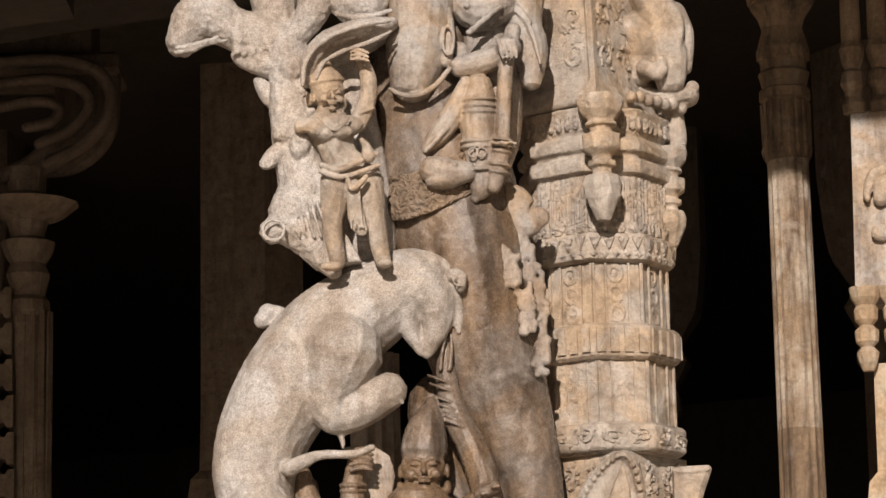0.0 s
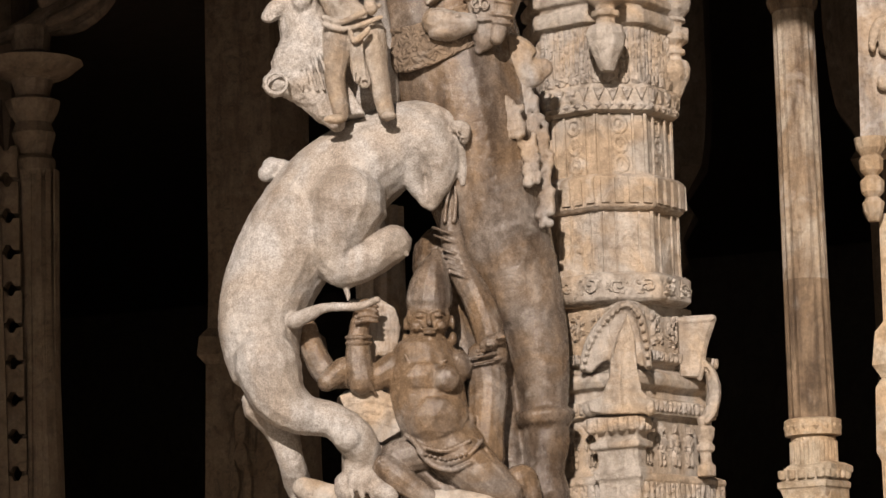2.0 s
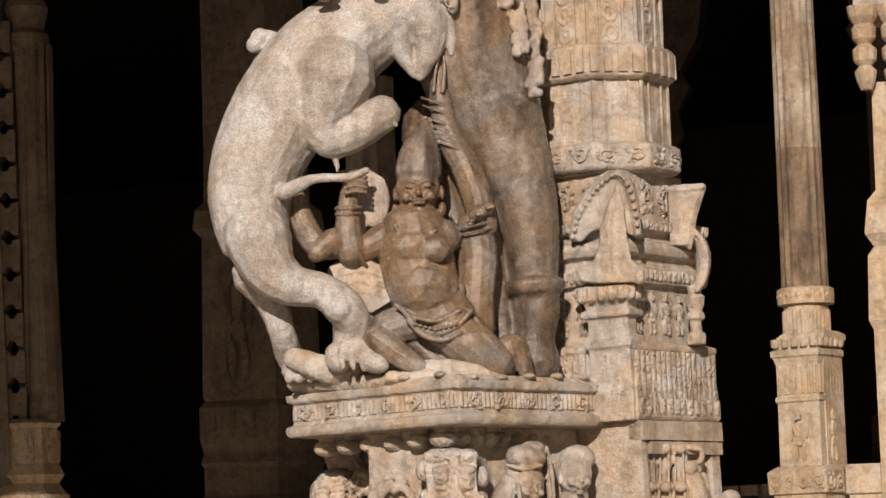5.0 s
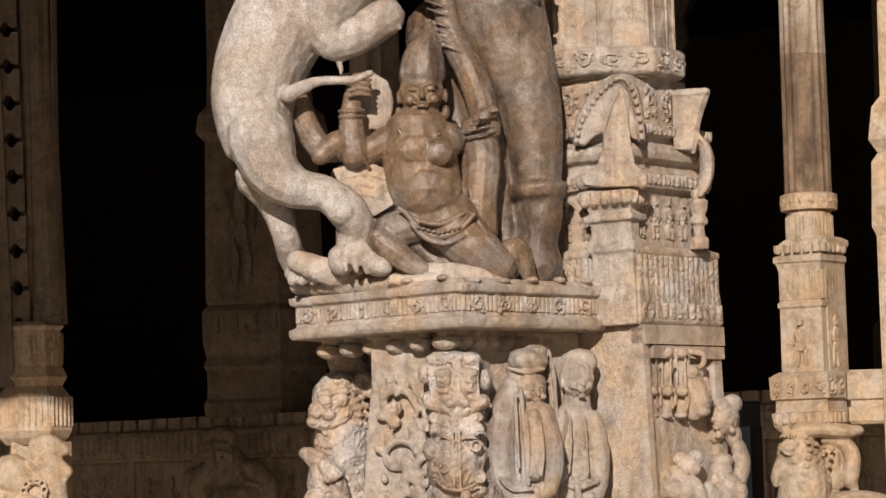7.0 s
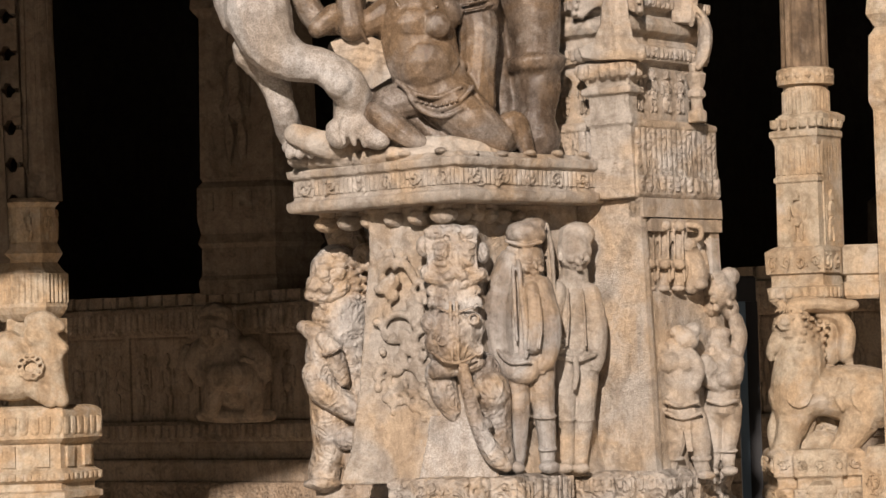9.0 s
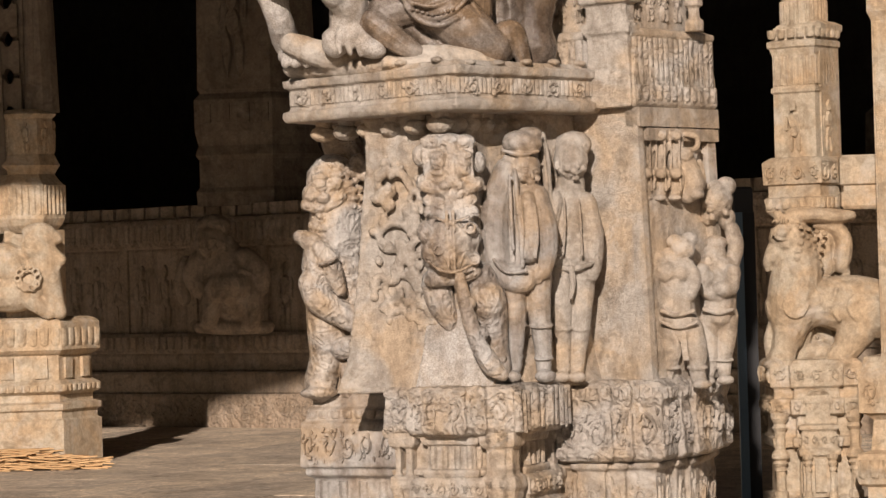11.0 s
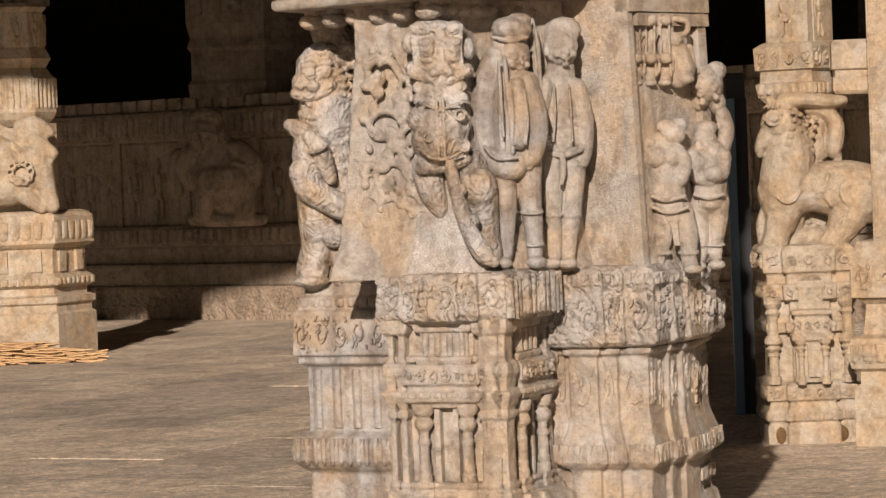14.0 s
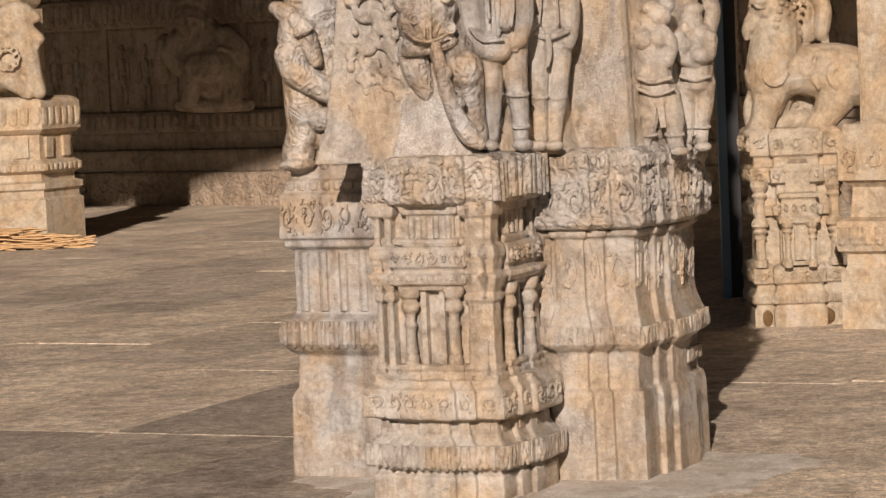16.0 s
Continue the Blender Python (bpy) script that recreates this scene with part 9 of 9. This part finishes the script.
limb(bm, [(1.892, 15.440, 1.250, 0.0749), (1.863, 15.440, 1.126, 0.0624), (1.849, 15.440, 1.051, 0.0624)], 4, 12)
limb(bm, [(2.179, 15.310, 1.228, 0.1113), (2.120, 15.310, 1.134, 0.0804), (2.066, 15.310, 1.077, 0.0680)], 4, 12)
ball(bm, (2.071, 15.290, 1.055), (0.1055, 0.0745, 0.0434), (0, 0, 0))
limb(bm, [(1.752, 15.400, 1.301, 0.0373), (1.724, 15.400, 1.193, 0.0436), (1.727, 15.400, 1.100, 0.0373)], 4, 12)
ball(bm, (1.978, 15.460, 1.103), (0.1241, 0.1024, 0.0807), (0, 0, 0))
limb(bm, [(2.069, 15.245, 1.464, 0.0122), (2.044, 15.245, 1.372, 0.0142), (2.079, 15.245, 1.294, 0.0122)], 3, 8)
statue("stone_lion", bm, TAWNY, "tawny granite crouching lion with curly mane", "sculpture", voxel=0.0065, smooth=1, rough=0.004)

# square pier beside it
sq = thing("relief_pier", "pale square granite pier with a relief figure and knobbed finial colonnettes", "pillar")
bm = bmesh.new()
SB = [(2.16, 15.0), (2.60, 14.8), (2.9, 15.3), (2.35, 15.5)]
stack(bm, SB, [(-0.02, 0.02), (0.30, 0.02), (0.34, -0.01), (0.40, -0.01), (0.42, 0.03), (0.50, 0.05), (0.58, 0.03), (0.60, -0.03), (0.76, -0.045), (0.79, -0.01), (0.80, 0.02), (1.02, 0.02), (1.05, 0.0), (1.10, -0.01)])
b = part("pedestal", bm, TAWNY, sq)
bm = bmesh.new()
frieze(bm, SB, 0.04, 0.50, "petal", 0.07, 0.10, 0.02)
frieze(bm, SB, 0.02, 0.91, "leafy", 0.12, 0.16, 0.016)
part("pedestal_carving", bm, TAWNY, b)
SS = [(2.262, 14.98), (2.66, 14.86), (2.86, 15.25), (2.40, 15.36)]
bm = bmesh.new()
stack(bm, SS, [(1.09, 0.0), (2.9, 0.0), (2.95, 0.02), (3.3, 0.01), (3.35, -0.02), (3.42, 0.02), (3.6, 0.0), (3.66, -0.04), (4.25, -0.045)])
b = part("shaft", bm, TAWNY, sq)
bm = bmesh.new()
stack(bm, SS, [(4.62, 0.02), (5.655, 0.0)])
up = part("upper_block", bm, WORN, sq, "plain upper block with relief figure")
bm = bmesh.new()
for dx in (0.012, 0.03, 0.05):
    stack(bm, [(2.262 + dx, 14.968), (2.268 + dx, 14.966), (2.268 + dx, 14.99), (2.262 + dx, 14.99)], [(1.12, 0.002), (2.88, 0.002)])
part("edge_fillet", bm, TAWNY, b)
bm = bmesh.new()
limb(bm, [(2.422, 14.900, 5.311, 0.042), (2.355, 14.900, 5.274, 0.036), (2.319, 14.900, 5.186, 0.024), (2.318, 14.900, 5.148, 0.018)], 4)
limb(bm, [(2.417, 14.900, 5.216, 0.060), (2.395, 14.900, 5.152, 0.048)], 3)
ball(bm, (2.385, 14.900, 4.956), (0.06, 0.04, 0.05))
part("relief_arm", bm, PALE, up, worn=0.0048)
for cx, cy, zt in ((2.285, 14.95, 4.64), (2.44, 14.93, 4.64)):
    bm = bmesh.new()
    lathe(bm, (cx, cy), [(4.20, 0.03), (4.25, 0.05), (4.30, 0.06), (4.33, 0.035), (4.36, 0.06), (4.42, 0.065), (4.45, 0.035), (4.48, 0.06), (4.54, 0.065), (4.56, 0.05), (4.60, 0.075), (4.66, 0.085)], 10)
    part("colonnette", bm, TAWNY, sq)
for cx, cy in ((2.285, 14.98), (2.43, 14.95)):
    bm = bmesh.new()
    lathe(bm, (cx, cy), [(5.65, 0.06), (5.70, 0.065), (5.74, 0.045), (5.78, 0.05), (5.82, 0.07), (5.88, 0.06), (5.90, 0.04), (5.95, 0.06), (6.02, 0.07), (6.06, 0.05), (6.10, 0.055), (6.6, 0.05)], 10)
    # shade under the eave is put into the colour here too
    part("colonnette", bm, STAINED_SHADED, sq)

# ---------------------------------------------------------------- far pillar with its lion
FP = (-3.62, 25.0)
far = thing("far_pillar", "pale granite pillar with a lion base, capped by a curled bracket", "pillar")
fbase = [(FP[0] - 0.55, 24.75), (FP[0] + 0.10, 24.80), (FP[0] + 0.36, 25.25), (FP[0] - 0.1, 25.75), (FP[0] - 0.7, 25.5)]
bm = bmesh.new()
stack(bm, fbase, [(-0.02, 0.03), (0.40, 0.03), (0.42, 0.0), (0.48, 0.0), (0.50, 0.03), (0.55, 0.03), (0.57, -0.03), (0.63, -0.03), (0.66, 0.03), (0.72, 0.03), (0.76, -0.03), (0.98, -0.035), (1.0, 0.0), (1.03, 0.035), (1.27, 0.03), (1.30, 0.0), (1.32, -0.05)])
b = part("pedestal", bm, TAWNY, far)
bm = bmesh.new()
frieze(bm, fbase, 0.034, 1.14, "petal", 0.10, 0.16, 0.02)
frieze(bm, fbase, 0.028, 0.69, "petal", 0.07, 0.06, 0.02)
frieze(bm, fbase, -0.034, 0.87, "block", 0.26, 0.18, 0.03, fill=0.4)
part("pedestal_carving", bm, TAWNY, b)
bm = bmesh.new()
stack(bm, fbase, [(1.28, -0.2), (2.10, -0.2)])
part("core", bm, TAWNY, far)
bm = bmesh.new()
fb2 = octagon((FP[0] - 0.22, 25.2), 0.33, TH + 0.4)
stack(bm, fb2, [(2.08, -0.06), (2.14, 0.0), (2.20, 0.03), (2.30, 0.02), (2.50, 0.03), (2.53, 0.0), (2.60, -0.05), (2.68, 0.0), (2.74, -0.03), (2.78, -0.05), (3.10, -0.06), (3.14, -0.02), (3.18, -0.07)])
b = part("block", bm, TAWNY, far)
bm = bmesh.new()
frieze(bm, fb2, 0.022, 2.37, "flute", 0.06, 0.26, 0.02, fill=0.6)
frieze(bm, fb2, -0.052, 2.94, "figure", 0.24, 0.3, 0.03, fill=0.7)
part("block_carving", bm, TAWNY, b)
bm = bmesh.new()
LF = dict(lean=-0.03, z_ref=3.2)
fs = octagon((-3.69, 25.2), 0.175, TH + 0.4, 12)
stack(bm, fs, [(3.16, 0.0), (6.55, -0.01), (6.6, 0.02), (6.7, 0.02), (6.75, -0.02), (6.85, 0.0), (6.95, 0.03), (7.05, -0.01), (7.15, 0.05), (7.25, 0.08), (7.30, -0.02), (7.45, 0.02), (7.50, 0.16), (7.62, 0.30), (7.66, 0.16), (7.72, 0.0), (7.95, 0.02)], **LF)
# darker than the lion base: shade is painted into these shafts
b = part("shaft", bm, SHADE_DIM, far)
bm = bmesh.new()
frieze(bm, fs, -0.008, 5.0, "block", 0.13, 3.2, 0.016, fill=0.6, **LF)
part("shaft_strips", bm, SHADE_DIM, b)
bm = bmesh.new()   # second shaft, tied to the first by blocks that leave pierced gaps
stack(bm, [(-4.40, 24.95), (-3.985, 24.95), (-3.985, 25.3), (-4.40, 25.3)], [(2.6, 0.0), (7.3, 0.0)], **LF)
part("side_shaft", bm, SHADE_DIM, far, "second shaft, colour darkened for hall shade")
for i in range(12):
    z = 2.98 + i * 0.335
    bm = bmesh.new()
    xo = -0.03 * (z - 3.2)
    ring_f = []
    for (dx, dz) in ((-0.10, -0.145), (-0.045, -0.145), (-0.02, -0.10), (0.02, -0.10), (0.045, -0.145), (0.10, -0.145), (0.10, 0.145), (0.045, 0.145), (0.02, 0.10), (-0.02, 0.10), (-0.045, 0.145), (-0.10, 0.145)):
        ring_f.append((-3.925 + xo + dx, z + dz))
    va = [bm.verts.new((x, 25.0, zz)) for x, zz in ring_f]
    vb = [bm.verts.new((x, 25.22, zz)) for x, zz in ring_f]
    bm.faces.new(va)
    bm.faces.new(vb[::-1])
    for k in range(12):
        bm.faces.new((va[k], va[(k + 1) % 12], vb[(k + 1) % 12], vb[k]))
    part("tie_block", bm, SHADE_DIM, far)
bm = bmesh.new()   # curled bracket
for k in range(6):
    o = 0.085 * k
    limb(bm, [(FP[0] - 0.5 + o, 25.15 + 0.02 * k, 7.85 + 0.02 * k, 0.07), (FP[0] - 0.15 + o, 25.1 + 0.02 * k, 8.0, 0.08), (FP[0] + 0.12 + o, 25.1 + 0.02 * k, 8.3, 0.08), (FP[0] + 0.14 + o * 1.05, 25.1 + 0.02 * k, 8.85, 0.08)], 4, 10)
stack(bm, [(FP[0] - 1.0, 25.0), (FP[0] + 0.62, 25.0), (FP[0] + 0.62, 25.7), (FP[0] - 1.0, 25.7)], [(8.82, 0), (8.86, 0.04), (8.98, 0.04), (9.02, 0.0)])
stack(bm, [(FP[0] - 1.0, 25.05), (FP[0] + 0.40, 25.05), (FP[0] + 0.40, 25.7), (FP[0] - 1.0, 25.7)], [(9.0, 0), (10.4, 0)])
# the bracket's darkness is hall shade carried by its material
bk = part("bracket", bm, SHADE_DARK, far, "curled fluted bracket, hall shade put into its dark colour")
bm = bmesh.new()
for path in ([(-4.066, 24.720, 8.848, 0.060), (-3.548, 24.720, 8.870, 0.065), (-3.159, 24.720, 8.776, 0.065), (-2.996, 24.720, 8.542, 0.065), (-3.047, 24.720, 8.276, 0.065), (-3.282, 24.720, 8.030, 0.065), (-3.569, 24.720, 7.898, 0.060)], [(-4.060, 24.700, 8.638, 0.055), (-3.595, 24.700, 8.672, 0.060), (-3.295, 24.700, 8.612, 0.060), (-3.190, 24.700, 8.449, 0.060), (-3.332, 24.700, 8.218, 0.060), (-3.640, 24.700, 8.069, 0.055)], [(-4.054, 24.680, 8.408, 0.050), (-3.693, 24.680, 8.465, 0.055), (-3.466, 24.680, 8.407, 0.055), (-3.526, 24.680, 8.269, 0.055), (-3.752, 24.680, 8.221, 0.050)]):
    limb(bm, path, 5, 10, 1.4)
statue("volute", bm, SHADE_DARK, "", voxel=0.018, smooth=1, rough=0.01, parent=bk)

bm = bmesh.new()   # its lion
limb(bm, [(-4.089, 24.850, 1.558, 0.171), (-3.888, 24.850, 1.551, 0.181), (-3.709, 24.850, 1.646, 0.171), (-3.654, 24.850, 1.795, 0.151), (-3.673, 24.850, 1.971, 0.141)], 4, 14)
limb(bm, [(-3.716, 24.800, 1.947, 0.130), (-3.618, 24.800, 1.894, 0.100), (-3.495, 24.800, 1.829, 0.060)], 4)
limb(bm, [(-3.663, 24.800, 1.755, 0.060), (-3.573, 24.800, 1.742, 0.050), (-3.522, 24.800, 1.760, 0.040)], 3)
limb(bm, [(-3.762, 24.800, 2.074, 0.070), (-3.636, 24.800, 2.095, 0.070), (-3.513, 24.800, 2.015, 0.050)], 3)
limb(bm, [(-3.600, 24.800, 1.692, 0.110), (-3.557, 24.800, 1.490, 0.090), (-3.511, 24.800, 1.364, 0.070)], 3)
limb(bm, [(-3.779, 24.780, 1.498, 0.100), (-3.681, 24.780, 1.420, 0.080), (-3.609, 24.780, 1.352, 0.060)], 3)
limb(bm, [(-3.980, 24.850, 1.805, 0.201), (-3.883, 24.850, 1.702, 0.171)], 3)
for i in range(10):
    a = 2 * math.pi * i / 10
    c = (-3.763, 24.650, 1.673)
    loop_band(bm, (c[0] + 0.09 * math.cos(a), c[1], c[2] + 0.09 * math.sin(a)), 0.03, 0.03, 0.012, (85, 0, 0), 10)
statue("stone_lion", bm, TAWNY, "pale tawny granite seated lion with open jaws", "sculpture", voxel=0.013, smooth=2, rough=0.006)

# straw against its foot
rng = random.Random(3)
bm = bmesh.new()
for i in range(420):
    x, y = rng.uniform(-4.25, -3.28), rng.uniform(24.2, 24.75)
    L, a = rng.uniform(0.2, 0.55), rng.gauss(0.0, 0.35)
    z = rng.uniform(0.005, 0.16) * max(0.1, 1 - abs(x + 3.85) / 0.75)
    d = Vector((math.cos(a), math.sin(a) * 0.5, rng.uniform(-0.12, 0.12))) * L / 2
    s = Vector((0, 0.006, 0.006))
    p = Vector((x, y, z + 0.01))
    v = [bm.verts.new(q) for q in (p - d - s, p - d + s, p + d + s, p + d - s)]
    w = [bm.verts.new(q) for q in (p - d + Vector((0, -0.006, 0.006)), p + d + Vector((0, -0.006, 0.006)))]
    bm.faces.new(v)
    bm.faces.new((v[1], w[0], w[1], v[2]))
tagged(part("straw", bm, STRAW), "loose heap of dry orange straw by the far pillar", "straw", kind="stuff")

# ---------------------------------------------------------------- raised plinth behind
WD, WN = Vector((-V.x, -V.y)), Vector((-U.x, -U.y))
W0 = Vector((-2.05, 30.25))


def wpt(s, d):
    """A plan point s metres along the plinth and d metres in front of it."""
    p = W0 + WD * s + WN * d
    return (p.x, p.y)


plinth = thing("raised_plinth", "high dark moulded stone plinth with carved panels and dentils", "plinth")
for nm, z0, z1, d in (("foot", -0.02, 0.36, 0.22), ("tread", 0.36, 0.60, 0.16), ("sill", 0.60, 0.80, 0.05), ("dentil_course", 0.80, 1.02, 0.10), ("panel_course", 1.02, 1.96, 0.0), ("cornice", 1.96, 2.28, 0.20), ("top_course", 2.28, 2.42, 0.10)):
    bm = bmesh.new()
    stack(bm, [wpt(-9, d), wpt(14, d), wpt(14, -1.2), wpt(-9, -1.2)], [(z0, 0), (z0 + 0.02, 0.012), (z1 - 0.03, 0.012), (z1, 0.0)])
    b = part(nm, bm, HALL_CARVED if nm in ("foot", "cornice") else HALL_STONE, plinth)
    bm = bmesh.new()
    k = [wpt(-9, d), wpt(14, d), wpt(14, -1.2), wpt(-9, -1.2)]
    if nm == "dentil_course":
        frieze(bm, k, 0.012, 0.91, "petal", 0.11, 0.15, 0.05, edges=(0,))
        part("dentil_carving", bm, HALL_STONE, b, kind="stuff")
    elif nm == "cornice":
        frieze(bm, k, 0.012, 2.12, "petal", 0.09, 0.2, 0.03, edges=(0,))
        part("cornice_carving", bm, HALL_STONE, b, kind="stuff")
    elif nm == "top_course":
        frieze(bm, k, 0.0, 2.36, "block", 0.22, 0.12, 0.06, fill=0.8, edges=(0,))
        part("battlement", bm, HALL_STONE, b, kind="stuff")
    elif nm == "foot":
        frieze(bm, k, 0.012, 0.2, "leafy", 0.26, 0.2, 0.02, edges=(0,))
        part("foot_carving", bm, HALL_STONE, b, kind="stuff")
    elif nm == "panel_course":
        frieze(bm, k, 0.0, 1.45, "figure", 0.34, 0.72, 0.07, fill=0.8, edges=(0,))
        part("panel_carving", bm, HALL_STONE, b, kind="stuff")
        for sgm in range(-8, 14):
            bm2 = bmesh.new()
            stack(bm2, [wpt(sgm - 0.07, 0.05), wpt(sgm + 0.07, 0.05), wpt(sgm + 0.07, -0.05), wpt(sgm - 0.07, -0.05)], [(1.02, 0.0), (1.96, 0.0)])
            part("panel_post", bm2, HALL_STONE, b)
    else:
        bm.free()
# corbelled dwarf bearing the pillar
bm = bmesh.new()
ball(bm, (-2.551, 29.400, 2.004), (0.1725, 0.2000, 0.2142), (0, 0, 0))
ball(bm, (-2.526, 29.450, 2.171), (0.1963, 0.1800, 0.1309), (0, 0, 0))
visage(bm, (-2.571, 29.210, 1.979), 0.1428, -18)
ball(bm, (-2.343, 29.450, 1.956), (0.0535, 0.1000, 0.1190), (0, 0, 0))
ball(bm, (-2.700, 29.450, 1.950), (0.0357, 0.0800, 0.0833), (0, 0, 0))
limb(bm, [(-2.672, 29.335, 2.126, 0.0156), (-2.633, 29.335, 2.232, 0.0156)], 2, 6)
limb(bm, [(-2.624, 29.335, 2.142, 0.0156), (-2.597, 29.335, 2.248, 0.0156)], 2, 6)
limb(bm, [(-2.576, 29.335, 2.159, 0.0156), (-2.561, 29.335, 2.265, 0.0156)], 2, 6)
limb(bm, [(-2.528, 29.335, 2.175, 0.0156), (-2.525, 29.335, 2.281, 0.0156)], 2, 6)
limb(bm, [(-2.481, 29.335, 2.156, 0.0156), (-2.490, 29.335, 2.263, 0.0156)], 2, 6)
limb(bm, [(-2.435, 29.335, 2.136, 0.0156), (-2.455, 29.335, 2.244, 0.0156)], 2, 6)
limb(bm, [(-2.388, 29.335, 2.117, 0.0156), (-2.420, 29.335, 2.225, 0.0156)], 2, 6)
limb(bm, [(-2.423, 29.500, 1.810, 0.2384), (-2.352, 29.500, 1.599, 0.3099), (-2.328, 29.500, 1.420, 0.2741)], 4, 16)
ball(bm, (-2.359, 29.330, 1.523), (0.2737, 0.2000, 0.2023), (0, 0, 0))
limb(bm, [(-2.190, 29.410, 1.803, 0.1426), (-2.064, 29.410, 1.650, 0.1426), (-2.105, 29.410, 1.473, 0.1188), (-2.261, 29.410, 1.436, 0.0832)], 4, 12)
limb(bm, [(-2.665, 29.410, 1.806, 0.1307), (-2.741, 29.410, 1.671, 0.1188), (-2.675, 29.410, 1.509, 0.1010), (-2.546, 29.410, 1.445, 0.0713)], 4, 12)
limb(bm, [(-2.330, 29.235, 1.629, 0.0195), (-2.227, 29.235, 1.697, 0.0234), (-2.122, 29.235, 1.658, 0.0195)], 3, 6)
limb(bm, [(-2.525, 29.370, 1.445, 0.1305), (-2.572, 29.370, 1.280, 0.1187), (-2.587, 29.370, 1.174, 0.0949)], 4, 12)
limb(bm, [(-2.151, 29.370, 1.433, 0.1424), (-2.133, 29.370, 1.266, 0.1246), (-2.148, 29.370, 1.160, 0.1009)], 4, 12)
limb(bm, [(-2.495, 29.335, 1.349, 0.0313), (-2.377, 29.335, 1.322, 0.0391), (-2.246, 29.335, 1.342, 0.0313)], 3, 8)
limb(bm, [(-2.691, 29.450, 1.116, 0.0714), (-2.394, 29.450, 1.095, 0.0773), (-1.977, 29.450, 1.093, 0.0714)], 3, 12)
limb(bm, [(-2.826, 29.530, 1.793, 0.0835), (-2.874, 29.530, 1.586, 0.0835), (-2.856, 29.530, 1.406, 0.0716)], 3, 12)
statue("dwarf_sculpture", bm, HALL_STONE, "dark stone squatting dwarf on the plinth's face", "sculpture", voxel=0.013, smooth=2, rough=0.010)

idol = thing("relief_pillar", "square stone pillar with a standing deity relief on the plinth, shade in its colour", "pillar")
IP = [(-2.72, 30.25), (-1.92, 30.15), (-1.45, 30.6), (-2.45, 31.1)]
bm = bmesh.new()
stack(bm, IP, [(2.40, 0.02), (2.55, 0.03), (2.60, 0.0), (2.90, 0.0), (2.95, 0.03), (3.05, 0.0), (3.20, 0.03), (3.55, 0.03), (3.62, -0.02), (3.66, 0.0), (5.4, -0.02), (5.5, 0.05), (5.7, 0.03), (5.8, -0.04), (6.4, -0.05), (10.4, -0.05)])
# base colour lowered to carry the shade of the hall
b = part("shaft", bm, SHADE_DIM, idol)
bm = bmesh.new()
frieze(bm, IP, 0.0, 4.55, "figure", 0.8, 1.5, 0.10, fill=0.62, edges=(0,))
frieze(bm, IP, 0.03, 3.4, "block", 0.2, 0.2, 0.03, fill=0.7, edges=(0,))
part("relief", bm, SHADE_DIM, b)
# further pillars in the depth of the hall, their dimness painted as dark stone
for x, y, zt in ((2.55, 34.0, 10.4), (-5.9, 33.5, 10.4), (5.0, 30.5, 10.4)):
    dk = thing("dim_pillar", "stone pillar deep in the hall, darkness put into its colour", "pillar", "dim pillars")
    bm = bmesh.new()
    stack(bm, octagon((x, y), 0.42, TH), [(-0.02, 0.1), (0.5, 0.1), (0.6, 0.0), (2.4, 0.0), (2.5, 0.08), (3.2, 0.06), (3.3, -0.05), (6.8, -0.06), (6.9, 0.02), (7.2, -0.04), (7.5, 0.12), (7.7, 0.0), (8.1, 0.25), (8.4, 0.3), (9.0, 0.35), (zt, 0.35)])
    part("shaft", bm, SHADE_DARK, dk)

# ---------------------------------------------------------------- blue post
post = thing("blue_post", "blue painted steel post with black cap behind the pillar", "post")
bm = bmesh.new()
stack(bm, [(1.70, 17.0), (1.752, 17.0), (1.752, 17.06), (1.70, 17.06)], [(-0.03, 0.0), (1.93, 0.0)])
part("upright", bm, BLUE, post)
bm = bmesh.new()
stack(bm, [(1.705, 17.02), (1.82, 17.02), (1.82, 17.14), (1.705, 17.14)], [(1.93, 0.0), (2.07, 0.0), (2.085, -0.01)])
part("cap", bm, BLACK, post)
bm = bmesh.new()
stack(bm, [(1.756, 17.05), (1.83, 17.05), (1.83, 17.12), (1.756, 17.12)], [(-0.03, 0.0), (1.93, 0.0)])
part("rear_upright", bm, BLACK, post)
